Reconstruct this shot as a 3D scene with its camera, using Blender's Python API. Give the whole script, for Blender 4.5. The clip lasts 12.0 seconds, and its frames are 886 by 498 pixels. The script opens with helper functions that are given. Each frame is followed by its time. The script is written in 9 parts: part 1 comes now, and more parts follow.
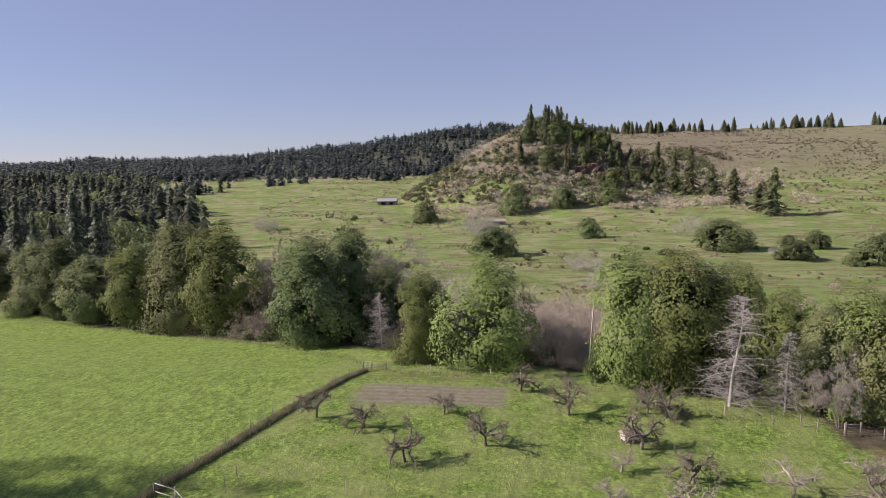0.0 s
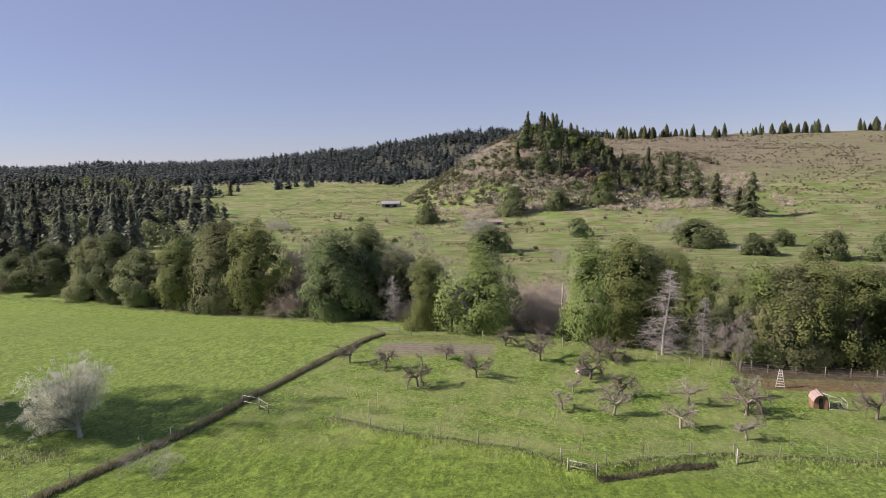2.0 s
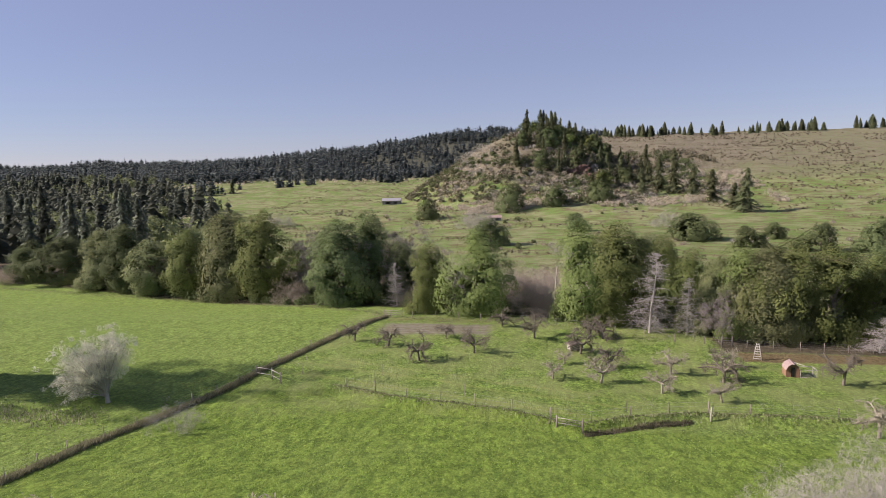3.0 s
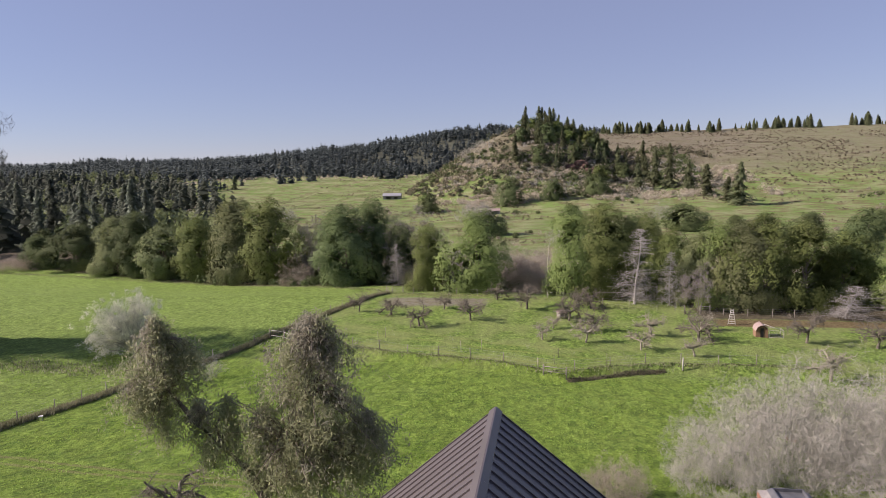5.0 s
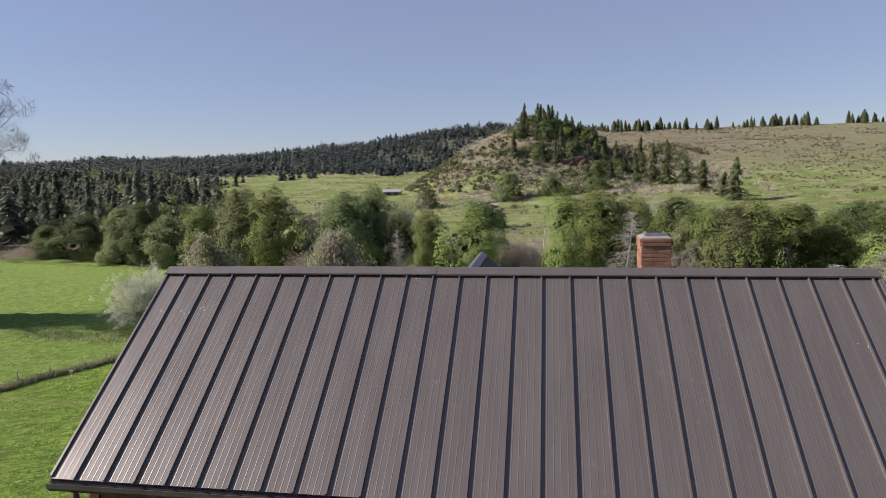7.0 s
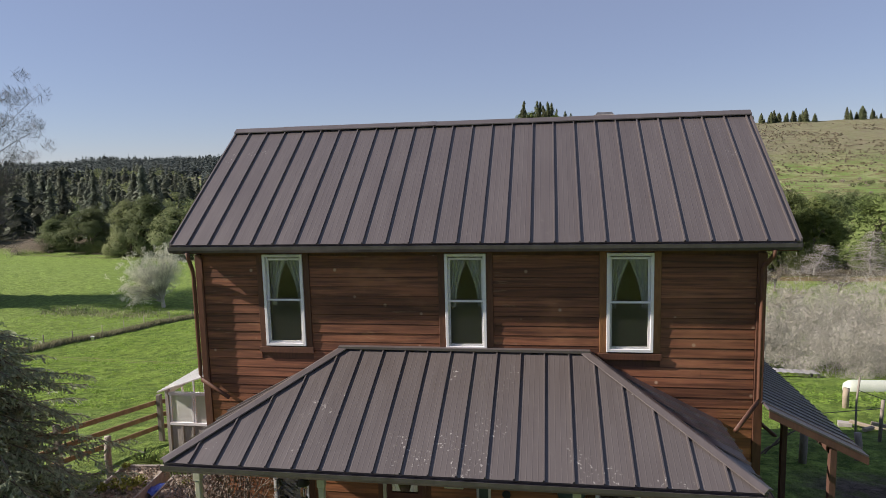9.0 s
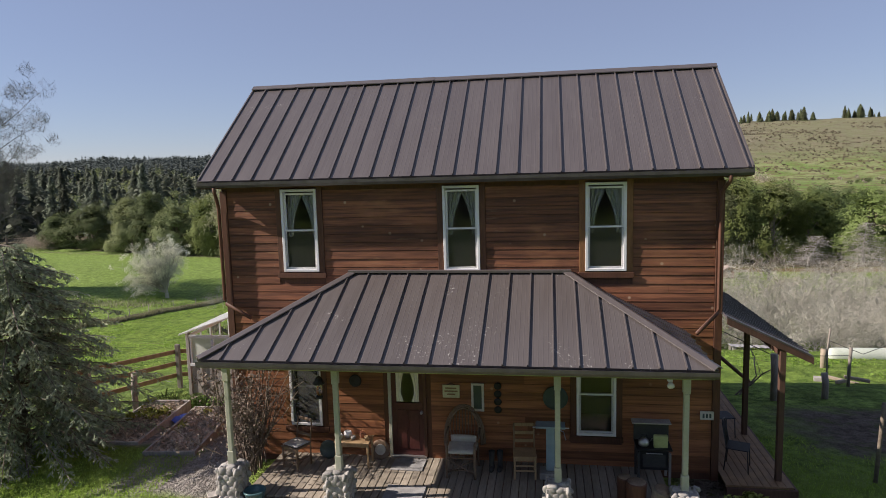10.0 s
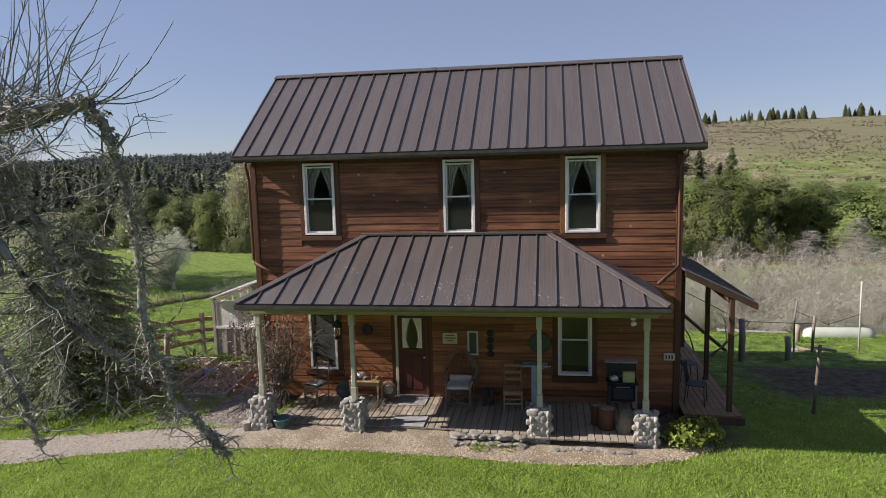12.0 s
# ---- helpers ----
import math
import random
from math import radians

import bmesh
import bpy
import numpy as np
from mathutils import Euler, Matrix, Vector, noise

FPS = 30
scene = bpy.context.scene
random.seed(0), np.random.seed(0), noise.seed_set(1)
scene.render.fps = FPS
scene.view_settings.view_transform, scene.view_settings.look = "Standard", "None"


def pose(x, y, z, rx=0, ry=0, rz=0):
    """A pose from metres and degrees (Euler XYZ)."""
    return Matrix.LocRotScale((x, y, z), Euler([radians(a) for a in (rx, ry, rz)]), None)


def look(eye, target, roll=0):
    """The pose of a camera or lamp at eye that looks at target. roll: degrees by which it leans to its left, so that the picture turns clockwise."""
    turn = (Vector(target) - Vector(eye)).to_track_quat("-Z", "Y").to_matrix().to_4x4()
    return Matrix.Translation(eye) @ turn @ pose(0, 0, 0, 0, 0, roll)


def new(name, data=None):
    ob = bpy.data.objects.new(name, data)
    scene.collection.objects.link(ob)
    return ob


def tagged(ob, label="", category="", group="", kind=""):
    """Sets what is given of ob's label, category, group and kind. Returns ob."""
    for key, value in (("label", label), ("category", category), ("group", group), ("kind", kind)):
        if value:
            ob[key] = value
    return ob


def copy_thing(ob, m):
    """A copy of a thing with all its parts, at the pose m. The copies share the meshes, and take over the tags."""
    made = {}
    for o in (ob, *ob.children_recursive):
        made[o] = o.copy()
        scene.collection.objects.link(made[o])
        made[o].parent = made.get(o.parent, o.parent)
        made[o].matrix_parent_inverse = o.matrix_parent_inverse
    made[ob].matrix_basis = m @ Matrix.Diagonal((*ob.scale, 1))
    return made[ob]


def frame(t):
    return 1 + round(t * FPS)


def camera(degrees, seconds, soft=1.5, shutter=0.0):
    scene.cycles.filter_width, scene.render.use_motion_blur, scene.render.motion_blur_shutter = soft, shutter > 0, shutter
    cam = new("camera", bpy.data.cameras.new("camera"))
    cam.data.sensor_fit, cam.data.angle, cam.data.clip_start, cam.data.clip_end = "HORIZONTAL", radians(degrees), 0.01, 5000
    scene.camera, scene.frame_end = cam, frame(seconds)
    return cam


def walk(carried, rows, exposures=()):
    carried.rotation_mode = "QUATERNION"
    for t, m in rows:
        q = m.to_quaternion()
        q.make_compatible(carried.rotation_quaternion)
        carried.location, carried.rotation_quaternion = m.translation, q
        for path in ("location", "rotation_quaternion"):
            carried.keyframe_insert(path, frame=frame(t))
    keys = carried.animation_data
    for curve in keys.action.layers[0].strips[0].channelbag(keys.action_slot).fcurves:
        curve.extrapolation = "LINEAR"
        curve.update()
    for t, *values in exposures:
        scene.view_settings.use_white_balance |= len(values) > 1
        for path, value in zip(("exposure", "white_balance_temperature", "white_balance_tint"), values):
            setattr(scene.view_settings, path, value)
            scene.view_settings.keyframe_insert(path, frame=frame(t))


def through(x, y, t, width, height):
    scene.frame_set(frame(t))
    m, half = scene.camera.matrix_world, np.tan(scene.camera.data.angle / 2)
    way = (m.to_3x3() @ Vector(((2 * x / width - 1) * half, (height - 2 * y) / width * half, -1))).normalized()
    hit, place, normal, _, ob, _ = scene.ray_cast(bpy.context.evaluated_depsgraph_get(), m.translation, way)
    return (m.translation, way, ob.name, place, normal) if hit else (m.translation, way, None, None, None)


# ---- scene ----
cam = camera(68.6, 12.0, 0.9)
PATH = [
    (0, (-0.561, 34.427, 15.975), (-0.882, 36.385, 15.72), -1.2),
    (0.5, (0.728, 26.623, 16.081), (0.406, 28.581, 15.829), -1.2),
    (1, (1.597, 20.206, 16.408), (1.275, 22.164, 16.16), -1.2),
    (1.5, (2.284, 15.164, 16.525), (1.962, 17.122, 16.279), -1.2),
    (2, (2.927, 11.385, 16.438), (2.604, 13.344, 16.194), -1.2),
    (2.5, (3.452, 8.197, 15.851), (3.129, 10.156, 15.607), -1.3),
    (3, (3.915, 5.473, 14.847), (3.592, 7.431, 14.602), -1.3),
    (3.5, (4.348, 2.873, 13.833), (4.024, 4.831, 13.586), -1.3),
    (5.5, (5.502, -3.209, 11.498), (5.179, -1.251, 11.251), -1.3),
    (6, (5.686, -4.587, 10.893), (5.363, -2.628, 10.646), -1.2),
    (6.5, (5.848, -5.773, 10.242), (5.526, -3.815, 9.994), -1.2),
    (8.5, (6.467, -9.917, 7.807), (6.143, -7.959, 7.559), -1.5),
    (9, (6.616, -10.714, 7.183), (6.292, -8.756, 6.936), -1.5),
    (9.5, (6.743, -11.471, 6.564), (6.418, -9.513, 6.318), -1.6),
    (10, (6.86, -12.261, 6.089), (6.538, -10.303, 5.842), -1.6),
    (10.5, (6.991, -12.995, 5.878), (6.668, -11.037, 5.631), -1.6),
    (11, (7.099, -13.601, 5.773), (6.774, -11.644, 5.521), -1.6),
    (11.5, (7.156, -14.027, 5.653), (6.831, -12.069, 5.402), -1.6),
    (12, (7.195, -14.317, 5.606), (6.87, -12.359, 5.354), -1.5),
]
walk(cam, [(t, look(eye, target, roll)) for t, eye, target, roll in PATH],
     ((0, 0.69, 6650, 28), (5.4, 0.69, 6650, 28), (5.95, 0.69, 6650, 19), (12, 0.69, 6650, 19)))

# ---- light ----
SUN_WAY = Vector((1.45, 0.25, -0.94))
sun = new("sun", bpy.data.lights.new("sun", "SUN"))
sun.data.energy, sun.data.angle, sun.data.color = 5.0, radians(0.55), (1.0, 0.93, 0.82)
sun.matrix_world = look((0, 0, 60), Vector((0, 0, 60)) + SUN_WAY)
world = bpy.data.worlds.new("sky")
scene.world = world
world.use_nodes = True
_wt = world.node_tree
_sky = _wt.nodes.new("ShaderNodeTexSky")
_sky.sky_type, _sky.sun_disc = "NISHITA", False
_sky.sun_elevation = math.atan2(-SUN_WAY.z, math.hypot(SUN_WAY.x, SUN_WAY.y))
_sky.sun_rotation = math.atan2(-SUN_WAY.x, -SUN_WAY.y)
_sky.altitude, _sky.air_density, _sky.dust_density, _sky.ozone_density = 100, 0.9, 0.0, 4.2
_bg = _wt.nodes["Background"]
_veil = _wt.nodes.new("ShaderNodeMix")   # thin even haze over the whole sky
_veil.data_type = "RGBA"
_veil.inputs["Factor"].default_value = 0.5
_wt.links.new(_sky.outputs[0], _veil.inputs[6])
_veil.inputs[7].default_value = (3.4, 4.02, 5.6, 1.0)
_wt.links.new(_veil.outputs[2], _bg.inputs[0])
_bg.inputs[1].default_value = 0.063

# ---- materials ----
class Nodes:
    """A material's node tree with short ways to add nodes."""

    def __init__(self, name):
        self.mat = bpy.data.materials.new(name)
        self.mat.use_nodes = True
        self.tree = self.mat.node_tree
        self.bsdf = self.tree.nodes["Principled BSDF"]
        self.out = self.tree.nodes["Material Output"]
        self._pos = None

    def add(self, kind):
        return self.tree.nodes.new(kind)

    def put(self, socket, value):
        if hasattr(value, "links"):
            self.tree.links.new(value, socket)
        else:
            socket.default_value = value

    def math(self, op, a, b=0.0, c=0.0):
        n = self.add("ShaderNodeMath")
        n.operation = op
        for s, v in zip(n.inputs, (a, b, c)):
            self.put(s, v)
        return n.outputs[0]

    def pos(self):
        if self._pos is None:
            self._pos = self.add("ShaderNodeNewGeometry").outputs["Position"]
        return self._pos

    def xyz(self):
        n = self.add("ShaderNodeSeparateXYZ")
        self.put(n.inputs[0], self.pos())
        return n.outputs

    def noise(self, size, detail=4.0, rough=0.55, stretch=(1, 1, 1), shift=(0, 0, 0)):
        m = self.add("ShaderNodeMapping")
        self.put(m.inputs["Vector"], self.pos())
        m.inputs["Location"].default_value = shift
        m.inputs["Scale"].default_value = stretch
        n = self.add("ShaderNodeTexNoise")
        self.put(n.inputs["Vector"], m.outputs[0])
        n.inputs["Scale"].default_value = 1.0 / size
        n.inputs["Detail"].default_value = detail
        n.inputs["Roughness"].default_value = rough
        return n.outputs["Fac"]

    def voronoi(self, size, feature="F1", out="Distance"):
        n = self.add("ShaderNodeTexVoronoi")
        n.feature = feature
        self.put(n.inputs["Vector"], self.pos())
        n.inputs["Scale"].default_value = 1.0 / size
        return n.outputs[out]

    def ramp(self, v, lo, hi, a=0.0, b=1.0):
        n = self.add("ShaderNodeMapRange")
        n.interpolation_type = "SMOOTHSTEP"
        for s, x in zip(n.inputs, (v, lo, hi, a, b)):
            self.put(s, x)
        return n.outputs[0]

    def mix(self, fac, a, b, kind="MIX"):
        n = self.add("ShaderNodeMix")
        n.data_type, n.blend_type = "RGBA", kind
        self.put(n.inputs["Factor"], fac)
        for s, v in ((n.inputs[6], a), (n.inputs[7], b)):
            self.put(s, v if hasattr(v, "links") else (*v, 1.0))
        return n.outputs[2]

    def vary(self, colour, amount, island=False):
        """Lighten or darken a colour from piece to piece."""
        if island:
            r = self.add("ShaderNodeNewGeometry").outputs["Random Per Island"]
        else:
            r = self.add("ShaderNodeObjectInfo").outputs["Random"]
        n = self.add("ShaderNodeHueSaturation")
        self.put(n.inputs["Color"], colour)
        self.put(n.inputs["Value"], self.ramp(r, 0, 1, 1 - amount, 1 + amount))
        return n.outputs[0]

    def bump(self, height, strength, distance=0.02):
        n = self.add("ShaderNodeBump")
        n.inputs["Strength"].default_value = strength
        n.inputs["Distance"].default_value = distance
        self.put(n.inputs["Height"], height)
        self.put(self.bsdf.inputs["Normal"], n.outputs[0])

    def finish(self, colour, rough=0.8, metal=0.0, spec=0.4):
        self.put(self.bsdf.inputs["Base Color"], colour if hasattr(colour, "links") else (*colour, 1.0))
        self.put(self.bsdf.inputs["Roughness"], rough)
        self.bsdf.inputs["Metallic"].default_value = metal
        self.bsdf.inputs["Specular IOR Level"].default_value = spec
        return self.mat


def surface(name, a, b, size=0.5, fine=0.03, rough=0.8, bump=0.25, metal=0.0, spec=0.4, vary=0.0, island=0.0, stretch=(1, 1, 1), depth=0.01):
    """A plain worn surface between two colours, at a coarse and a fine scale."""
    n = Nodes(name)
    big, small = n.noise(size, stretch=stretch), n.noise(fine, detail=3, stretch=stretch)
    f = n.math("ADD", n.math("MULTIPLY", n.ramp(big, 0.3, 0.7), 0.6), n.math("MULTIPLY", n.ramp(small, 0.3, 0.7), 0.4))
    c = n.mix(f, a, b)
    if vary:
        c = n.vary(c, vary)
    if island:
        c = n.vary(c, island, True)
    if bump:
        n.bump(small, bump, depth)
    return n.finish(c, n.ramp(big, 0.2, 0.8, max(0.05, rough - 0.08), min(1, rough + 0.08)), metal, spec)


def leafage(name, a, b, through=0.3, island=0.35, patch=2.5):
    """Leaves: a soft surface that lets part of the light through."""
    n = Nodes(name)
    r = n.add("ShaderNodeNewGeometry").outputs["Random Per Island"]
    f = n.math("ADD", n.math("MULTIPLY", r, 0.35), n.math("MULTIPLY", n.ramp(n.noise(patch), 0.3, 0.7), 0.65))
    c = n.mix(f, a, b)
    ob = n.add("ShaderNodeObjectInfo").outputs["Random"]
    h = n.add("ShaderNodeHueSaturation")
    n.put(h.inputs["Color"], c)
    n.put(h.inputs["Value"], n.ramp(ob, 0, 1, 0.8, 1.2))
    n.put(h.inputs["Hue"], n.ramp(ob, 0, 1, 0.487, 0.512))
    c = n.vary(h.outputs[0], island, True)
    n.finish(c, 0.75, 0, 0.12)
    t = n.add("ShaderNodeBsdfTranslucent")
    n.put(t.inputs["Color"], c)
    m = n.add("ShaderNodeMixShader")
    m.inputs[0].default_value = through
    n.put(m.inputs[1], n.bsdf.outputs[0])
    n.put(m.inputs[2], t.outputs[0])
    n.put(n.out.inputs["Surface"], m.outputs[0])
    return n.mat


M_BARK = surface("bark", (0.10, 0.08, 0.06), (0.22, 0.19, 0.15), 0.6, 0.05, 0.9, 0.6)
M_LICHEN = surface("lichen_bark", (0.16, 0.142, 0.108), (0.44, 0.41, 0.32), 0.3, 0.04, 0.95, 0.6)
M_PALE = surface("pale_bark", (0.26, 0.25, 0.225), (0.44, 0.42, 0.385), 0.6, 0.05, 0.9, 0.4)
M_BRUSH = leafage("bare_twigs", (0.34, 0.295, 0.235), (0.50, 0.445, 0.36), 0.4, 0.15)
M_BRUSH_GREY = surface("grey_twigs", (0.25, 0.243, 0.20), (0.42, 0.41, 0.35), 1.5, 0.2, 0.95, 0, island=0.15)
M_ALDER = surface("alder_twigs", (0.175, 0.155, 0.140), (0.29, 0.265, 0.24), 1.5, 0.2, 0.95, 0, island=0.2)
M_DARK_TWIG = surface("dark_twigs", (0.085, 0.078, 0.070), (0.16, 0.148, 0.132), 1.5, 0.2, 0.95, 0, island=0.2)
M_LEAF = leafage("broad_leaves", (0.112, 0.152, 0.046), (0.205, 0.258, 0.086), 0.26, 0.06, 3.0)
M_LEAF_DARK = leafage("dark_leaves", (0.078, 0.108, 0.044), (0.145, 0.185, 0.078), 0.26, 0.06, 3.0)
M_LEAF_PALE = leafage("pale_leaves", (0.130, 0.155, 0.070), (0.235, 0.268, 0.126), 0.26, 0.06, 3.0)
M_NEEDLE = leafage("needles", (0.078, 0.098, 0.050), (0.155, 0.172, 0.085), 0.3, 0.14)
# distance haze is put into this paler, bluer needle colour
M_NEEDLE_FAR_HAZE = leafage("far_needles", (0.078, 0.098, 0.098), (0.112, 0.135, 0.126), 0.75, 0.06, 30)
# the valley's grey-blue haze, mixed into the needles as a lighter tone
M_NEEDLE_MID_HAZE = leafage("valley_needles", (0.135, 0.165, 0.128), (0.195, 0.222, 0.170), 0.75, 0.10, 12)
M_CEDAR = leafage("cedar_sprays", (0.215, 0.275, 0.180), (0.45, 0.505, 0.345), 0.5, 0.2, 0.7)
M_GUM = leafage("gum_leaves", (0.28, 0.272, 0.20), (0.50, 0.485, 0.375), 0.55, 0.12, 1.2)
M_GUM_GREEN = leafage("green_gum_leaves", (0.25, 0.285, 0.155), (0.46, 0.49, 0.30), 0.55, 0.12, 1.2)
M_TUSSOCK = leafage("dead_tussocks", (0.135, 0.112, 0.078), (0.215, 0.185, 0.130), 0.2, 0.2, 9)
M_SCRUB = leafage("scrub_leaves", (0.072, 0.084, 0.044), (0.205, 0.175, 0.124), 0.2, 0.3, 3.5)
# ---- the land ----
def part(name, bm, material=None, parent=None, label=""):
    """Links a bmesh, or a mesh, as one object under a thing or a part."""
    if isinstance(bm, bpy.types.Mesh):
        me = bm
    else:
        me = bpy.data.meshes.new(name)
        bm.normal_update()
        bm.to_mesh(me)
        bm.free()
    if material is not None and not me.materials:
        me.materials.append(material)
    ob = new(name, me)
    ob.parent = parent
    if label:
        ob["label"] = label
    return ob


def soup(name, verts, faces, material=None):
    """A mesh from arrays of corners and faces."""
    me = bpy.data.meshes.new(name)
    v, f = np.asarray(verts, dtype=np.float32), np.asarray(faces, dtype=np.int32)
    k = f.shape[1]
    me.vertices.add(len(v))
    me.vertices.foreach_set("co", v.ravel())
    me.loops.add(f.size)
    me.loops.foreach_set("vertex_index", f.ravel())
    me.polygons.add(len(f))
    me.polygons.foreach_set("loop_start", np.arange(0, f.size, k, dtype=np.int32))
    me.update(calc_edges=True)
    if material is not None:
        me.materials.append(material)
    return me


def smooth(me):
    me.polygons.foreach_set("use_smooth", [True] * len(me.polygons))
    return me


def interp(v, knots):
    """Smooth interpolation through (position, value) knots."""
    if v <= knots[0][0]:
        return knots[0][1]
    for (a, p), (b, q) in zip(knots, knots[1:]):
        if v <= b:
            u = (v - a) / (b - a)
            u = 0.5 * u + 0.5 * u * u * (3 - 2 * u)
            return p + (q - p) * u
    return knots[-1][1]


def step(v, a, b):
    u = min(1.0, max(0.0, (v - a) / (b - a)))
    return u * u * (3 - 2 * u)


YARD = ((-400, 1.5), (-60, 0.6), (-16, 0.1), (-2, 0.12), (0, 0.1), (4, -0.3), (8, -0.9), (14, -2.7), (24, -5.0), (40, -8.4),
        (55, -9.9), (66, -10.9), (72, -11.0), (112, -11.2), (128, -12.8), (150, -14.6), (330, -14.5), (420, -12), (500, -9.5),
        (620, 2), (720, 6), (900, 24), (1100, 42), (1400, 30), (3000, 20))
SLOPE = ((330, -14.5), (420, -6), (500, 8), (600, 27), (750, 47), (860, 50), (1400, 40), (3000, 20))
CREST = ((-1400, -18), (-950, -14), (-490, -9), (-330, 6), (-200, 25), (-90, 27), (200, 16), (900, 0))


def height(x, y):
    """Height of the land."""
    z = interp(y, YARD)
    z += step(y, 700, 1080) * interp(x, CREST)
    z -= 2.2 * step(y, 90, 150) * step(-x, 20, 90) * (1 - step(y, 300, 400))
    z += 0.75 * step(x, 8, 16) * math.exp(-((y - 22) / 9) ** 2)
    right = interp(y, SLOPE)
    k = step(x, -75, 35)
    z = z * (1 - k) + max(z, right) * k if y > 330 else z
    # the steep knoll at the end of the ridge
    dx, dy = (x + 8) / (78 if x < -8 else 80), (y - 545) / (95 if y < 545 else 120)
    r2 = dx * dx + dy * dy
    knoll = 42 - 80 * (1 - math.exp(-0.55 * r2))
    if knoll > z:
        z = knoll
    elif z - knoll < 6:
        z += (6 - (z - knoll)) ** 2 * 0.01
    return z


def land(x, y):
    """Height of the uneven land."""
    z = height(x, y)
    far = step(math.hypot(x - 5, y), 18, 60)
    if far > 0:
        z += far * 0.22 * noise.noise((x * 0.09, y * 0.09, 1.3)) + far * 0.07 * noise.noise((x * 0.5, y * 0.5, 4.1))
    if y > 180:
        a = step(y, 180, 420)
        z += a * (1.6 * noise.noise((x * 0.02, y * 0.02, 7)) + 0.8 * noise.noise((x * 0.06, y * 0.06, 9)))
    if y > 760:
        z += step(y, 760, 1000) * (7 * noise.noise((x * 0.006, y * 0.004, 17)) + 3 * noise.noise((x * 0.02, y * 0.01, 19)))
    # the grown-over bank along the lower field, and the one under the old fence
    if 60 < y < 90 and -24 < x < 36:
        z += 0.55 * math.exp(-((y - bank_line(x)) / 0.8) ** 2) - 0.35 * math.exp(-((y - bank_line(x) + 1.6) / 1.0) ** 2)
    return z


def bank_line(x):
    return interp(x, ((-22, 77.6), (-10, 73.4), (-2, 71.8), (6.6, 68.3), (12.5, 70.9), (18.5, 72.8), (27.4, 72.5), (36, 71.8)))


def spread(parts):
    """Sorted positions from (start, stop, step) runs."""
    out = []
    for a, b, s in parts:
        out += list(np.arange(a, b, s))
    return np.array(out)


def build_ground():
    gx = spread(((-3000, -1300, 120), (-1300, -400, 22), (-400, -160, 9), (-160, -48, 3), (-48, -14, 1.1), (-14, 22, 0.5), (22, 62, 1.1),
                 (62, 160, 3), (160, 500, 9), (500, 1300, 40), (1300, 3001, 170)))
    gy = spread(((-600, -60, 60), (-60, -18, 4), (-18, 12, 0.5), (12, 62, 1.3), (62, 92, 0.6), (92, 180, 2), (180, 640, 6), (640, 1200, 16),
                 (1200, 3001, 120)))
    nx, ny = len(gx), len(gy)
    verts = [(x, y, land(x, y)) for y in gy for x in gx]
    i, j = np.meshgrid(np.arange(nx - 1), np.arange(ny - 1))
    a = (j * nx + i).ravel()
    faces = np.stack([a, a + 1, a + nx + 1, a + nx], 1)
    return smooth(soup("ground", verts, faces))


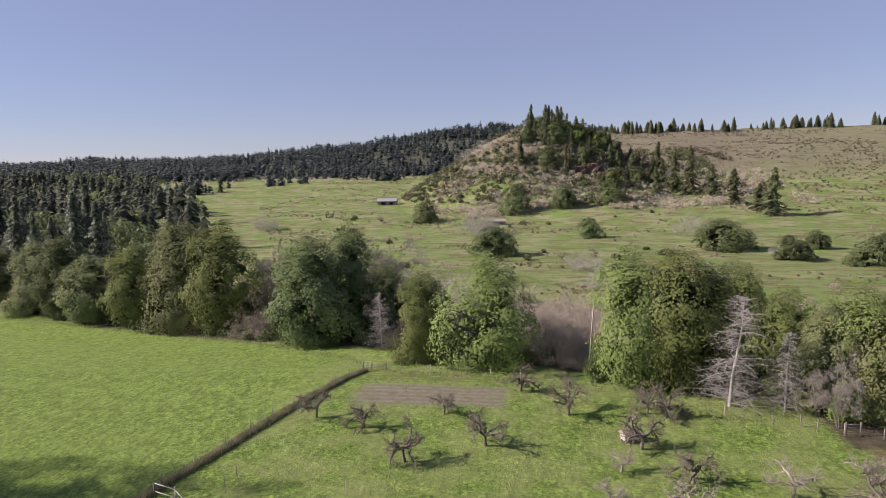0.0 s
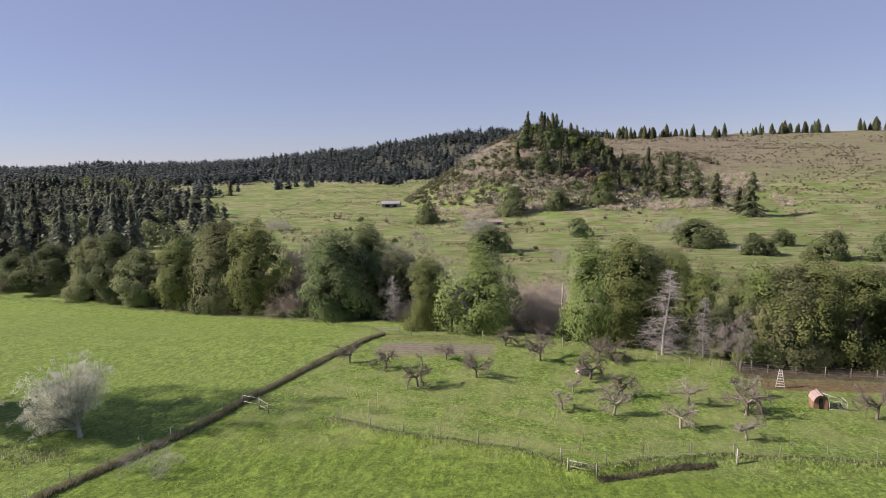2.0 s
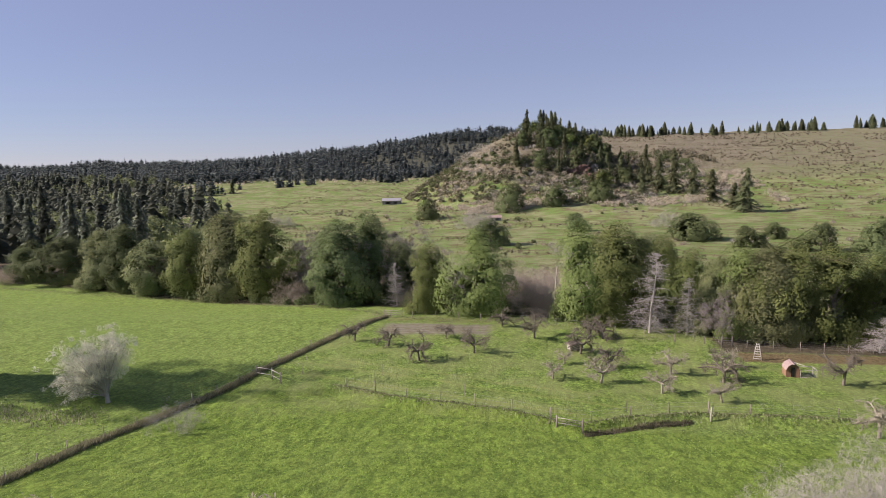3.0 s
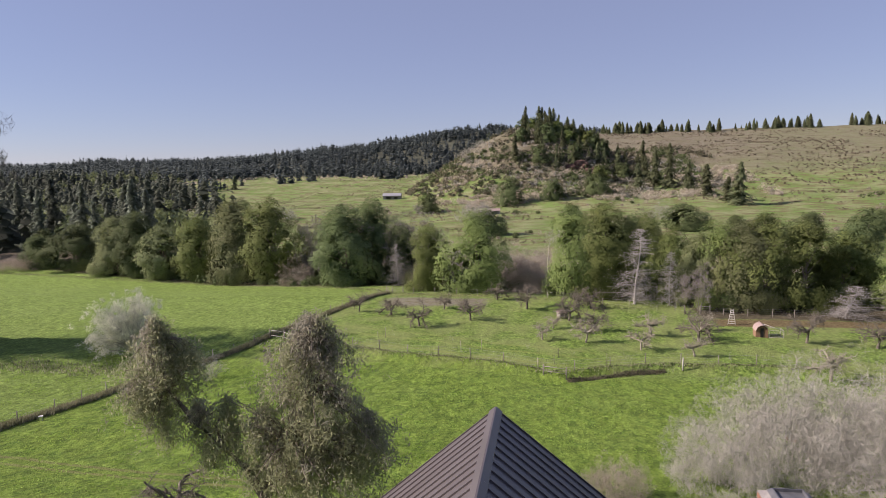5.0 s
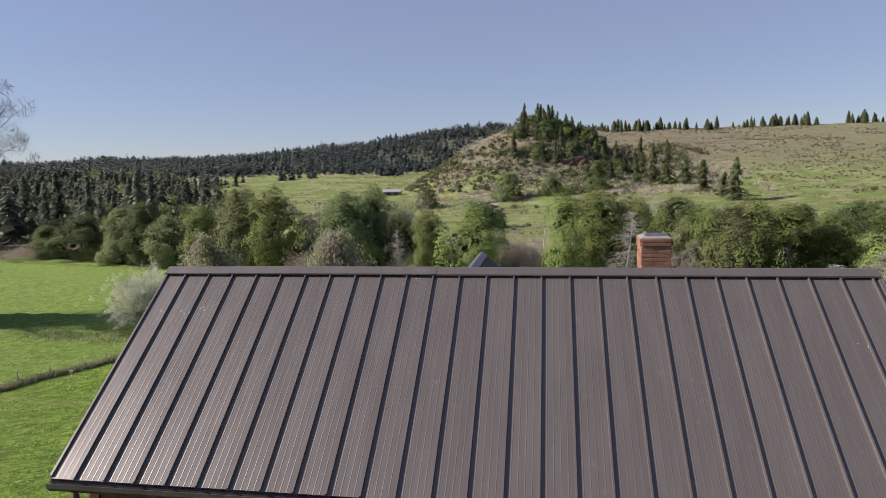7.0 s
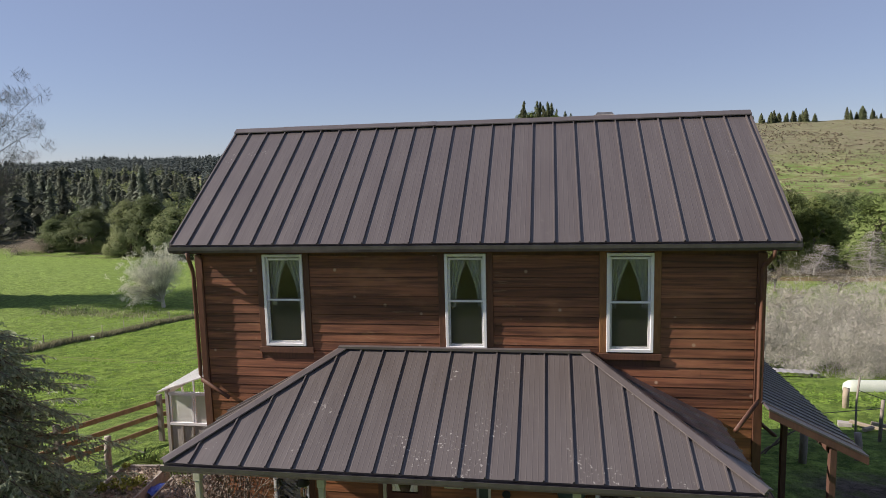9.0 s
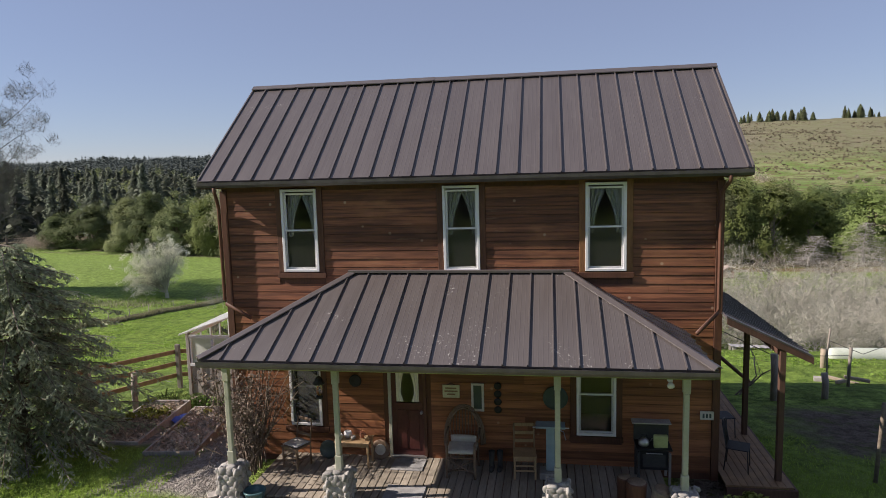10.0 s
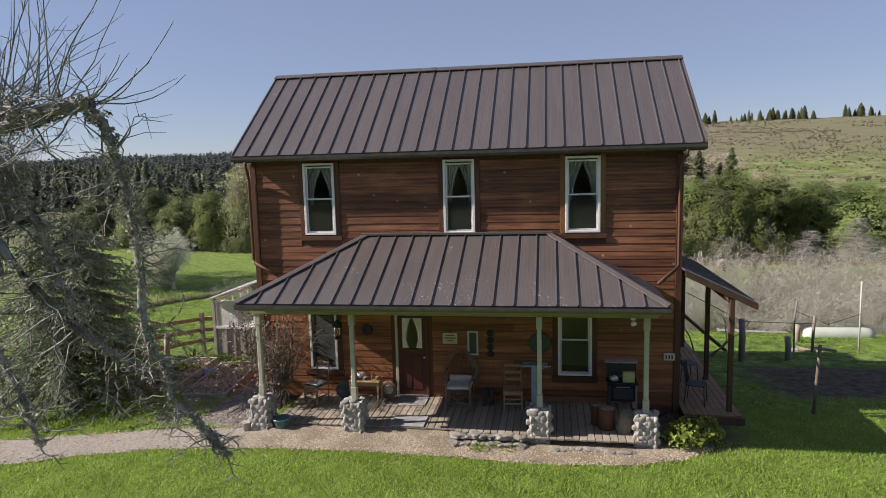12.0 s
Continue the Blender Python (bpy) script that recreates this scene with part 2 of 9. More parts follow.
def ground_material():
    n = Nodes("grass_and_earth")
    X, Y, Z = n.xyz()
    wob = n.math("MULTIPLY", n.math("SUBTRACT", n.noise(6, 3), 0.5), 4.0)
    small = n.math("MULTIPLY", n.math("SUBTRACT", n.noise(0.7, 3), 0.5), 1.4)
    blade = n.noise(0.05, 2, 0.7)
    tuft = n.noise(0.38, 5, 0.75)
    patch = n.noise(9, 4)
    # grass: clumps, paler and yellower patches
    grass = n.mix(n.ramp(tuft, 0.40, 0.60), (0.070, 0.138, 0.020), (0.225, 0.345, 0.062))
    grass = n.mix(n.math("MULTIPLY", n.ramp(n.noise(0.22, 3, 0.7, stretch=(1, 0.5, 1), shift=(3, 3, 0)), 0.55, 0.7), 0.55), grass, (0.255, 0.385, 0.09))
    # darker hollows: the shade between tufts, put into the grass colour
    grass = n.mix(n.math("MULTIPLY", n.ramp(n.noise(1.1, 5, 0.75, stretch=(1, 0.6, 1), shift=(9, 2, 0)), 0.45, 0.60), 0.55), grass, (0.070, 0.122, 0.020))
    grass = n.mix(n.math("MULTIPLY", n.ramp(patch, 0.35, 0.75), 0.55), grass, (0.172, 0.250, 0.066))
    grass = n.mix(n.math("MULTIPLY", n.ramp(blade, 0.45, 0.8), 0.5), grass, (0.25, 0.30, 0.116))
    # mown lawn before the house
    lawn_zone = n.math("MULTIPLY", n.ramp(Y, 1.5, -0.5), n.ramp(Y, -40, -30))
    grass = n.mix(n.math("MULTIPLY", lawn_zone, 0.6), grass, n.mix(n.ramp(n.noise(0.5, 4), 0.35, 0.65), (0.190, 0.285, 0.045), (0.275, 0.375, 0.080)))
    # the field beyond the fence is paler, the one below the bank lush and deeper green
    beyond = n.ramp(n.math("SUBTRACT", n.math("ADD", X, n.math("MULTIPLY", Y, -0.2)), -48.8), 0.6, -0.6)
    below = n.math("MULTIPLY", n.math("SUBTRACT", 1.0, beyond), n.ramp(n.math("ADD", n.math("ADD", Y, n.math("MULTIPLY", X, 0.2)), small), 73.0, 70.5))
    below = n.math("MULTIPLY", below, n.ramp(Y, 8, 14))
    grass = n.mix(n.math("MULTIPLY", beyond, 0.45), grass, n.mix(n.ramp(tuft, 0.3, 0.7), (0.142, 0.222, 0.044), (0.245, 0.335, 0.082)))
    grass = n.mix(n.math("MULTIPLY", below, 0.5), grass, n.mix(n.ramp(n.noise(0.9, 5, 0.7, stretch=(1, 0.45, 1), shift=(2, 5, 0)), 0.36, 0.62), (0.078, 0.148, 0.016), (0.205, 0.305, 0.042)))
    # hummocks of longer grass with paler tips; their self-shade is put into the value
    hummock = n.ramp(n.noise(0.85, 4, 0.62, stretch=(1, 0.55, 1), shift=(9, 2, 0)), 0.40, 0.58)
    fleck = n.ramp(n.noise(0.30, 3, 0.65, stretch=(1, 0.6, 1), shift=(1, 7, 0)), 0.38, 0.62)
    tuft_shade = n.math("MULTIPLY", n.ramp(hummock, 0, 1, 0.93, 1.24), n.ramp(fleck, 0, 1, 0.90, 1.14))
    tuft_shade = n.math("ADD", 1.0, n.math("MULTIPLY", n.math("SUBTRACT", tuft_shade, 1.0), n.math("SUBTRACT", 1.0, lawn_zone)))
    v = n.add("ShaderNodeHueSaturation")
    n.put(v.inputs["Color"], grass)
    n.put(v.inputs["Value"], tuft_shade)
    v.inputs["Saturation"].default_value = 0.98
    grass = v.outputs[0]
    # mown tracks along the bank
    lane = n.math("ADD", n.math("ADD", Y, n.math("MULTIPLY", X, 0.325)), n.math("MULTIPLY", small, 0.5))
    for at, half in ((74.0, 0.8), (78.3, 0.55), (81.2, 0.45)):
        w = n.math("MULTIPLY", n.ramp(n.math("ABSOLUTE", n.math("SUBTRACT", lane, at)), half, half * 0.4), n.math("MULTIPLY", n.ramp(X, -31, -26), n.ramp(X, 16, 8)))
        grass = n.mix(n.math("MULTIPLY", w, 0.4), grass, (0.285, 0.325, 0.095))
    # rougher grass round the orchard and on the slope under the house
    rough_zone = n.math("MULTIPLY", n.ramp(Y, 66, 74), n.ramp(n.math("ADD", X, wob), -34, -30))
    rough_zone = n.math("MULTIPLY", rough_zone, n.ramp(n.noise(5, 4, 0.6, shift=(40, 3, 0)), 0.38, 0.62))
    grass = n.mix(n.math("MULTIPLY", rough_zone, 0.45), grass, (0.300, 0.335, 0.135))
    # meadow across the creek, with rushes and bare spots
    meadow = n.mix(n.ramp(n.noise(14, 5, 0.6), 0.38, 0.66), (0.145, 0.228, 0.060), (0.250, 0.275, 0.135))
    meadow = n.mix(n.math("MULTIPLY", n.ramp(n.noise(4.5, 6, 0.75, stretch=(0.5, 1.4, 1)), 0.47, 0.60), 0.85), meadow, (0.150, 0.115, 0.065))
    c = n.mix(n.ramp(n.math("ADD", Y, wob), 165, 200), grass, meadow)
    # narrow grazing terraces that follow the contours
    shelf = n.noise(1.0, 5, 0.7, stretch=(0.055, 0.10, 1.3), shift=(7, 3, 1))
    terrace = n.ramp(shelf, 0.53, 0.60)
    meadow = n.mix(n.math("MULTIPLY", terrace, 0.4), meadow, (0.165, 0.138, 0.082))
    meadow = n.mix(n.math("MULTIPLY", n.ramp(shelf, 0.46, 0.38), 0.5), meadow, (0.205, 0.275, 0.075))
    # dry grass on the hill
    dry = n.mix(n.ramp(n.noise(10, 6, 0.68), 0.35, 0.68), (0.208, 0.188, 0.138), (0.162, 0.160, 0.094))
    dry = n.mix(n.math("MULTIPLY", n.ramp(n.noise(2.6, 5, 0.7, stretch=(0.5, 1.2, 1)), 0.5, 0.68), 0.6), dry, (0.115, 0.085, 0.055))
    bigw = n.math("MULTIPLY", n.math("SUBTRACT", n.noise(60, 4, 0.6, shift=(2, 9, 0)), 0.5), 120.0)
    dry = n.mix(n.math("MULTIPLY", n.ramp(n.math("ADD", n.math("ADD", X, bigw), n.math("MULTIPLY", Y, -0.25)), -20, 70), 0.6), dry, n.mix(n.ramp(n.noise(8, 6, 0.7, shift=(4, 4, 0)), 0.35, 0.65), (0.172, 0.200, 0.090), (0.205, 0.195, 0.120)))
    dry = n.mix(n.math("MULTIPLY", terrace, 0.6), dry, (0.120, 0.096, 0.062))
    bigwob = n.math("MULTIPLY", n.math("SUBTRACT", n.noise(45, 4, 0.6), 0.5), 34.0)
    hill = n.math("MULTIPLY", n.ramp(n.math("ADD", Z, n.math("MULTIPLY", bigwob, 0.55)), 2, 13), n.ramp(n.math("ADD", X, bigwob), -105, -75))
    c = n.mix(n.math("MULTIPLY", hill, n.ramp(Y, 360, 420)), c, dry)
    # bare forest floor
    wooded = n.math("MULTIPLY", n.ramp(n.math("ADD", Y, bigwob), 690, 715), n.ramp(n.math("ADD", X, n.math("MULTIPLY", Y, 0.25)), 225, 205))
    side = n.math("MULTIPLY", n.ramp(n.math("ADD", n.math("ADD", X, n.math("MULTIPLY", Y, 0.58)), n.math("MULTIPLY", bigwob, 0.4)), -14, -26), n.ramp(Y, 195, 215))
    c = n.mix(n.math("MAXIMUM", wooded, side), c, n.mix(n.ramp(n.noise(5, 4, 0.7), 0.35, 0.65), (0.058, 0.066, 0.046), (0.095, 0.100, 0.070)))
    # leaf litter under the trees by the creek
    edge = n.math("ADD", Y, n.math("MULTIPLY", X, 0.36))
    edge = n.math("ADD", edge, wob)
    litter = n.math("MULTIPLY", n.ramp(edge, 121.0, 125.0), n.ramp(n.math("ADD", edge, wob), 185, 168))
    earth_and_shade = n.mix(n.ramp(n.noise(1.2, 5, 0.7), 0.3, 0.7), (0.068, 0.062, 0.040), (0.150, 0.130, 0.085))
    c = n.mix(litter, c, earth_and_shade)

    def box(x0, x1, y0, y1, soft):
        xs = n.math("ADD", X, n.math("MULTIPLY", small, 2 * soft))
        ys = n.math("ADD", Y, n.math("MULTIPLY", small, 2 * soft))
        a = n.math("MULTIPLY", n.ramp(xs, x0 - soft, x0 + soft), n.ramp(xs, x1 + soft, x1 - soft))
        b = n.math("MULTIPLY", n.ramp(ys, y0 - soft, y0 + soft), n.ramp(ys, y1 + soft, y1 - soft))
        return n.math("MULTIPLY", a, b)

    # tilled beds
    furrow = n.ramp(n.math("SINE", n.math("MULTIPLY", Y, 5.2)), -0.6, 0.8)
    tilled = n.mix(furrow, (0.235, 0.212, 0.165), (0.275, 0.252, 0.200))
    tilled = n.mix(n.math("MULTIPLY", n.ramp(n.noise(1.1, 5, 0.7), 0.45, 0.65), 0.6), tilled, (0.17, 0.16, 0.075))
    c = n.mix(n.math("MULTIPLY", box(-23.5, -5.5, 104.5, 111.5, 1.1), n.ramp(n.noise(1.6, 5, 0.7, shift=(5, 1, 0)), 0.25, 0.5, 0.35, 0.95)), c, tilled)
    c = n.mix(n.math("MULTIPLY", box(-24, -6, 113, 117.5, 0.5), n.math("MULTIPLY", furrow, 0.6)), c, (0.20, 0.155, 0.09))
    # shade of the trees over the back fence, painted as dark ground
    c = n.mix(box(27.5, 70, 97.6, 112, 0.7), c, earth_and_shade)
    c = n.mix(box(29.0, 62, 93.4, 97.4, 0.5), c, n.mix(n.ramp(tuft, 0.35, 0.65), (0.135, 0.098, 0.052), (0.235, 0.195, 0.098)))
    # dug bed beside the house and the bare ground along the porch
    dug = n.mix(n.ramp(n.noise(0.25, 5, 0.7), 0.3, 0.7), (0.080, 0.066, 0.052), (0.205, 0.170, 0.140))
    dug = n.mix(n.math("MULTIPLY", n.ramp(n.noise(0.7, 5, 0.7, shift=(2, 7, 0)), 0.52, 0.64), 0.7), dug, (0.100, 0.130, 0.035))
    c = n.mix(box(12.6, 18.2, 1.6, 5.6, 0.8), c, dug)
    c = n.mix(box(9.3, 10.8, -1.9, 0.2, 0.3), c, dug)
    bare = n.math("MAXIMUM", box(-1.7, 0.9, -1.75, 3.0, 0.3), box(-4.2, 0.9, 0.45, 3.0, 0.3))
    c = n.mix(bare, c, n.mix(n.ramp(n.noise(0.12, 4, 0.7), 0.3, 0.7), (0.19, 0.175, 0.155), (0.40, 0.375, 0.34)))
    # wheel tracks across the field
    track = n.math("ADD", Y, n.math("ADD", n.math("MULTIPLY", X, 0.12), n.math("MULTIPLY", wob, 0.15)))
    for at in (31.2, 32.7):
        w = n.math("MULTIPLY", n.ramp(n.math("ABSOLUTE", n.math("SUBTRACT", track, at)), 0.45, 0.1), n.ramp(X, -7, -12))
        c = n.mix(n.math("MULTIPLY", w, 0.55), c, (0.26, 0.225, 0.115))
    clump = n.noise(0.95, 4, 0.65, stretch=(1, 0.6, 1), shift=(9, 2, 0))
    n.bump(n.math("ADD", n.math("ADD", n.math("MULTIPLY", tuft, 0.8), n.math("MULTIPLY", blade, 0.35)), n.math("MULTIPLY", clump, 0.9)), 1.0, 0.5)
    return n.finish(c, 0.95, 0, 0.12)


M_GROUND = ground_material()
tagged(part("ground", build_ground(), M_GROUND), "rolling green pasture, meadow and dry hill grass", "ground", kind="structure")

# ---- plants ----
def tubes(runs, sides=4):
    """Corners and faces of tapered tubes: each run is a list of (point, radius)."""
    verts, faces = [], []
    for run in runs:
        pts = [Vector(p) for p, _ in run]
        k = sides if run[0][1] > 0.02 else 3
        base = len(verts)
        for i, (p, r) in enumerate(run):
            d = (pts[min(i + 1, len(pts) - 1)] - pts[max(i - 1, 0)])
            if d.length < 1e-6:
                d = Vector((0, 0, 1))
            d.normalize()
            u = d.orthogonal().normalized()
            w = d.cross(u)
            for s in range(k):
                a = 2 * math.pi * s / k
                verts.append(pts[i] + (u * math.cos(a) + w * math.sin(a)) * r)
        for i in range(len(run) - 1):
            for s in range(k):
                a, b = base + i * k + s, base + i * k + (s + 1) % k
                faces.append((a, b, b + k, a + k))
    return verts, faces


def tube_mesh(name, runs, material, sides=5):
    v, f = tubes(runs, sides)
    return smooth(soup(name, [tuple(p) for p in v], f, material))


def limb(rng, start, way, length, radius, bends=5, wander=0.3, lift=0.0, end=0.35):
    """One wandering, tapered run."""
    p, d = Vector(start), Vector(way).normalized()
    run = [(p.copy(), radius)]
    for i in range(bends):
        d = (d + Vector((rng.gauss(0, wander), rng.gauss(0, wander), rng.gauss(0, wander) + lift))).normalized()
        p = p + d * (length / bends)
        run.append((p.copy(), radius * (1 - (1 - end) * (i + 1) / bends)))
    return run


def fork(rng, runs, run, levels, count, shrink, spread_, wander, lift, thin=0.5, from_=0.25):
    """Grows side limbs from a run, level by level."""
    if levels == 0:
        return
    total = sum((run[i + 1][0] - run[i][0]).length for i in range(len(run) - 1))
    for _ in range(count):
        u = rng.uniform(from_, 1.0) * (len(run) - 1)
        i = min(int(u), len(run) - 2)
        a, b = run[i], run[i + 1]
        p = a[0].lerp(b[0], u - i)
        r = (a[1] + (b[1] - a[1]) * (u - i)) * thin
        d = (b[0] - a[0]).normalized()
        side = Vector((rng.gauss(0, 1), rng.gauss(0, 1), rng.gauss(0, 0.6)))
        side = (side - d * side.dot(d)).normalized()
        way = d * (1 - spread_) + side * spread_
        sub = limb(rng, p, way, total * shrink * rng.uniform(0.6, 1.2), max(r, 0.004), 4 if levels > 1 else 2, wander, lift)
        runs.append(sub)
        fork(rng, runs, sub, levels - 1, max(2, int(count * 0.8)), shrink, spread_, wander, lift, thin)


def leaves(rs, centres, radii, per, size, flat=0.5, hang=0.0, narrow=0.6):
    """Many small leaf clumps round the centres: corners and faces."""
    c = np.repeat(np.asarray(centres, float), per, 0)
    r = np.repeat(np.asarray(radii, float), per)
    n = len(c)
    d = rs.normal(size=(n, 3))
    d /= np.linalg.norm(d, axis=1)[:, None] + 1e-9
    p = c + d * (r * rs.uniform(0.45, 1.0, n) ** 0.6)[:, None] * np.array((1, 1, 0.85))
    nrm = d + rs.normal(size=(n, 3)) * flat + np.array((0, 0, 0.35))
    nrm /= np.linalg.norm(nrm, axis=1)[:, None] + 1e-9
    t = rs.normal(size=(n, 3)) + np.array((0, 0, -hang))
    t -= nrm * (t * nrm).sum(1)[:, None]
    t /= np.linalg.norm(t, axis=1)[:, None] + 1e-9
    b = np.cross(nrm, t)
    s = (size * rs.uniform(0.55, 1.3, n))[:, None]
    lift = nrm * s * 0.18
    v = np.stack([p - t * s, p + b * s * narrow + lift, p + t * s, p - b * s * narrow + lift], 1).reshape(-1, 3)
    f = np.arange(4 * n).reshape(n, 4)
    return v, f


def plant(kind, label, category, trunk, crown=None, crown_label="", group="", crown_name="crown"):
    """A tree or bush: an empty with its trunk and crown."""
    ob = new(kind)
    part("trunk", trunk, None, ob)
    if crown is not None:
        part(crown_name, crown, None, ob, crown_label)
    return tagged(ob, label, category, group)


def broad_tree(seed, tall, wide, material, size=0.27, count=12000, lobes=40, waist=0.35, low=0.02, bark=None):
    """Trunk and crown of a full, billowing broadleaf tree that is leafy down to the ground."""
    rng, rs = random.Random(seed), np.random.RandomState(seed)
    bulges = [(rng.uniform(0, 6.28), rng.uniform(0.1, 0.95), rng.uniform(0.12, 0.34)) for _ in range(7)]
    cs, rr, out, sub_c, sub_r, sub_o = [], [], [], [], [], []
    for i in range(lobes):
        u = low + (1 - low) * ((i + 0.5) / lobes) ** 0.95
        a = i * 2.39996 + rng.uniform(-1.5, 1.5)
        prof = min(1.0, 0.66 + u / waist * 0.34) if u < waist else max(0.0, 1 - ((u - waist) / (1.05 - waist)) ** 2.8) ** 0.6
        for la, lu, ls in bulges:
            prof *= 1 + ls * math.exp(-((u - lu) / 0.16) ** 2) * math.cos(a - la)
        r = wide * rng.uniform(0.15, 0.25)
        rad = max(0.0, wide / 2 * prof - r * 0.8) * rng.uniform(0.72, 1.12)
        c = Vector((rad * math.cos(a), rad * math.sin(a), max(r * 0.5, u * tall - r * 0.75)))
        slope = max(0.0, (u - waist) / (1 - waist))
        o = Vector((math.cos(a) * (1.05 - slope), math.sin(a) * (1.05 - slope), 0.1 + slope * 0.9))
        cs.append(c), rr.append(r), out.append(o)
        for k in range(11):
            d = (Vector((rng.gauss(0, 1), rng.gauss(0, 1), rng.gauss(0, 1))) + o * 1.2).normalized()
            q = r * rng.uniform(0.34, 0.56)
            sub_c.append(c + Vector((d.x, d.y, d.z * 0.9)) * (r * rng.uniform(0.62, 0.92))), sub_r.append(q), sub_o.append((d * 0.7 + o * 0.6).normalized())
    sub_c, sub_r, sub_o = np.array(sub_c), np.array(sub_r), np.array(sub_o)
    pick = rs.choice(len(sub_r), count, p=sub_r ** 2 / (sub_r ** 2).sum())
    d = rs.normal(size=(count, 3)) + sub_o[pick] * 0.9
    d /= np.linalg.norm(d, axis=1)[:, None] + 1e-9
    pts = sub_c[pick] + d * (sub_r[pick] * rs.uniform(0.55, 1.08, count))[:, None]
    stray = rs.rand(count) < 0.12
    pts[stray] += d[stray] * rs.uniform(0.1, 0.5, (stray.sum(), 1)) + np.array((0, 0, 0.12))
    nrm = d * 0.35 + sub_o[pick] * 0.75 + np.array(out)[pick // 11] * 0.6 + rs.normal(0, 0.16, (count, 3))
    v1 = cards(rs, pts, nrm, size, 0.5)
    inner = 900
    pick = rs.randint(0, lobes, inner)
    ca, oa = np.array(cs), np.array(out)
    v2 = cards(rs, ca[pick] * np.array((0.72, 0.72, 0.95)), oa[pick] + rs.normal(0, 0.4, (inner, 3)), wide * 0.07, 0.9)
    v = np.concatenate([v1, v2])
    v[:, 2] = np.maximum(v[:, 2], 0.0)
    crown = soup("crown", v, np.arange(len(v)).reshape(-1, 4), material)
    runs = [limb(rng, (0, 0, -0.4), (0, 0, 1), tall * 0.75, wide * 0.026, 7, 0.06, 0.05, 0.2)]
    for i in range(0, lobes, 3):
        p = Vector((0, 0, max(0.3, cs[i].z * 0.55)))
        c = cs[i] * 0.9
        runs.append([(p, wide * 0.010), (p.lerp(c, 0.55) + Vector((0, 0, 0.3)), wide * 0.006), (c, wide * 0.003)])
    return tube_mesh("trunk", runs, bark or M_BARK), crown


def cards(rs, pts, nrm, size, narrow):
    """Small folded leaf clumps at the points, facing along the normals."""
    n = len(pts)
    nrm = nrm / (np.linalg.norm(nrm, axis=1)[:, None] + 1e-9)
    t = rs.normal(size=(n, 3))
    t -= nrm * (t * nrm).sum(1)[:, None]
    t /= np.linalg.norm(t, axis=1)[:, None] + 1e-9
    b = np.cross(nrm, t)
    s = (size * rs.uniform(0.55, 1.3, n))[:, None]
    lift = nrm * s * 0.2
    return np.stack([pts - t * s, pts + b * s * narrow + lift, pts + t * s, pts - b * s * narrow + lift], 1).reshape(-1, 3)


def firs(seed, spots, whorls, arms, wide=0.36, low=0.03, power=0.66):
    """Drooping, ragged branch sprays of many firs at (x, y, z, height): corners and faces."""
    rs = np.random.RandomState(seed)
    s = np.asarray(spots, float)
    n = len(s)
    shape = (n, whorls, arms)
    tall = s[:, 3].reshape(n, 1, 1)
    girth = rs.uniform(0.75, 1.3, (n, 1, 1)) * wide
    u = low + (1 - low) * ((np.arange(whorls).reshape(1, -1, 1) + rs.uniform(-0.9, 0.9, shape)) / whorls)
    u = np.clip(u, 0.01, 0.985)
    a = rs.uniform(0, 6.28, (n, 1, 1)) + np.arange(whorls).reshape(1, -1, 1) * 1.1 + (np.arange(arms).reshape(1, 1, -1) + rs.uniform(-0.4, 0.4, shape)) * (2 * math.pi / arms)
    bulge = np.where(u < 0.2, 0.75 + u * 1.25, 1.0)
    L = tall * girth / 2 * ((1 - u) ** power + 0.05) * bulge * rs.uniform(0.35, 1.3, shape) * rs.uniform(0.85, 1.12, (n, whorls, 1))
    droop = L * rs.uniform(0.35, 1.0, shape)
    w = (L * rs.uniform(0.3, 0.55, shape) + tall * 0.010) * (9.0 / arms) ** 0.9
    ca, sa = np.cos(a), np.sin(a)
    x, y, z = s[:, 0].reshape(n, 1, 1), s[:, 1].reshape(n, 1, 1), s[:, 2].reshape(n, 1, 1) + u * tall

    def at(r, side, drop):
        return np.stack([x + ca * r - sa * side, y + sa * r + ca * side, z - drop], -1)
    root = at(0.02 * L, 0 * L, -0.12 * L)
    p = at(0.62 * L, w, droop * rs.uniform(0.4, 0.9, shape))
    q = at(0.62 * L, -w, droop * rs.uniform(0.4, 0.9, shape))
    tip = at(L, 0 * L, droop)
    v = np.stack([root, p, tip, q], -2).reshape(-1, 3)
    return v, np.arange(len(v)).reshape(-1, 4)


def conifer(seed, tall, wide, material, whorls=46, arms=15):
    """Trunk and drooping branch sprays of a fir."""
    v, f = firs(seed, [(0, 0, 0, tall)], whorls, arms, wide / tall, 0.03, 0.55)
    crown = soup("crown", v, f, material)
    runs = [[((0, 0, -0.5), tall * 0.014), ((0, 0, tall * 0.5), tall * 0.008), ((0, 0, tall * 0.99), tall * 0.002)]]
    return tube_mesh("trunk", runs, M_BARK), crown


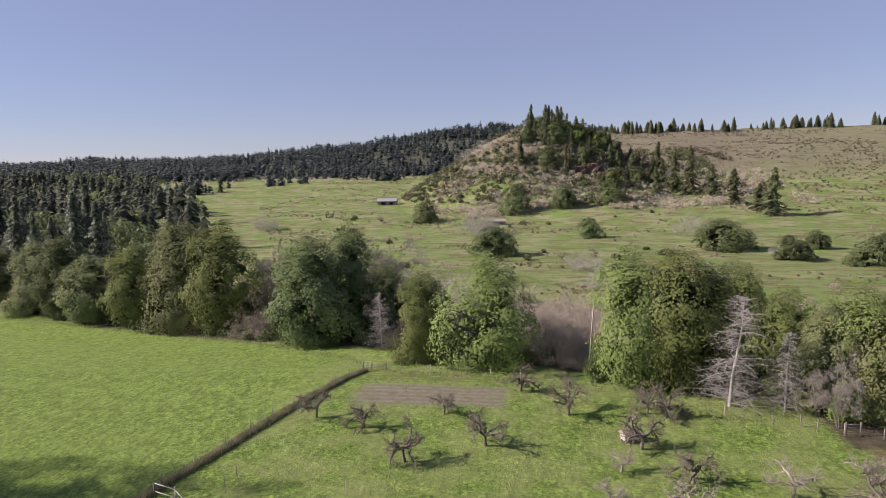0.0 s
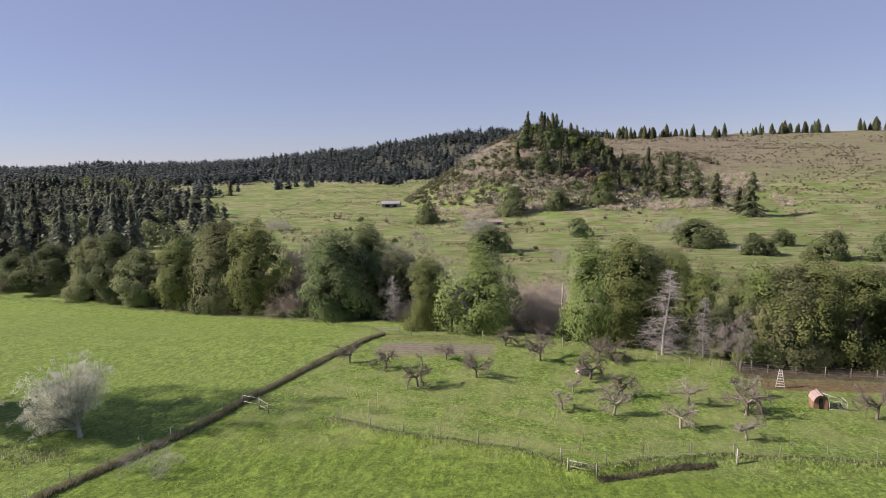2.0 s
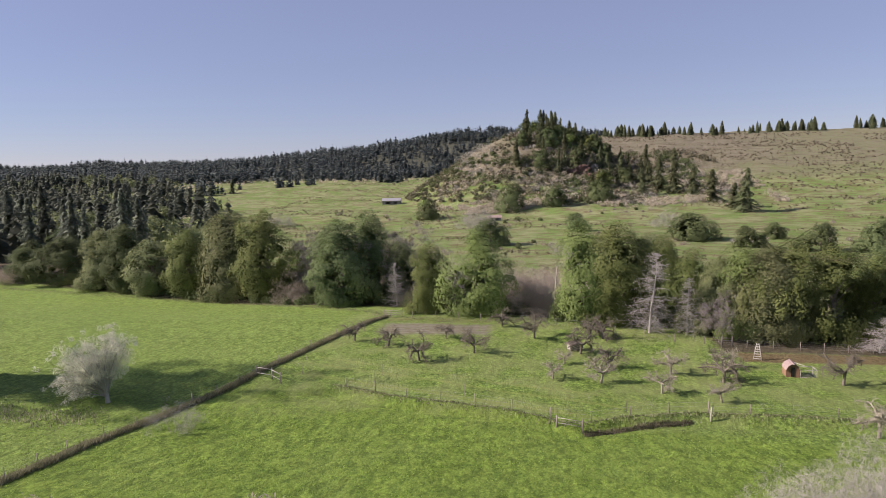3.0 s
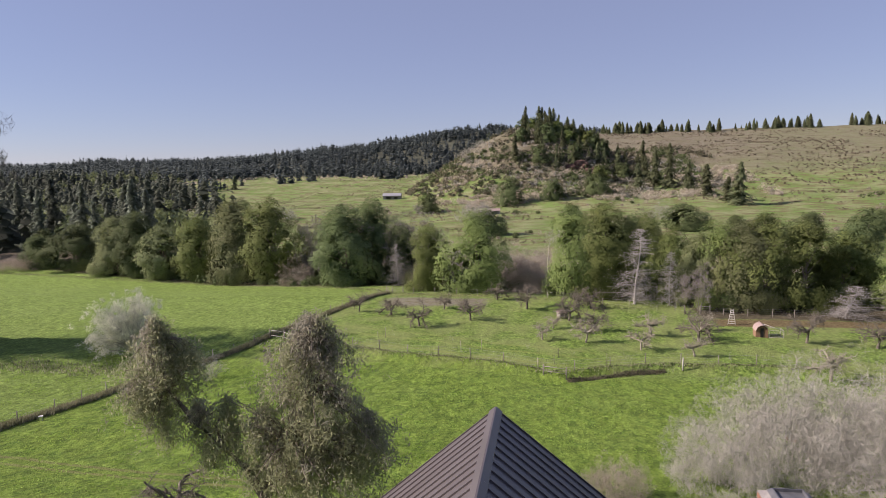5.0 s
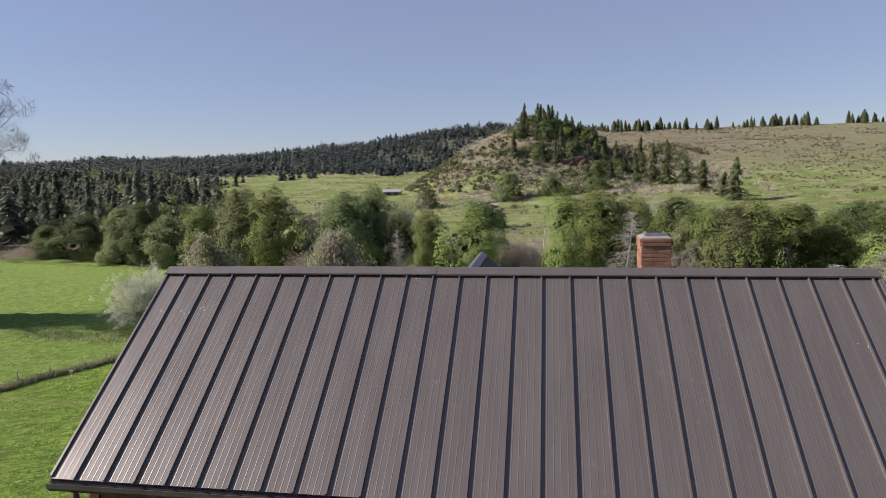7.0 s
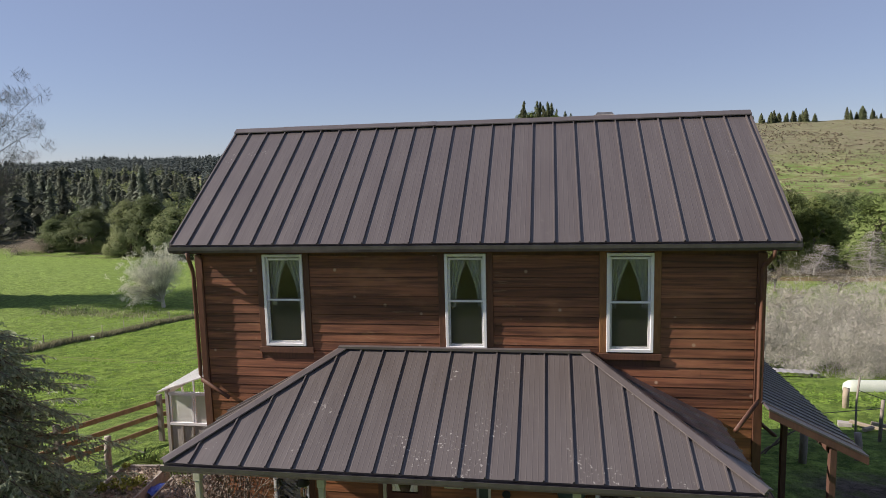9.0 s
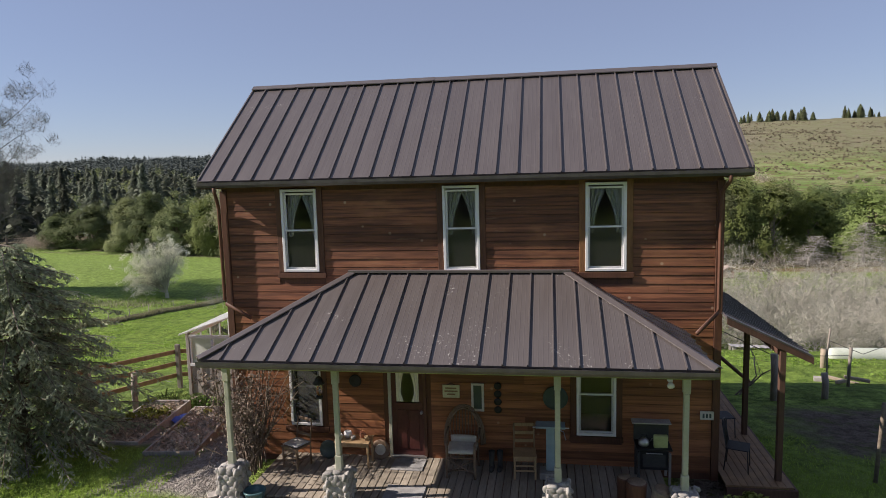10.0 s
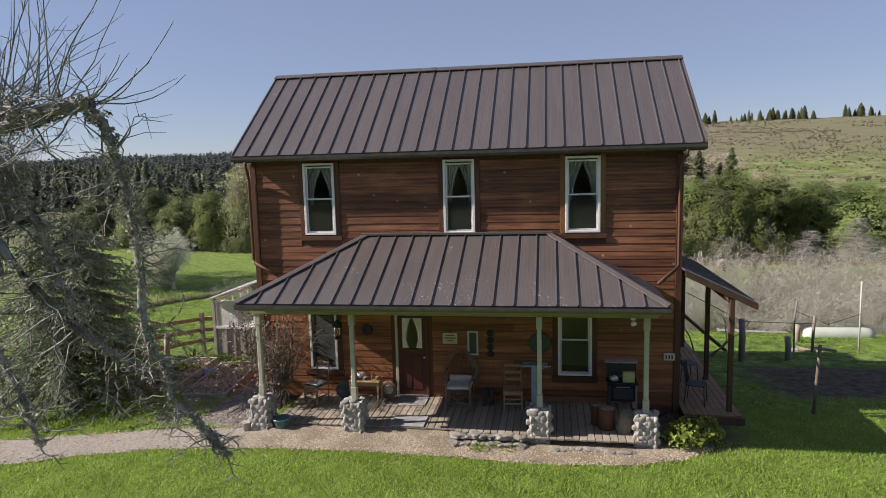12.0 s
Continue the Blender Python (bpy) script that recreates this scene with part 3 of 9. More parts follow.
def ragged_fir(seed, tall, wide, material, arms=190):
    """A tall fir of uneven, separate boughs, each a hanging fringe of small sprays."""
    rng, rs = random.Random(seed), np.random.RandomState(seed)
    runs = [[((0, 0, -0.5), tall * 0.014), ((0, 0, tall * 0.5), tall * 0.008), ((0, 0, tall * 0.99), tall * 0.002)]]
    pts, nrm, sizes = [], [], []
    gap = [(rng.uniform(0.1, 0.85), rng.uniform(0, 6.28)) for _ in range(5)]
    for i in range(arms):
        u = 0.04 + 0.95 * (i / arms) ** 0.92
        a = i * 2.39996 + rng.uniform(-0.5, 0.5)
        L = wide / 2 * ((1 - u) ** 0.72 + 0.03) * rng.uniform(0.55, 1.15)
        for gu, ga in gap:
            if abs(u - gu) < 0.07 and math.cos(a - ga) > 0.2:
                L *= 0.45
        fall = rng.uniform(0.25, 0.6)
        steps = max(2, int(L / 0.42))
        for k in range(steps):
            t = (k + 0.6) / steps
            for side in (-1, 0, 1):
                w = L * 0.24 * (1.1 - t) * side + rng.gauss(0, 0.12)
                p = Vector((math.cos(a) * L * t - math.sin(a) * w, math.sin(a) * L * t + math.cos(a) * w, u * tall + L * (0.12 * t - fall * t * t) + rng.gauss(0, 0.12)))
                pts.append(p), nrm.append((math.cos(a) * 0.75 + rng.gauss(0, 0.3), math.sin(a) * 0.75 + rng.gauss(0, 0.3), rng.uniform(0.2, 0.8)))
                sizes.append(rng.uniform(0.30, 0.58))
    pts.append(Vector((0, 0, tall))), nrm.append((1, 0, 0.2)), sizes.append(0.4)
    v = cards(rs, np.array(pts), np.array(nrm), 1.0, 0.5)
    c = np.repeat(np.array(pts), 4, 0)
    v = c + (v - c) * np.repeat(np.array(sizes), 4)[:, None]
    return tube_mesh("trunk", runs, M_BARK), soup("crown", v, np.arange(len(v)).reshape(-1, 4), material)


def dead_fir(seed, tall, wide, material):
    """A straight dead trunk with many thin, drooping, twiggy branches."""
    rng = random.Random(seed)
    runs = [limb(rng, (0, 0, -0.3), (0, 0, 1), tall, tall * 0.014, 8, 0.04, 0.03, 0.12)]
    for i in range(150):
        u = rng.uniform(0.06, 0.98)
        p = Vector(runs[0][min(8, int(u * 8))][0]).lerp(Vector(runs[0][min(8, int(u * 8) + 1)][0]), u * 8 % 1)
        a = rng.uniform(0, 6.28)
        L = wide / 2 * ((1 - u) ** 0.65 + 0.12) * rng.uniform(0.5, 1.1)
        run = limb(rng, p, (math.cos(a), math.sin(a), 0.35), L, 0.03, 5, 0.16, -0.10, 0.35)
        runs.append(run)
        fork(rng, runs, run, 1, 12, 0.38, 0.75, 0.2, -0.12, 0.65, 0.15)
    return tube_mesh("trunk", runs, material, 4)


def bare_tree(seed, tall, wide, material, stems=1, levels=3, count=6, thick=0.02, lift=0.08, wander=0.16, spread_=0.55, name="trunk"):
    """A leafless tree: trunk, limbs and twigs in one mesh."""
    rng = random.Random(seed)
    runs = []
    for s in range(stems):
        a = rng.uniform(0, 6.28)
        lean = 0.06 if stems == 1 else wide / tall * rng.uniform(0.2, 0.75)
        run = limb(rng, (0.05 * wide * math.cos(a) * (stems > 1), 0.05 * wide * math.sin(a) * (stems > 1), -0.3),
                   (lean * math.cos(a), lean * math.sin(a), 1), tall * rng.uniform(0.8, 1.0), tall * thick / math.sqrt(stems), 7, 0.07, 0.03, 0.15)
        runs.append(run)
        fork(rng, runs, run, levels, count, wide / tall * 0.62, spread_, wander, lift, 0.5)
    return tube_mesh(name, runs, material, 5)


def alder(seed, tall, wide):
    """A leafless tree of several stems with a rounded haze of fine twigs."""
    rng, runs, cs, rr = random.Random(seed), [], [], []
    for s in range(4):
        a = s * 1.6 + rng.uniform(-0.4, 0.4)
        lean = wide / tall * rng.uniform(0.15, 0.5)
        run = limb(rng, (0.3 * math.cos(a), 0.3 * math.sin(a), -0.3), (lean * math.cos(a), lean * math.sin(a), 1), tall * rng.uniform(0.75, 0.95), tall * 0.010, 7, 0.08, 0.03, 0.15)
        subs = []
        fork(rng, subs, run, 2, 8, wide / tall * 0.55, 0.6, 0.16, 0.05, 0.5)
        runs += [run] + subs
        for sub in subs:
            if sub[-1][0].z > tall * 0.2:
                cs.append(tuple(sub[-1][0])), rr.append(rng.uniform(0.5, 1.0))
    v, f = leaves(np.random.RandomState(seed), cs, rr, 34, 0.55, 1.1, -0.6, 0.045)
    return tube_mesh("trunk", runs, M_ALDER, 4), soup("twig_crown", v, f, M_ALDER)


def apple_tree(seed, tall=3.4, wide=5.0, material=None, limbs=6):
    """A low old orchard tree: short trunk, crooked limbs that rise and level out, a haze of fine twigs."""
    rng = random.Random(seed)
    runs = []
    top = Vector((rng.uniform(-0.2, 0.2), rng.uniform(-0.2, 0.2), tall * rng.uniform(0.30, 0.40)))
    runs.append([(Vector((0, 0, -0.3)), 0.23), (Vector((0.02, 0, 0.25)), 0.165), (top * 0.6, 0.15), (top, 0.165)])
    for i in range(limbs):
        a = i * 6.28 / limbs + rng.uniform(-0.35, 0.35)
        reach = wide * 0.5 * rng.uniform(0.8, 1.15)
        d, p, r = Vector((math.cos(a), math.sin(a), rng.uniform(0.7, 1.5))).normalized(), top - Vector((0, 0, rng.uniform(0, 0.25))), 0.14
        run = [(p.copy(), r)]
        for k in range(7):
            d = (d + Vector((rng.gauss(0, 0.34), rng.gauss(0, 0.34), rng.gauss(0, 0.30) - 0.10))).normalized()
            if p.z + d.z * reach / 6 > tall * 0.95:
                d.z = -0.1
            p = p + d * reach / 6
            r *= 0.88
            run.append((p.copy(), r))
        runs.append(run)
        subs = []
        fork(rng, subs, run, 1, 9, 0.36, 0.78, 0.42, 0.03, 0.62, 0.25)
        runs += subs
        for sub in subs:
            twigs = []
            fork(rng, twigs, sub, 1, 5, 0.6, 0.8, 0.3, 0.02, 0.45, 0.2)
            runs += twigs
            for _ in range(9):
                p = sub[rng.randint(1, len(sub) - 1)][0]
                runs.append(limb(rng, p, (rng.gauss(0, 0.7), rng.gauss(0, 0.7), rng.uniform(-0.3, 1)), rng.uniform(0.3, 0.8), 0.018, 3, 0.25, -0.04))
    return tube_mesh("trunk", runs, material or M_LICHEN, 5)


def bush_mesh(seed, tall, wide, material, stems=36, count=6, per=26, twig=0.3):
    """A leafless thicket: many thin stems, and the haze of their twigs."""
    rng = random.Random(seed)
    runs, tips = [], []
    for s in range(stems):
        a, r = rng.uniform(0, 6.28), wide * 0.5 * math.sqrt(rng.random())
        p = Vector((r * math.cos(a) * 0.75, r * math.sin(a) * 0.75, -0.2))
        run = limb(rng, p, (math.cos(a) * r / wide * 1.1, math.sin(a) * r / wide * 1.1, 1), tall * rng.uniform(0.55, 0.95) * (1 - 0.55 * (2 * r / wide) ** 2), 0.019 * max(1, tall / 6), 5, 0.24, 0.0, 0.3)
        runs.append(run)
        subs = []
        fork(rng, subs, run, 1, count, 0.40, 0.75, 0.24, -0.01, 0.6, 0.15)
        runs += subs
        tips += [tuple(q[-1][0]) for q in subs] + [tuple(run[3][0]), tuple(run[-1][0])]
    tips = [t for t in tips if t[2] > 0.1 * tall]
    v, f = leaves(np.random.RandomState(seed), tips, [tall * rng.uniform(0.06, 0.13) for _ in tips], per, twig * tall / 5, 1.1, -0.7, 0.026)
    return tube_mesh("branches", runs, M_PALE if material is M_BRUSH_GREY else material, 3), soup("twig_crown", v, f, material)


def stand(kind, x, y, sx=1.0, sz=None, turn=0.0, sink=0.15):
    """Places a copy of a plant on the land."""
    sz = sx if sz is None else sz
    return copy_thing(kind, Matrix.Translation((x, y, land(x, y) - sink)) @ Matrix.Rotation(turn, 4, "Z") @ Matrix.Diagonal((sx, sx, sz, 1)))


# ---- trees, from the creek outwards ----
FIRST = []   # the patterns from which the plants are copied; they are removed at the end


def pattern(ob):
    FIRST.append(ob)
    return ob


OAK = [pattern(plant("bay_tree", "full green bay tree by the creek", "tree", *broad_tree(11 + i, 16, 12, M_LEAF, 0.20, 18000, 52, w))) for i, w in enumerate((0.35, 0.45, 0.3))]
DARK = [pattern(plant("dark_oak", "dark green evergreen oak by the creek", "tree", *broad_tree(31 + i, 16, 12, M_LEAF_DARK, 0.20, 18000, 52, w))) for i, w in enumerate((0.3, 0.42))]
PALE = [pattern(plant("pale_willow", "pale olive leafy tree at the field edge", "tree", *broad_tree(41 + i, 15, 11, M_LEAF_PALE, 0.20, 18000, 52, w))) for i, w in enumerate((0.3, 0.4))]
ROUND = [pattern(plant("round_tree", "round green tree standing in the meadow", "tree", *broad_tree(51 + i, 10, 11, M_LEAF_DARK, 0.30, 5200, 30, 0.3, 0.04))) for i in range(2)]
HILLFIR = [pattern(plant("fir_tree", "dark green fir tree on the hill", "tree", *ragged_fir(161 + i, 22, 11 + i, M_NEEDLE, 210))) for i in range(3)]
FIR = [pattern(plant("fir_tree", "tall dark green fir tree", "tree", *conifer(61 + i, 22, 9 + i, M_NEEDLE))) for i in range(3)]
GREYTREE = [pattern(plant("bare_alder", "tall leafless grey alder by the creek", "tree", *alder(71 + i, 15, 11), crown_name="twig_crown")) for i in range(2)]
WHITE = [pattern(plant("lichen_tree", "dead conifer whitened by lichen", "tree", dead_fir(81 + i, 12, 8, M_PALE))) for i in range(2)]
THICKET = [pattern(plant("thicket", "dense brown leafless willow thicket", "bush", *bush_mesh(91 + i, 8, 10, M_BRUSH, 48, 7, 64, 0.2), crown_name="twig_crown")) for i in range(2)]
GREYBUSH = [pattern(plant("grey_bush", "dense grey leafless bush in grass", "bush", *bush_mesh(95 + i, 5, 8, M_BRUSH_GREY, 46, 8, 70, 0.19), crown_name="twig_crown")) for i in range(2)]
FARBUSH = [pattern(plant("grey_bush", "grey leafless bush standing in the meadow", "bush", *bush_mesh(98 + i, 5, 8, M_BRUSH_GREY, 30, 5, 14, 0.5), crown_name="twig_crown")) for i in range(2)]
HILLOAK = [pattern(plant("hill_oak", "dark green oak on the hillside", "tree", *broad_tree(55 + i, 10, 9, m, 0.36, 3000, 26, 0.35, 0.05))) for i, m in enumerate((M_LEAF_DARK, M_LEAF))]


def row_of(kinds, group, spots):
    """Trees at (x, y, height, width, kind)."""
    rng = random.Random(len(spots) + len(kinds[0].name))
    for x, y, tall, wide, k in spots:
        first = kinds[k]
        ref = max(first.children, key=lambda o: o.dimensions.x).data
        co = np.zeros(3 * len(ref.vertices), dtype=np.float32)
        ref.vertices.foreach_get("co", co)
        co = co.reshape(-1, 3)
        sz, sx = tall / co[:, 2].max(), (1.1 if kinds is HILLFIR else 1.45) * wide / (co[:, 0].max() - co[:, 0].min())
        tagged(stand(first, x, y, sx, sz, rng.uniform(0, 6.28)), group=group)


KINDS = OAK + DARK + PALE + GREYTREE   # 0-2, 3-4, 5-6, 7-8
row_of(KINDS, "trees along the creek", (
    (-155, 179.7, 11, 9.2, 3), (-140, 178.2, 15.5, 15.9, 4), (-120.6, 170, 17.8, 11.1, 5), (-111.3, 166.8, 19.3, 11.4, 3), (-100.7, 162.3, 15.6, 11, 6),
    (-88.8, 160.5, 18.3, 12.4, 0), (-76.5, 158.4, 23.1, 13.4, 5), (-64.6, 154.3, 23.5, 14.7, 0), (-54, 151, 17.9, 9, 8), (-52, 158, 15, 9, 6)))
row_of(KINDS, "trees along the creek", (
    (-40.3, 138.4, 19.3, 12.9, 3), (-36, 145.4, 21.7, 11.1, 4), (-26.3, 147.2, 18.9, 15, 7), (-28.3, 141.7, 14.7, 8, 4), (-18.8, 126, 14.2, 7.8, 1),
    (-9, 125.2, 16.8, 12.1, 2), (9.6, 115.3, 18.1, 10.0, 0), (15, 115, 17.8, 10.0, 1), (20.5, 118, 16.5, 9.0, 4), (22.6, 114.1, 15.7, 6, 2)))
row_of(KINDS, "trees along the creek", (
    (26, 111.7, 13.6, 7.2, 0), (29.4, 108.6, 12.5, 6, 6), (32.1, 107.4, 14.6, 7.8, 1), (35.7, 106.1, 14.5, 8.4, 5), (39.5, 106, 15.7, 9, 2), (44.6, 105.9, 14.6, 8.6, 1),
    (52, 110, 13, 10, 0), (61, 109, 13, 11, 2), (70, 105, 12, 10, 1), (-95, 172, 17, 11, 3), (-46, 148, 17, 9, 4), (57, 119, 14, 10, 4), (80, 104, 12, 11, 4)))
row_of(WHITE, "white bare trees", ((19.2, 107.6, 13.1, 8.1, 0), (24.6, 106.5, 9.2, 4.8, 1), (48, 99.4, 5.2, 8, 0), (57, 101, 7, 8, 1), (-27, 133.5, 9.5, 5, 1)))
row_of(THICKET, "thickets", ((0.9, 130, 11, 11.5, 0), (-2.3, 129.5, 8.9, 7, 1), (4.2, 126, 5.5, 7, 1), (6, 141, 9, 12, 1), (-4, 145, 10, 13, 1), (-23.5, 136, 6, 8, 0), (3, 153, 9, 14, 0), (-56, 147, 7, 7, 1),
                             (-160, 176, 7, 13, 0)))
row_of(GREYTREE, "bare trees", ((28.4, 102.6, 8.2, 4.0, 0),))
row_of(FARBUSH, "grey bushes", ((-22, 160, 11, 15, 0), (9.7, 222, 6.5, 10, 1), (-31.7, 320, 15, 15, 0), (-26, 316, 12, 10, 1), (58, 318, 10.6, 13, 0), (-144, 348, 9, 12, 1), (73, 255, 3, 7, 0), (12, 195, 4, 9, 1)))
row_of(ROUND, "trees in the meadow", ((-65.8, 379, 12, 12, 0), (-18.7, 252, 10.6, 12, 1), (15.8, 306, 9, 8.5, 0), (58.4, 267, 11.3, 15, 1), (71.5, 243, 8, 9, 0), (89, 270, 7, 7, 1),
                                       (91.5, 233, 10, 10.5, 0), (108, 230, 11, 11, 1), (-17.8, 395, 17.5, 14.5, 0), (8.3, 394, 14, 11, 1), (35, 407, 14.5, 13, 0), (124, 255, 9, 10, 1)))
row_of(HILLFIR, "firs on the hill", ((82.5, 442, 29, 14, 0), (75, 450, 24, 13, 1), (96, 399, 19, 13, 1), (107, 370, 23.5, 15, 2), (76, 516, 20, 11, 0), (62, 436, 18, 12, 2), (30, 412, 16, 11, 0),
                                 (-284, 567, 13, 9, 1), (92, 430, 19, 13, 2), (70, 462, 17, 11, 1), (104, 382, 14, 12, 0)))


# firs and oaks on the knoll
rng = random.Random(77)
HILL = HILLFIR + HILLOAK
for i in range(95):
    u = rng.random()
    x, y = -16 + 78 * u + rng.gauss(0, 5), 556 - 95 * rng.random() ** 1.3 - 18 * u
    first = HILL[rng.choice((0, 0, 1, 1, 2, 2, 3, 4))]
    tall = rng.uniform(9, 16) if u > 0.35 else rng.uniform(12, 20)
    k = tall / (22 if first in HILLFIR else 13)
    tagged(stand(first, x, y, k * rng.uniform(1.0, 1.35), k, rng.uniform(0, 6.28), 0.5), group="trees on the knoll")
# firs along the skyline, in clumps
for a, b, many in ((60, 96, 12), (97, 182, 36), (204, 280, 32), (312, 352, 12)):
    clumps = [rng.uniform(a, b) for _ in range(max(2, many // 4))]
    for i in range(many):
        x = rng.choice(clumps) + rng.gauss(0, 7) if i % 2 else rng.uniform(a, b)
        tall = rng.uniform(3.5, 13) + 6 * rng.random() ** 3
        tagged(stand(rng.choice(FIR), x, 728 + rng.uniform(-10, 16), tall / 22 * rng.uniform(1.0, 1.5), tall / 22, rng.uniform(0, 6.28), 0.5), group="firs on the skyline")


spots, rng = [], random.Random(13)
while len(spots) < 10000:
    x, y = rng.uniform(-1500, 90), rng.uniform(640, 1230)
    edge = 692 + 34 * noise.noise((x * 0.012, 3.3, 0)) + 14 * noise.noise((x * 0.05, 1.3, 0)) + 0.10 * min(0, x + 150)
    if y < edge or x > 40 - 0.25 * (y - 700) + (y > 950) * 200:
        continue
    if noise.noise((x * 0.006, y * 0.006, 5)) > 0.45 and rng.random() < 0.6:
        continue
    spots.append((x, y, land(x, y) - 0.5, rng.uniform(8, 14) + 5 * rng.random() ** 3 + 4 * noise.noise((x * 0.02, y * 0.02, 1))))
for x0, y0, many in ((-240, 610, 14), (-150, 655, 22), (-310, 560, 30), (-60, 672, 14), (-190, 668, 10)):
    for i in range(many):
        x, y = x0 + rng.gauss(0, 13), y0 + rng.gauss(0, 9)
        spots.append((x, y, land(x, y) - 0.5, rng.uniform(6, 16)))
tagged(part("far_woods", soup("far_woods", *firs(4, spots, 7, 5, 0.52), M_NEEDLE_FAR_HAZE), None), "distant dark fir forest on the hills", "forest", kind="stuff")
spots, lobes, sizes = [], [], []
while len(spots) + len(lobes) < 2300:
    y = rng.uniform(215, 720)
    x = rng.uniform(-1000, 0)
    if x > -(0.50 + 0.10 * step(y, 300, 620)) * y - 2 + 22 * noise.noise((y * 0.03, 8, 0)) - 16 * rng.random() or y < 185 + 0.30 * abs(x + 140):
        continue
    tall = rng.uniform(9, 19) + 9 * rng.random() ** 2 if y < 420 else rng.uniform(8, 20)
    if noise.noise((x * 0.015, y * 0.015, 21)) > 0.16 and rng.random() < 0.75:
        for k in range(3):
            r = tall * rng.uniform(0.14, 0.24)
            lobes.append((x + rng.gauss(0, r), y + rng.gauss(0, r), land(x, y) + tall * rng.uniform(0.15, 0.6))), sizes.append(r)
    else:
        spots.append((x, y, land(x, y) - 0.5, tall))
tagged(part("valley_woods", soup("valley_woods", *firs(5, spots, 12, 8, 0.58), M_NEEDLE_MID_HAZE), None), "dense fir forest on the valley side", "forest", kind="stuff")
v, f = leaves(np.random.RandomState(8), lobes, sizes, 60, 0.9, 0.5)
tagged(part("valley_oaks", soup("valley_oaks", v, f, M_LEAF_PALE), None), "broadleaf trees mixed into the valley forest", "forest", kind="stuff")
# bare brown brush at the foot of the woods
cs, rr = [], []
for i in range(260):
    y = rng.uniform(230, 640)
    x = -0.60 * y + rng.uniform(-30, 26)
    if rng.random() < 0.4:
        x, y = rng.uniform(-420, -60), rng.uniform(640, 690)
    r = rng.uniform(0.8, 2.6)
    cs.append((x, y, land(x, y) + r * 0.5)), rr.append(r)
v, f = leaves(np.random.RandomState(9), cs, rr, 60, 0.6, 1.2, 0, 0.2)
tagged(part("edge_brush", soup("edge_brush", v, f, M_BRUSH), None), "bare brown brush along the edge of the woods", "scrub", kind="stuff")
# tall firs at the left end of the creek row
VALLEYFIR = [pattern(plant("fir_tree", "tall grey-green fir tree behind the field", "tree", *ragged_fir(64 + i, 22, 9.5 + i, M_NEEDLE_MID_HAZE, 230))) for i in range(3)]
for i in range(46):
    y = rng.uniform(188, 285)
    x = -0.62 * y - rng.uniform(4, 150)
    tall = rng.uniform(17, 29)
    tagged(stand(rng.choice(VALLEYFIR + VALLEYFIR + [HILLOAK[0]]), x, y, tall / 22 * rng.uniform(0.9, 1.2), tall / 22, rng.uniform(0, 6.28), 0.5), group="firs behind the field")

# unseen firs added behind the eye, to darken what the windows mirror
for i in range(46):
    x, y = rng.uniform(-75, 90), rng.uniform(-95, -58)
    tall = rng.uniform(14, 24)
    tagged(stand(rng.choice(FIR), x, y, tall / 22 * 1.3, tall / 22, rng.uniform(0, 6.28), 0.5), group="firs before the house")

# dark undergrowth under the creek trees
cs, rr = [], []
for i in range(420):
    x = rng.uniform(-155, 85)
    y = (119 - 0.36 * x if x < 0 else 119 - 0.30 * x) + rng.uniform(4, 17)
    if -30 < x < -22 or 0 < x < 7:
        continue
    r = rng.uniform(0.7, 1.9)
    cs.append((x, y, land(x, y) + r * 0.6)), rr.append(r)
v, f = leaves(np.random.RandomState(15), cs, rr, 110, 0.22)
tagged(part("undergrowth", soup("undergrowth", v, f, M_LEAF_DARK), None), "dark leafy undergrowth below the creek trees", "undergrowth", kind="stuff")

# scrub and brush on the hillside
def scatter(name, label, material, count, x0, x1, y0, y1, size, per, card, seed, keep, flat=0.5, narrow=0.6):
    """Low bushes over the stretch of land where keep(x, y, z) holds, in one mesh."""
    rs, cs, rr = random.Random(seed), [], []
    for _ in range(count * 12):
        x, y = rs.uniform(x0, x1), rs.uniform(y0, y1)
        z = land(x, y)
        if not keep(x, y, z):
            continue
        r = size * (0.35 + 0.9 * rs.random() ** 2)
        for k in range(2):
            cs.append((x + rs.gauss(0, r * 0.6), y + rs.gauss(0, r * 0.6), z + r * rs.uniform(0.3, 0.7))), rr.append(r * rs.uniform(0.6, 1))
        if len(cs) >= count * 2:
            break
    v, f = leaves(np.random.RandomState(seed), cs, rr, per, card, flat, 0, narrow)
    return tagged(part(name, soup(name, v, f, material), None), label, "scrub", kind="stuff")


def slope_scrub(x, y, z):
    return z > -8 and not (x > 60 and y < 430) and noise.noise((x * 0.03, y * 0.03, 2)) > -0.12 - (z < 22) * 0.2 + (x > 75) * 0.5


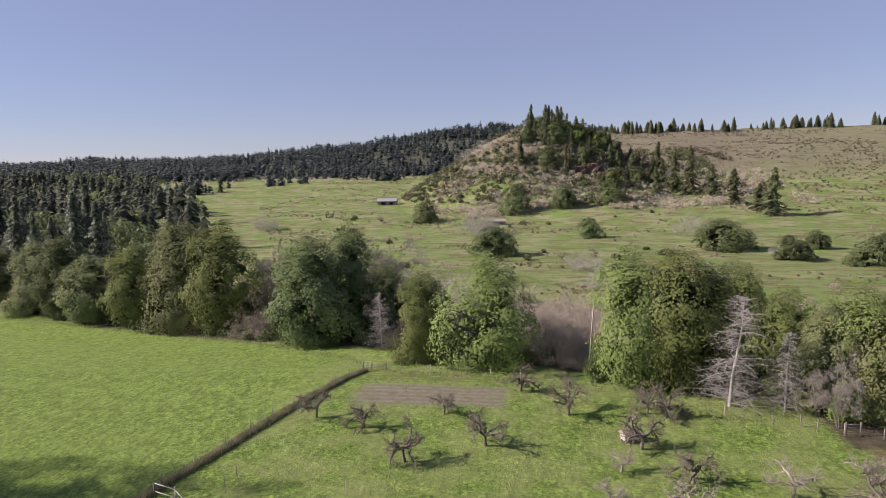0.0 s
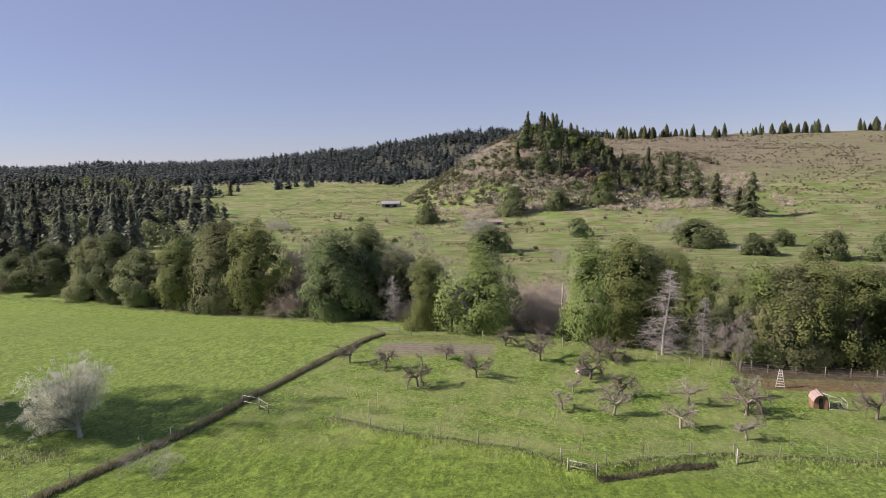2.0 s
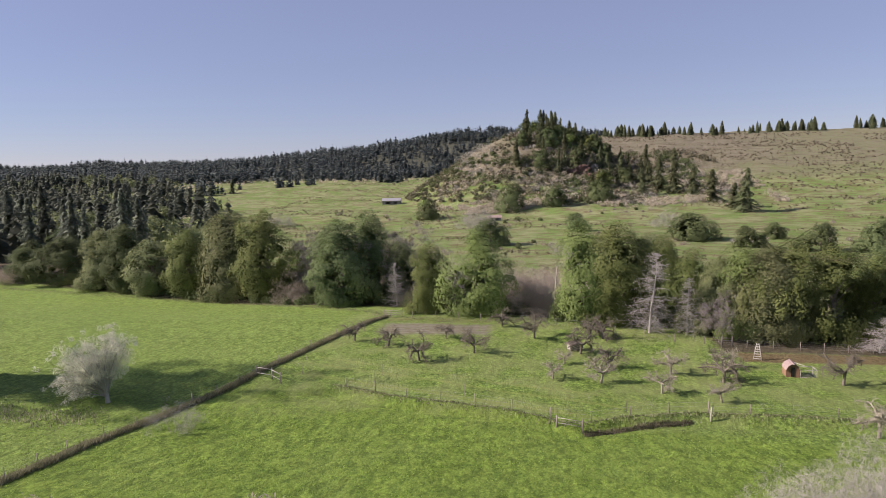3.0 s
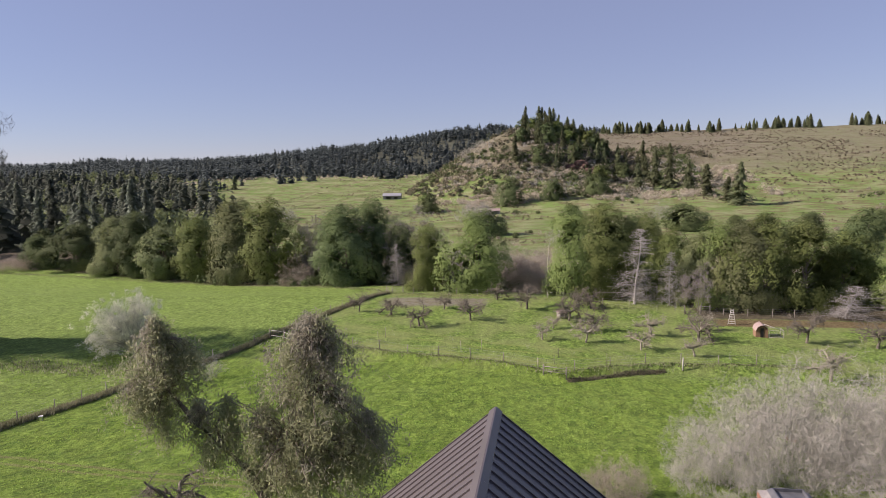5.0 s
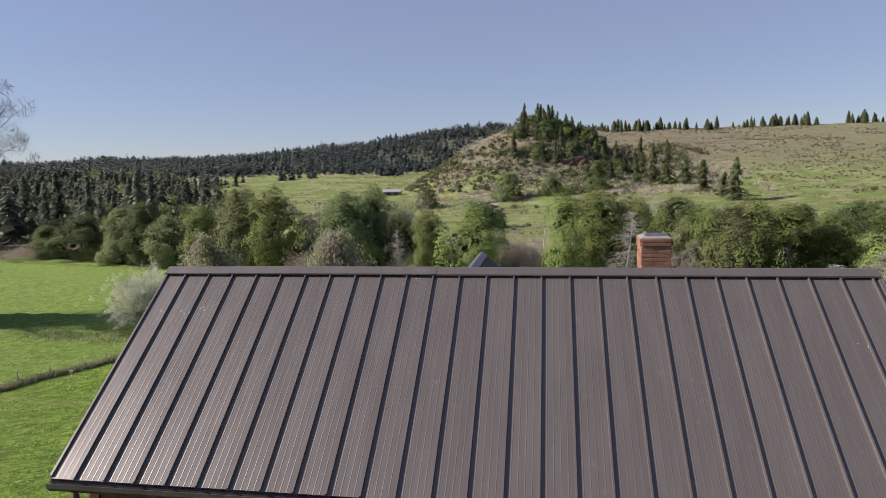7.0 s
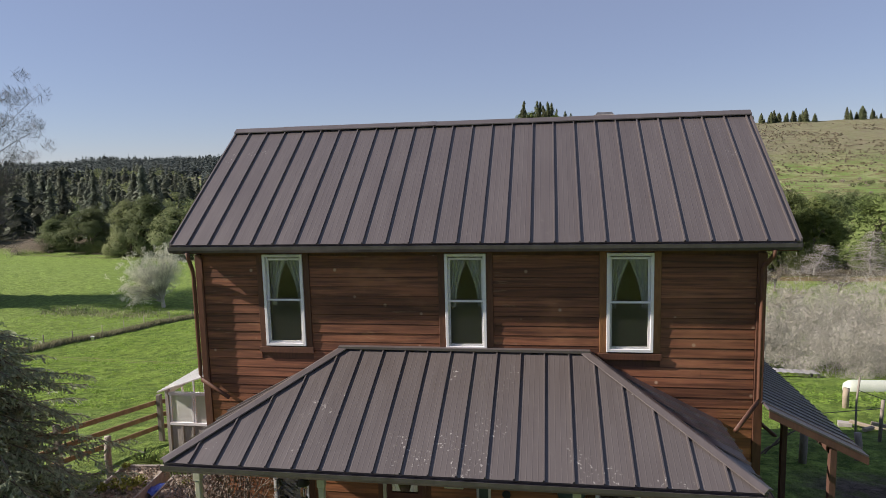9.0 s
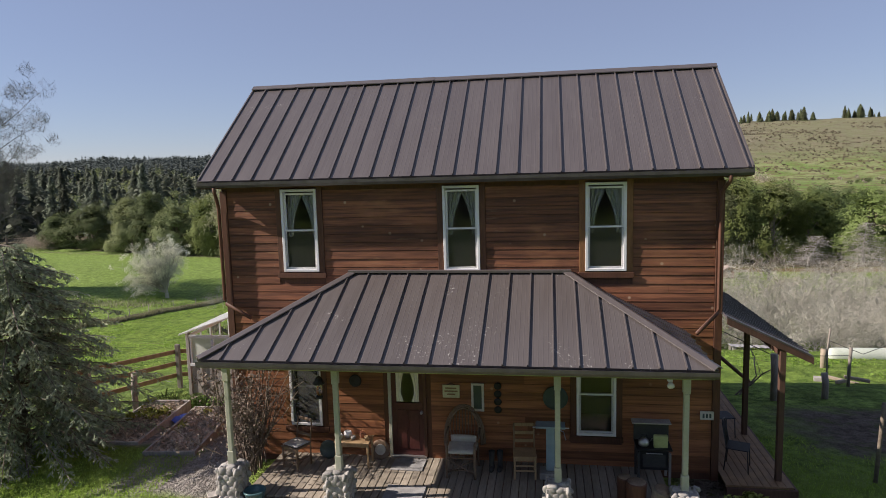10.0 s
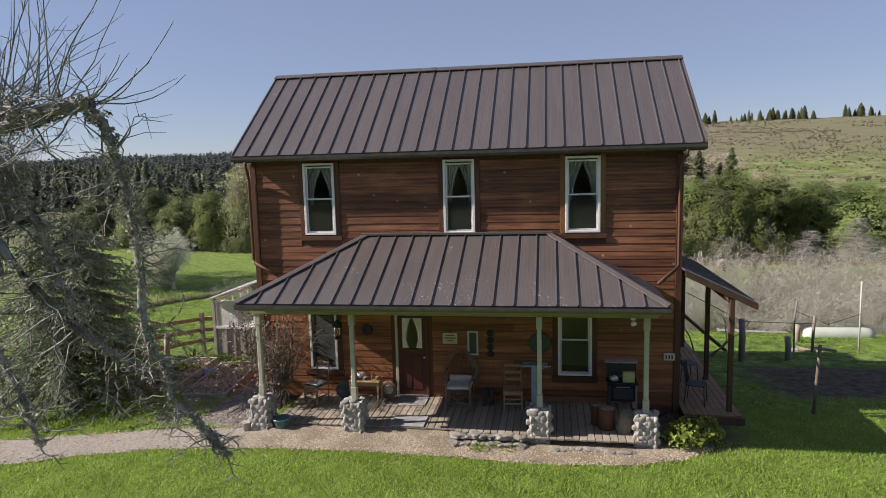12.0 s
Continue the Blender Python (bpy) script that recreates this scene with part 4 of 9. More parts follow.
scatter("hill_scrub", "olive and brown scrub covering the hillside", M_SCRUB, 1500, -110, 130, 395, 590, 2.4, 26, 0.62, 5, slope_scrub)
scatter("green_scrub", "dark green bushes on the hillside", M_LEAF_DARK, 420, -105, 110, 400, 570, 3.6, 40, 0.62, 6, lambda x, y, z: z > -7 and noise.noise((x * 0.022, y * 0.022, 12)) > 0.02)
scatter("bare_scrub", "bare brown brush at the foot of the hill", M_BRUSH, 900, -75, 140, 385, 500, 2.6, 34, 0.62, 7, lambda x, y, z: z < 26 and noise.noise((x * 0.022, y * 0.04, 6)) > -0.08, 1.2, 0.22)
scatter("grey_brush", "pale grey bare brush on the hillside", M_BRUSH_GREY, 520, -95, 120, 392, 540, 2.8, 34, 0.6, 16, lambda x, y, z: z > -9 and noise.noise((x * 0.028, y * 0.028, 22)) > 0.04, 1.2, 0.2)
scatter("hill_tufts", "brown tussocks dotted over the dry hill", M_TUSSOCK, 2200, 55, 430, 400, 732, 1.0, 6, 0.55, 8, lambda x, y, z: z > -8 and noise.noise((x * 0.012, y * 0.012, z * 0.16)) > -0.02)
# rushes and low brush dotted over the meadow
cs, rr = [], []
while len(cs) < 4200:
    x, y = rng.uniform(-200, 240), rng.uniform(185, 650)
    if x < -0.5 * y + 30 or noise.noise((x * 0.012, y * 0.05, 11)) < 0.10:
        continue
    r = 0.25 + 1.3 * rng.random() ** 3
    cs.append((x, y, land(x, y) + r * 0.3)), rr.append(r)
v, f = leaves(np.random.RandomState(7), cs, rr, 16, 0.42, 1.0, 0, 0.35)
tagged(part("meadow_rushes", soup("meadow_rushes", v, f, M_TUSSOCK), None), "brown rush clumps dotted over the meadow", "rushes", kind="stuff")


def damp(x, y, z):
    return z < 6 and x > -0.5 * y + 40 and noise.noise((x * 0.018, y * 0.03, 31)) > 0.1


scatter("meadow_bushes", "small green bushes dotted over the meadow", M_LEAF_DARK, 60, -150, 200, 200, 400, 2.0, 70, 0.4, 41, damp)
scatter("meadow_brush", "low bare brush dotted over the meadow", M_BRUSH, 150, -150, 210, 190, 420, 1.8, 46, 0.5, 42, damp, 1.2, 0.16)
scatter("creek_brush", "pale bare brush along the creek", M_BRUSH, 150, -30, 70, 125, 185, 1.9, 70, 0.4, 43, lambda x, y, z: noise.noise((x * 0.05, y * 0.05, 3)) > -0.1, 1.2, 0.12)


def outcrop(x, y, size, seed, label):
    """A broken rock face half buried in the slope."""
    bm = bmesh.new()
    bmesh.ops.create_icosphere(bm, subdivisions=4, radius=1)
    for v in bm.verts:
        k = noise.noise(v.co * 1.6 + Vector((seed, 0, 0))) * 0.5 + abs(noise.noise(v.co * 4 + Vector((0, seed, 0)))) * 0.35
        v.co = Vector((v.co.x * size * 1.3, v.co.y * size * 0.7, v.co.z * size * 0.8)) * (1 + k)
    ob = part("rock_outcrop", bm, M_REDROCK)
    ob.location = (x, y, land(x, y) + size * 0.1)
    return tagged(ob, label, "rock")


M_REDROCK = surface("red_brown_rock", (0.060, 0.038, 0.030), (0.165, 0.095, 0.070), 3.0, 0.5, 0.95, 0.8, depth=0.3)
for x, y, r, k in ((26, 462, 5.0, 3), (33, 458, 3.6, 5), (20, 459, 3.2, 8)):
    outcrop(x, y, r, k, "dark red-brown rock outcrop on the hillside")


def creek():
    """A still brown stretch of water lying in the creek bed."""
    bm = bmesh.new()
    line = [(-44, 157), (-36, 152.5), (-27, 149), (-16, 148.5), (-6, 147.5), (4, 148), (12, 150)]
    rows = []
    for i, (x, y) in enumerate(line):
        w = 2.0 + 0.7 * math.sin(i * 2.1)
        top = max(land(x + a, y + b) for a in (-2, 0, 2) for b in (-w, 0, w)) + 0.03
        rows.append([bm.verts.new((x, y + w * k, -14.42)) for k in (-1, -0.3, 0.4, 1)])
        WATER.append(top)
    z = sorted(WATER)[len(WATER) // 2]
    for r in rows:
        for v in r:
            v.co.z = z
    for a, b in zip(rows, rows[1:]):
        for i in range(3):
            bm.faces.new((a[i], b[i], b[i + 1], a[i + 1]))
    return tagged(part("creek_water", bm, M_WATER), "still brown creek water between bare banks", "water", kind="structure")


WATER = []
M_WATER = surface("brown_water", (0.10, 0.085, 0.055), (0.15, 0.13, 0.09), 2.0, 0.4, 0.12, 0.08)
creek()
# ---- the house ----
M_SIDING = None


def siding_material():
    n = Nodes("stained_redwood_siding")
    grain = n.noise(0.09, 5, 0.65, stretch=(0.07, 1, 1.6))
    fine = n.noise(0.012, 3, 0.6, stretch=(0.05, 1, 1))
    stain = n.noise(0.8, 4, 0.6, stretch=(0.5, 1, 1))
    c = n.mix(n.ramp(grain, 0.32, 0.68), (0.086, 0.036, 0.022), (0.245, 0.098, 0.050))
    c = n.mix(n.math("MULTIPLY", n.ramp(stain, 0.50, 0.70), 0.45), c, (0.36, 0.165, 0.082))
    X, Y, Z = n.xyz()
    knot = n.voronoi(0.33)
    c = n.mix(n.math("MULTIPLY", n.ramp(knot, 0.12, 0.05), 0.85), c, (0.42, 0.29, 0.19))
    worn = n.noise(0.16, 5, 0.75, stretch=(0.2, 1, 2.2), shift=(6, 1, 3))
    c = n.mix(n.math("MULTIPLY", n.ramp(worn, 0.60, 0.72), 0.5), c, (0.34, 0.21, 0.12))
    # the boards under the porch roof keep more stain, brightened by painted-in bounce light
    kept_and_bounce = n.ramp(n.math("ADD", Z, n.math("MULTIPLY", stain, 0.4)), 3.5, 2.9)
    c = n.mix(n.math("MULTIPLY", kept_and_bounce, 0.6), c, n.mix(n.ramp(grain, 0.3, 0.7), (0.200, 0.074, 0.030), (0.38, 0.160, 0.064)))
    c = n.vary(c, 0.28)
    n.bump(n.math("ADD", grain, n.math("MULTIPLY", fine, 0.5)), 0.35, 0.006)
    return n.finish(c, n.ramp(grain, 0.2, 0.8, 0.5, 0.75), 0, 0.35)


def roof_material(name, a, b, along=(1, 0.05, 0.05), soiled=0.69):
    """Painted ribbed steel; the fine ribs run across the 1 in along."""
    n = Nodes(name)
    streak = n.noise(0.5, 5, 0.6, stretch=[k * 3 if k == 1 else 0.4 for k in along])
    rib = n.noise(0.028, 2, 0.4, stretch=along)
    c = n.mix(n.ramp(streak, 0.3, 0.7), a, b)
    c = n.mix(n.math("MULTIPLY", n.ramp(rib, 0.5, 0.66), 0.02), c, (0.17, 0.152, 0.138))
    c = n.mix(n.math("MULTIPLY", n.ramp(n.noise(0.12, 4, 0.7), 0.60, 0.75), 0.25), c, (0.19, 0.17, 0.15))
    spots = n.math("MULTIPLY", n.ramp(n.noise(0.045, 3, 0.6, shift=(3, 8, 2)), 0.62, 0.66), n.ramp(n.noise(0.9, 2, 0.5, shift=(1, 5, 2)), soiled, soiled + 0.06))
    c = n.mix(n.math("MULTIPLY", spots, 0.6), c, (0.50, 0.49, 0.46))
    c = n.vary(c, 0.04)
    n.bump(n.math("ADD", n.math("MULTIPLY", n.noise(0.25, 3), 0.5), n.math("MULTIPLY", rib, 0.5)), 0.10, 0.012)
    return n.finish(c, n.ramp(streak, 0.2, 0.8, 0.34, 0.44), 0.0, 0.75)


M_SIDING = siding_material()
M_ROOF = roof_material("brown_painted_steel", (0.086, 0.074, 0.071), (0.096, 0.084, 0.081))
M_ROOF_CROSS = roof_material("brown_painted_steel_across", (0.086, 0.074, 0.071), (0.096, 0.084, 0.081), (0.05, 1, 0.05))
M_ROOF_PORCH = roof_material("soiled_brown_steel", (0.086, 0.075, 0.071), (0.096, 0.085, 0.081), soiled=0.565)
# dark steel of gutters and lean-to; also the painted shade of right-facing slopes
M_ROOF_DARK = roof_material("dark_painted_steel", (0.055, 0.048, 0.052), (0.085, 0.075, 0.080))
M_TRIM = surface("dark_wood_trim", (0.066, 0.029, 0.018), (0.135, 0.058, 0.031), 0.4, 0.03, 0.65, 0.3, stretch=(1, 1, 0.2))
M_DARKWOOD = surface("dark_oiled_timber", (0.060, 0.032, 0.023), (0.115, 0.060, 0.040), 0.4, 0.03, 0.7, 0.3, stretch=(1, 1, 0.2))
M_WARMTRIM = surface("worn_wood_trim", (0.14, 0.062, 0.026), (0.26, 0.125, 0.05), 0.3, 0.03, 0.6, 0.3, stretch=(1, 1, 0.2))
M_WHITE = surface("white_vinyl", (0.70, 0.71, 0.72), (0.80, 0.80, 0.80), 0.5, 0.05, 0.45, 0.05)
M_OLIVE = surface("olive_paint", (0.225, 0.245, 0.115), (0.32, 0.335, 0.165), 0.5, 0.04, 0.6, 0.15)
M_SAGE = surface("sage_paint", (0.36, 0.37, 0.28), (0.48, 0.48, 0.38), 0.5, 0.04, 0.6, 0.15)
M_DECK = surface("worn_decking", (0.185, 0.160, 0.125), (0.34, 0.30, 0.24), 0.35, 0.03, 0.8, 0.4, vary=0.16, stretch=(1, 0.15, 1))
M_STONE = surface("river_stone", (0.22, 0.215, 0.20), (0.38, 0.37, 0.345), 0.12, 0.02, 0.9, 0.5, vary=0.25)
M_MORTAR = surface("mortar", (0.24, 0.23, 0.21), (0.36, 0.345, 0.32), 0.2, 0.02, 0.95, 0.5)
M_BRICK = surface("red_brick", (0.185, 0.095, 0.060), (0.285, 0.150, 0.095), 0.2, 0.02, 0.85, 0.5, vary=0.16)
M_CHIMNEY_MORTAR = surface("sooty_red_mortar", (0.20, 0.125, 0.095), (0.31, 0.21, 0.165), 0.2, 0.02, 0.95, 0.5)
M_FLUE = surface("dull_flue_metal", (0.10, 0.105, 0.11), (0.17, 0.175, 0.18), 0.1, 0.01, 0.5, 0.1, 0.4)
M_CROWN = surface("weathered_concrete", (0.16, 0.15, 0.14), (0.27, 0.255, 0.235), 0.15, 0.02, 0.95, 0.5)
M_DOOR = surface("maroon_door_paint", (0.060, 0.016, 0.014), (0.10, 0.030, 0.024), 0.5, 0.05, 0.45, 0.08)
M_CLOTH = surface("curtain_cloth", (0.62, 0.60, 0.52), (0.78, 0.76, 0.68), 0.1, 0.01, 0.95, 0.3)
M_CURTAIN = surface("grey_green_curtain", (0.38, 0.40, 0.37), (0.54, 0.56, 0.52), 0.1, 0.01, 0.95, 0.3)
M_PLASTER = surface("inner_plaster", (0.30, 0.27, 0.23), (0.38, 0.35, 0.30), 0.5, 0.05, 0.9, 0.05)
M_BLACK = surface("black_iron", (0.018, 0.018, 0.020), (0.045, 0.044, 0.045), 0.1, 0.01, 0.55, 0.2, 0.5)
M_GALV = surface("galvanised", (0.42, 0.43, 0.44), (0.58, 0.59, 0.60), 0.1, 0.01, 0.4, 0.1, 0.8)
M_GREYWOOD = surface("weathered_wood", (0.20, 0.185, 0.165), (0.38, 0.355, 0.32), 0.3, 0.03, 0.9, 0.4, vary=0.2, stretch=(1, 1, 0.15))
M_WOOD = surface("brown_wood", (0.16, 0.095, 0.05), (0.30, 0.19, 0.10), 0.2, 0.02, 0.7, 0.3, stretch=(1, 1, 0.2))


def glass(name, tint=(0.92, 0.93, 0.93)):
    n = Nodes(name)
    n.bsdf.inputs["Transmission Weight"].default_value = 1.0
    n.bsdf.inputs["IOR"].default_value = 1.38
    return n.finish(tint, 0.01, 0, 0.5)


M_GLASS = glass("window_glass")


def box(bm, x0, x1, y0, y1, z0, z1, bevel=0.0):
    m = Matrix.Translation(((x0 + x1) / 2, (y0 + y1) / 2, (z0 + z1) / 2)) @ Matrix.Diagonal((abs(x1 - x0), abs(y1 - y0), abs(z1 - z0), 1))
    made = bmesh.ops.create_cube(bm, size=1, matrix=m)["verts"]
    if bevel:
        es = {e for v in made for e in v.link_edges}
        bmesh.ops.bevel(bm, geom=list(es), offset=bevel, segments=1, affect="EDGES")
    return bm


def block(name, x0, x1, y0, y1, z0, z1, material, parent, bevel=0.004, label=""):
    return part(name, box(bmesh.new(), x0, x1, y0, y1, z0, z1, bevel), material, parent, label)


def pipe(name, points, radius, material, parent=None, sides=8, label="", end=None):
    n = len(points) - 1
    runs = [[(Vector(p), radius if end is None else radius + (end - radius) * i / n) for i, p in enumerate(points)]]
    v, f = tubes(runs, sides)
    k = len(v) // len(points)
    me = soup(name, [tuple(p) for p in v], f, material)
    bm = bmesh.new()
    bm.from_mesh(me)
    bm.verts.ensure_lookup_table()
    bm.faces.new([bm.verts[i] for i in range(k)][::-1])
    bm.faces.new([bm.verts[i] for i in range(len(v) - k, len(v))])
    bm.to_mesh(me)
    bm.free()
    return part(name, smooth(me), None, parent, label)


def lathe(profile, sides=20):
    """A turned shape from (radius, height) pairs."""
    bm = bmesh.new()
    rings = []
    for r, z in profile:
        rings.append([bm.verts.new((max(r, 0.001) * math.cos(2 * math.pi * i / sides), max(r, 0.001) * math.sin(2 * math.pi * i / sides), z)) for i in range(sides)])
    for a, b in zip(rings, rings[1:]):
        for i in range(sides):
            bm.faces.new((a[i], a[(i + 1) % sides], b[(i + 1) % sides], b[i]))
    bm.faces.new(rings[0][::-1])
    bm.faces.new(rings[-1])
    for f in bm.faces:
        f.smooth = True
    return bm


def clip(poly, axis, limit, keep_more):
    out = []
    for p, q in zip(poly, poly[1:] + poly[:1]):
        a, b = (p[axis] - limit) * (1 if keep_more else -1), (q[axis] - limit) * (1 if keep_more else -1)
        if a >= 0:
            out.append(p)
        if a * b < 0:
            u = a / (a - b)
            out.append((p[0] + (q[0] - p[0]) * u, p[1] + (q[1] - p[1]) * u))
    return out


def roof_face(parent, o, ex, eu, outline, pitch, material, seam=0.045, start=0.0, ribs=(0.2, 0.4, 0.6, 0.8)):
    """A sheet-metal slope: one panel and one standing seam after another."""
    o, ex, eu = Vector(o), Vector(ex).normalized(), Vector(eu).normalized()
    up = ex.cross(eu)
    if up.z < 0:
        up = -up
    xs = [p[0] for p in outline]
    k, x = 0, min(xs) - start
    while x < max(xs) - 1e-3:
        cell = clip(clip(outline, 0, x, True), 0, x + pitch, False)
        if len(cell) >= 3:
            bm = bmesh.new()
            top = [bm.verts.new(o + ex * a + eu * b + up * 0.012) for a, b in cell]
            low = [bm.verts.new(o + ex * a + eu * b - up * 0.02) for a, b in cell]
            bm.faces.new(top)
            bm.faces.new(low[::-1])
            for i in range(len(top)):
                j = (i + 1) % len(top)
                bm.faces.new((top[j], top[i], low[i], low[j]))
            bmesh.ops.recalc_face_normals(bm, faces=bm.faces)
            # shallow pencil ribs
            for rib in ribs:
                g = clip(clip(outline, 0, x + pitch * rib - 0.006, True), 0, x + pitch * rib + 0.006, False)
                if len(g) >= 3:
                    lo, hi = min(p[1] for p in g), max(p[1] for p in g)
                    c = x + pitch * rib
                    ends = [(c - 0.008, lo), (c, lo), (c + 0.008, lo)], [(c - 0.008, hi), (c, hi), (c + 0.008, hi)]
                    hs = (0.0122, 0.0136, 0.0122)
                    a = [bm.verts.new(o + ex * p[0] + eu * p[1] + up * h) for p, h in zip(ends[0], hs)]
                    b = [bm.verts.new(o + ex * p[0] + eu * p[1] + up * h) for p, h in zip(ends[1], hs)]
                    bm.faces.new((a[0], a[1], b[1], b[0]))
                    bm.faces.new((a[1], a[2], b[2], b[1]))
            part("roof_panel", bm, material, parent)
        g = clip(clip(outline, 0, x - 0.004, True), 0, x + 0.004, False)
        if len(g) >= 3 and k > 0:
            lo, hi = min(p[1] for p in g), max(p[1] for p in g)
            bm = bmesh.new()
            ring = []
            for u in (lo, hi):
                for dx, h in ((-0.012, 0.012), (0.012, 0.012), (0.010, seam), (-0.010, seam)):
                    ring.append(bm.verts.new(o + ex * (x + dx) + eu * u + up * h))
            for a, b, c, d in ((0, 1, 5, 4), (1, 2, 6, 5), (2, 3, 7, 6), (3, 0, 4, 7), (3, 2, 1, 0), (4, 5, 6, 7)):
                bm.faces.new((ring[a], ring[b], ring[c], ring[d]))
            bmesh.ops.recalc_face_normals(bm, faces=bm.faces)
            part("roof_seam", bm, material, parent)
        x += pitch
        k += 1


def cap(name, a, b, wide, material, parent, drop=0.35):
    """A folded cap along a ridge or hip."""
    a, b = Vector(a), Vector(b)
    d = (b - a).normalized()
    s = d.cross(Vector((0, 0, 1))).normalized()
    bm = bmesh.new()
    rows = []
    for p in (a, b):
        rows.append([bm.verts.new(p + s * k * wide + Vector((0, 0, 0.075 - abs(k) * wide * drop * 2 + (0.0 if abs(k) < 0.9 else -0.0)))) for k in (-1, -0.12, 0.12, 1)])
        rows.append([bm.verts.new(p + s * k * wide + Vector((0, 0, 0.055 - abs(k) * wide * drop * 2))) for k in (-1, -0.12, 0.12, 1)])
    t0, l0, t1, l1 = rows
    for i in range(3):
        bm.faces.new((t0[i], t0[i + 1], t1[i + 1], t1[i]))
        bm.faces.new((l0[i + 1], l0[i], l1[i], l1[i + 1]))
        bm.faces.new((t0[i], l0[i], l0[i + 1], t0[i + 1]))
        bm.faces.new((t1[i + 1], l1[i + 1], l1[i], t1[i]))
    for i in (0, 3):
        bm.faces.new((t0[i], t1[i], l1[i], l0[i]))
    bmesh.ops.recalc_face_normals(bm, faces=bm.faces)
    return part(name, bm, material, parent)


def solid_wall(x0, x1, z0, z1, y0, y1, holes):
    """A wall with openings through it."""
    bm = bmesh.new()
    xs = sorted({x0, x1, *(h[0] for h in holes), *(h[1] for h in holes)})
    zs = sorted({z0, z1, *(h[2] for h in holes), *(h[3] for h in holes)})
    for a, b in zip(xs, xs[1:]):
        for c, d in zip(zs, zs[1:]):
            m = ((a + b) / 2, (c + d) / 2)
            if not any(h[0] < m[0] < h[1] and h[2] < m[1] < h[3] for h in holes):
                box(bm, a, b, y0, y1, c, d)
    bmesh.ops.remove_doubles(bm, verts=bm.verts, dist=1e-5)
    dup = {}
    for f in bm.faces:
        c = f.calc_center_median()
        dup.setdefault((round(c.x, 4), round(c.y, 4), round(c.z, 4)), []).append(f)
    bmesh.ops.delete(bm, geom=[f for fs in dup.values() if len(fs) > 1 for f in fs], context="FACES_ONLY")
    return bm


HX0, HX1, HY1, EAVE, RIDGE = 0.33, 9.95, 5.2, 5.95, 8.07
DECK = 0.30
house = tagged(new("house"), "two-storey redwood-sided farmhouse with brown metal roof", "house")

UPPER = [(1.60, 2.34), (4.86, 5.56), (7.53, 8.27)]
LOWER = [(1.57, 2.24), (7.36, 8.10)]
HOLES = [(a, b, 4.11, 5.755) for a, b in UPPER] + [(a, b, 0.90, 2.52) for a, b in LOWER] + [(3.66, 4.40, DECK, 2.36)]

wall_front = part("wall", solid_wall(HX0, HX1, 0.0, 5.98, 0.03, 0.16, HOLES), M_TRIM, house, "dark redwood clapboard front wall")
part("wall", box(bmesh.new(), HX0, HX0 + 0.14, 0.165, HY1, -0.4, 6.0), M_SIDING, house)
part("wall", box(bmesh.new(), HX1 - 0.14, HX1, 0.165, HY1, -0.4, 6.0), M_SIDING, house)
part("wall", box(bmesh.new(), HX0 + 0.145, HX1 - 0.145, HY1 - 0.14, HY1 - 0.002, -1.0, 6.0), M_SIDING, house)
block("inner_floor", HX0 + 0.15, HX1 - 0.15, 0.17, HY1 - 0.15, 3.2, 3.3, M_PLASTER, house)
block("inner_floor", HX0 + 0.15, HX1 - 0.15, 0.17, HY1 - 0.15, 0.1, 0.28, M_WOOD, house)
block("inner_wall", HX0 + 0.15, HX1 - 0.15, 2.7, 2.8, 0.29, 6.0, M_PLASTER, house)
for gx in (HX0, HX1 - 0.14):
    bm = bmesh.new()
    tri = [(0.0, 6.0), (HY1, 6.0), (2.6, 8.05)]
    a = [bm.verts.new((gx, y, z)) for y, z in tri]
    b = [bm.verts.new((gx + 0.14, y, z)) for y, z in tri]
    bm.faces.new(a), bm.faces.new(b[::-1])
    for i in range(3):
        bm.faces.new((a[i], b[i], b[(i + 1) % 3], a[(i + 1) % 3]))
    bmesh.ops.recalc_face_normals(bm, faces=bm.faces)
    part("gable", bm, M_SIDING, house)

# clapboards: the lower edge of each stands proud
_b = bmesh.new()
vs = [_b.verts.new((x, y, z)) for x in (0, 1) for y, z in ((0.0, 0.012), (0.0, 0.168), (-0.012, 0.168), (-0.021, 0.012))]
for q in ((0, 1, 2, 3), (7, 6, 5, 4), (0, 4, 5, 1), (1, 5, 6, 2), (2, 6, 7, 3), (3, 7, 4, 0)):
    _b.faces.new([vs[i] for i in q])
bmesh.ops.recalc_face_normals(_b, faces=_b.faces)
BOARD = bpy.data.meshes.new("siding_board")
_b.to_mesh(BOARD)
_b.free()
BOARD.materials.append(M_SIDING)


def boards(parent, x0, x1, z0, z1, y, holes, rng):
    z = z0
    while z < z1 - 0.05:
        spans, x = [], x0
        for h in sorted(holes):
            if h[2] < z + 0.15 and h[3] > z + 0.02:
                if h[0] > x:
                    spans.append((x, h[0]))
                x = max(x, h[1])
        if x < x1:
            spans.append((x, x1))
        for a, b in spans:
            cuts = [a] + ([rng.uniform(a + 0.8, b - 0.8)] if b - a > 2.4 and rng.random() < 0.8 else []) + [b]
            for p, q in zip(cuts, cuts[1:]):
                ob = new("siding_board", BOARD)
                ob.parent = parent
                ob.location, ob.scale = (p + 0.001, y + rng.uniform(-0.002, 0.002), z), (q - p - 0.003, 1, min(1, (z1 - z) / 0.168))
        z += 0.165


TRIM = 0.115
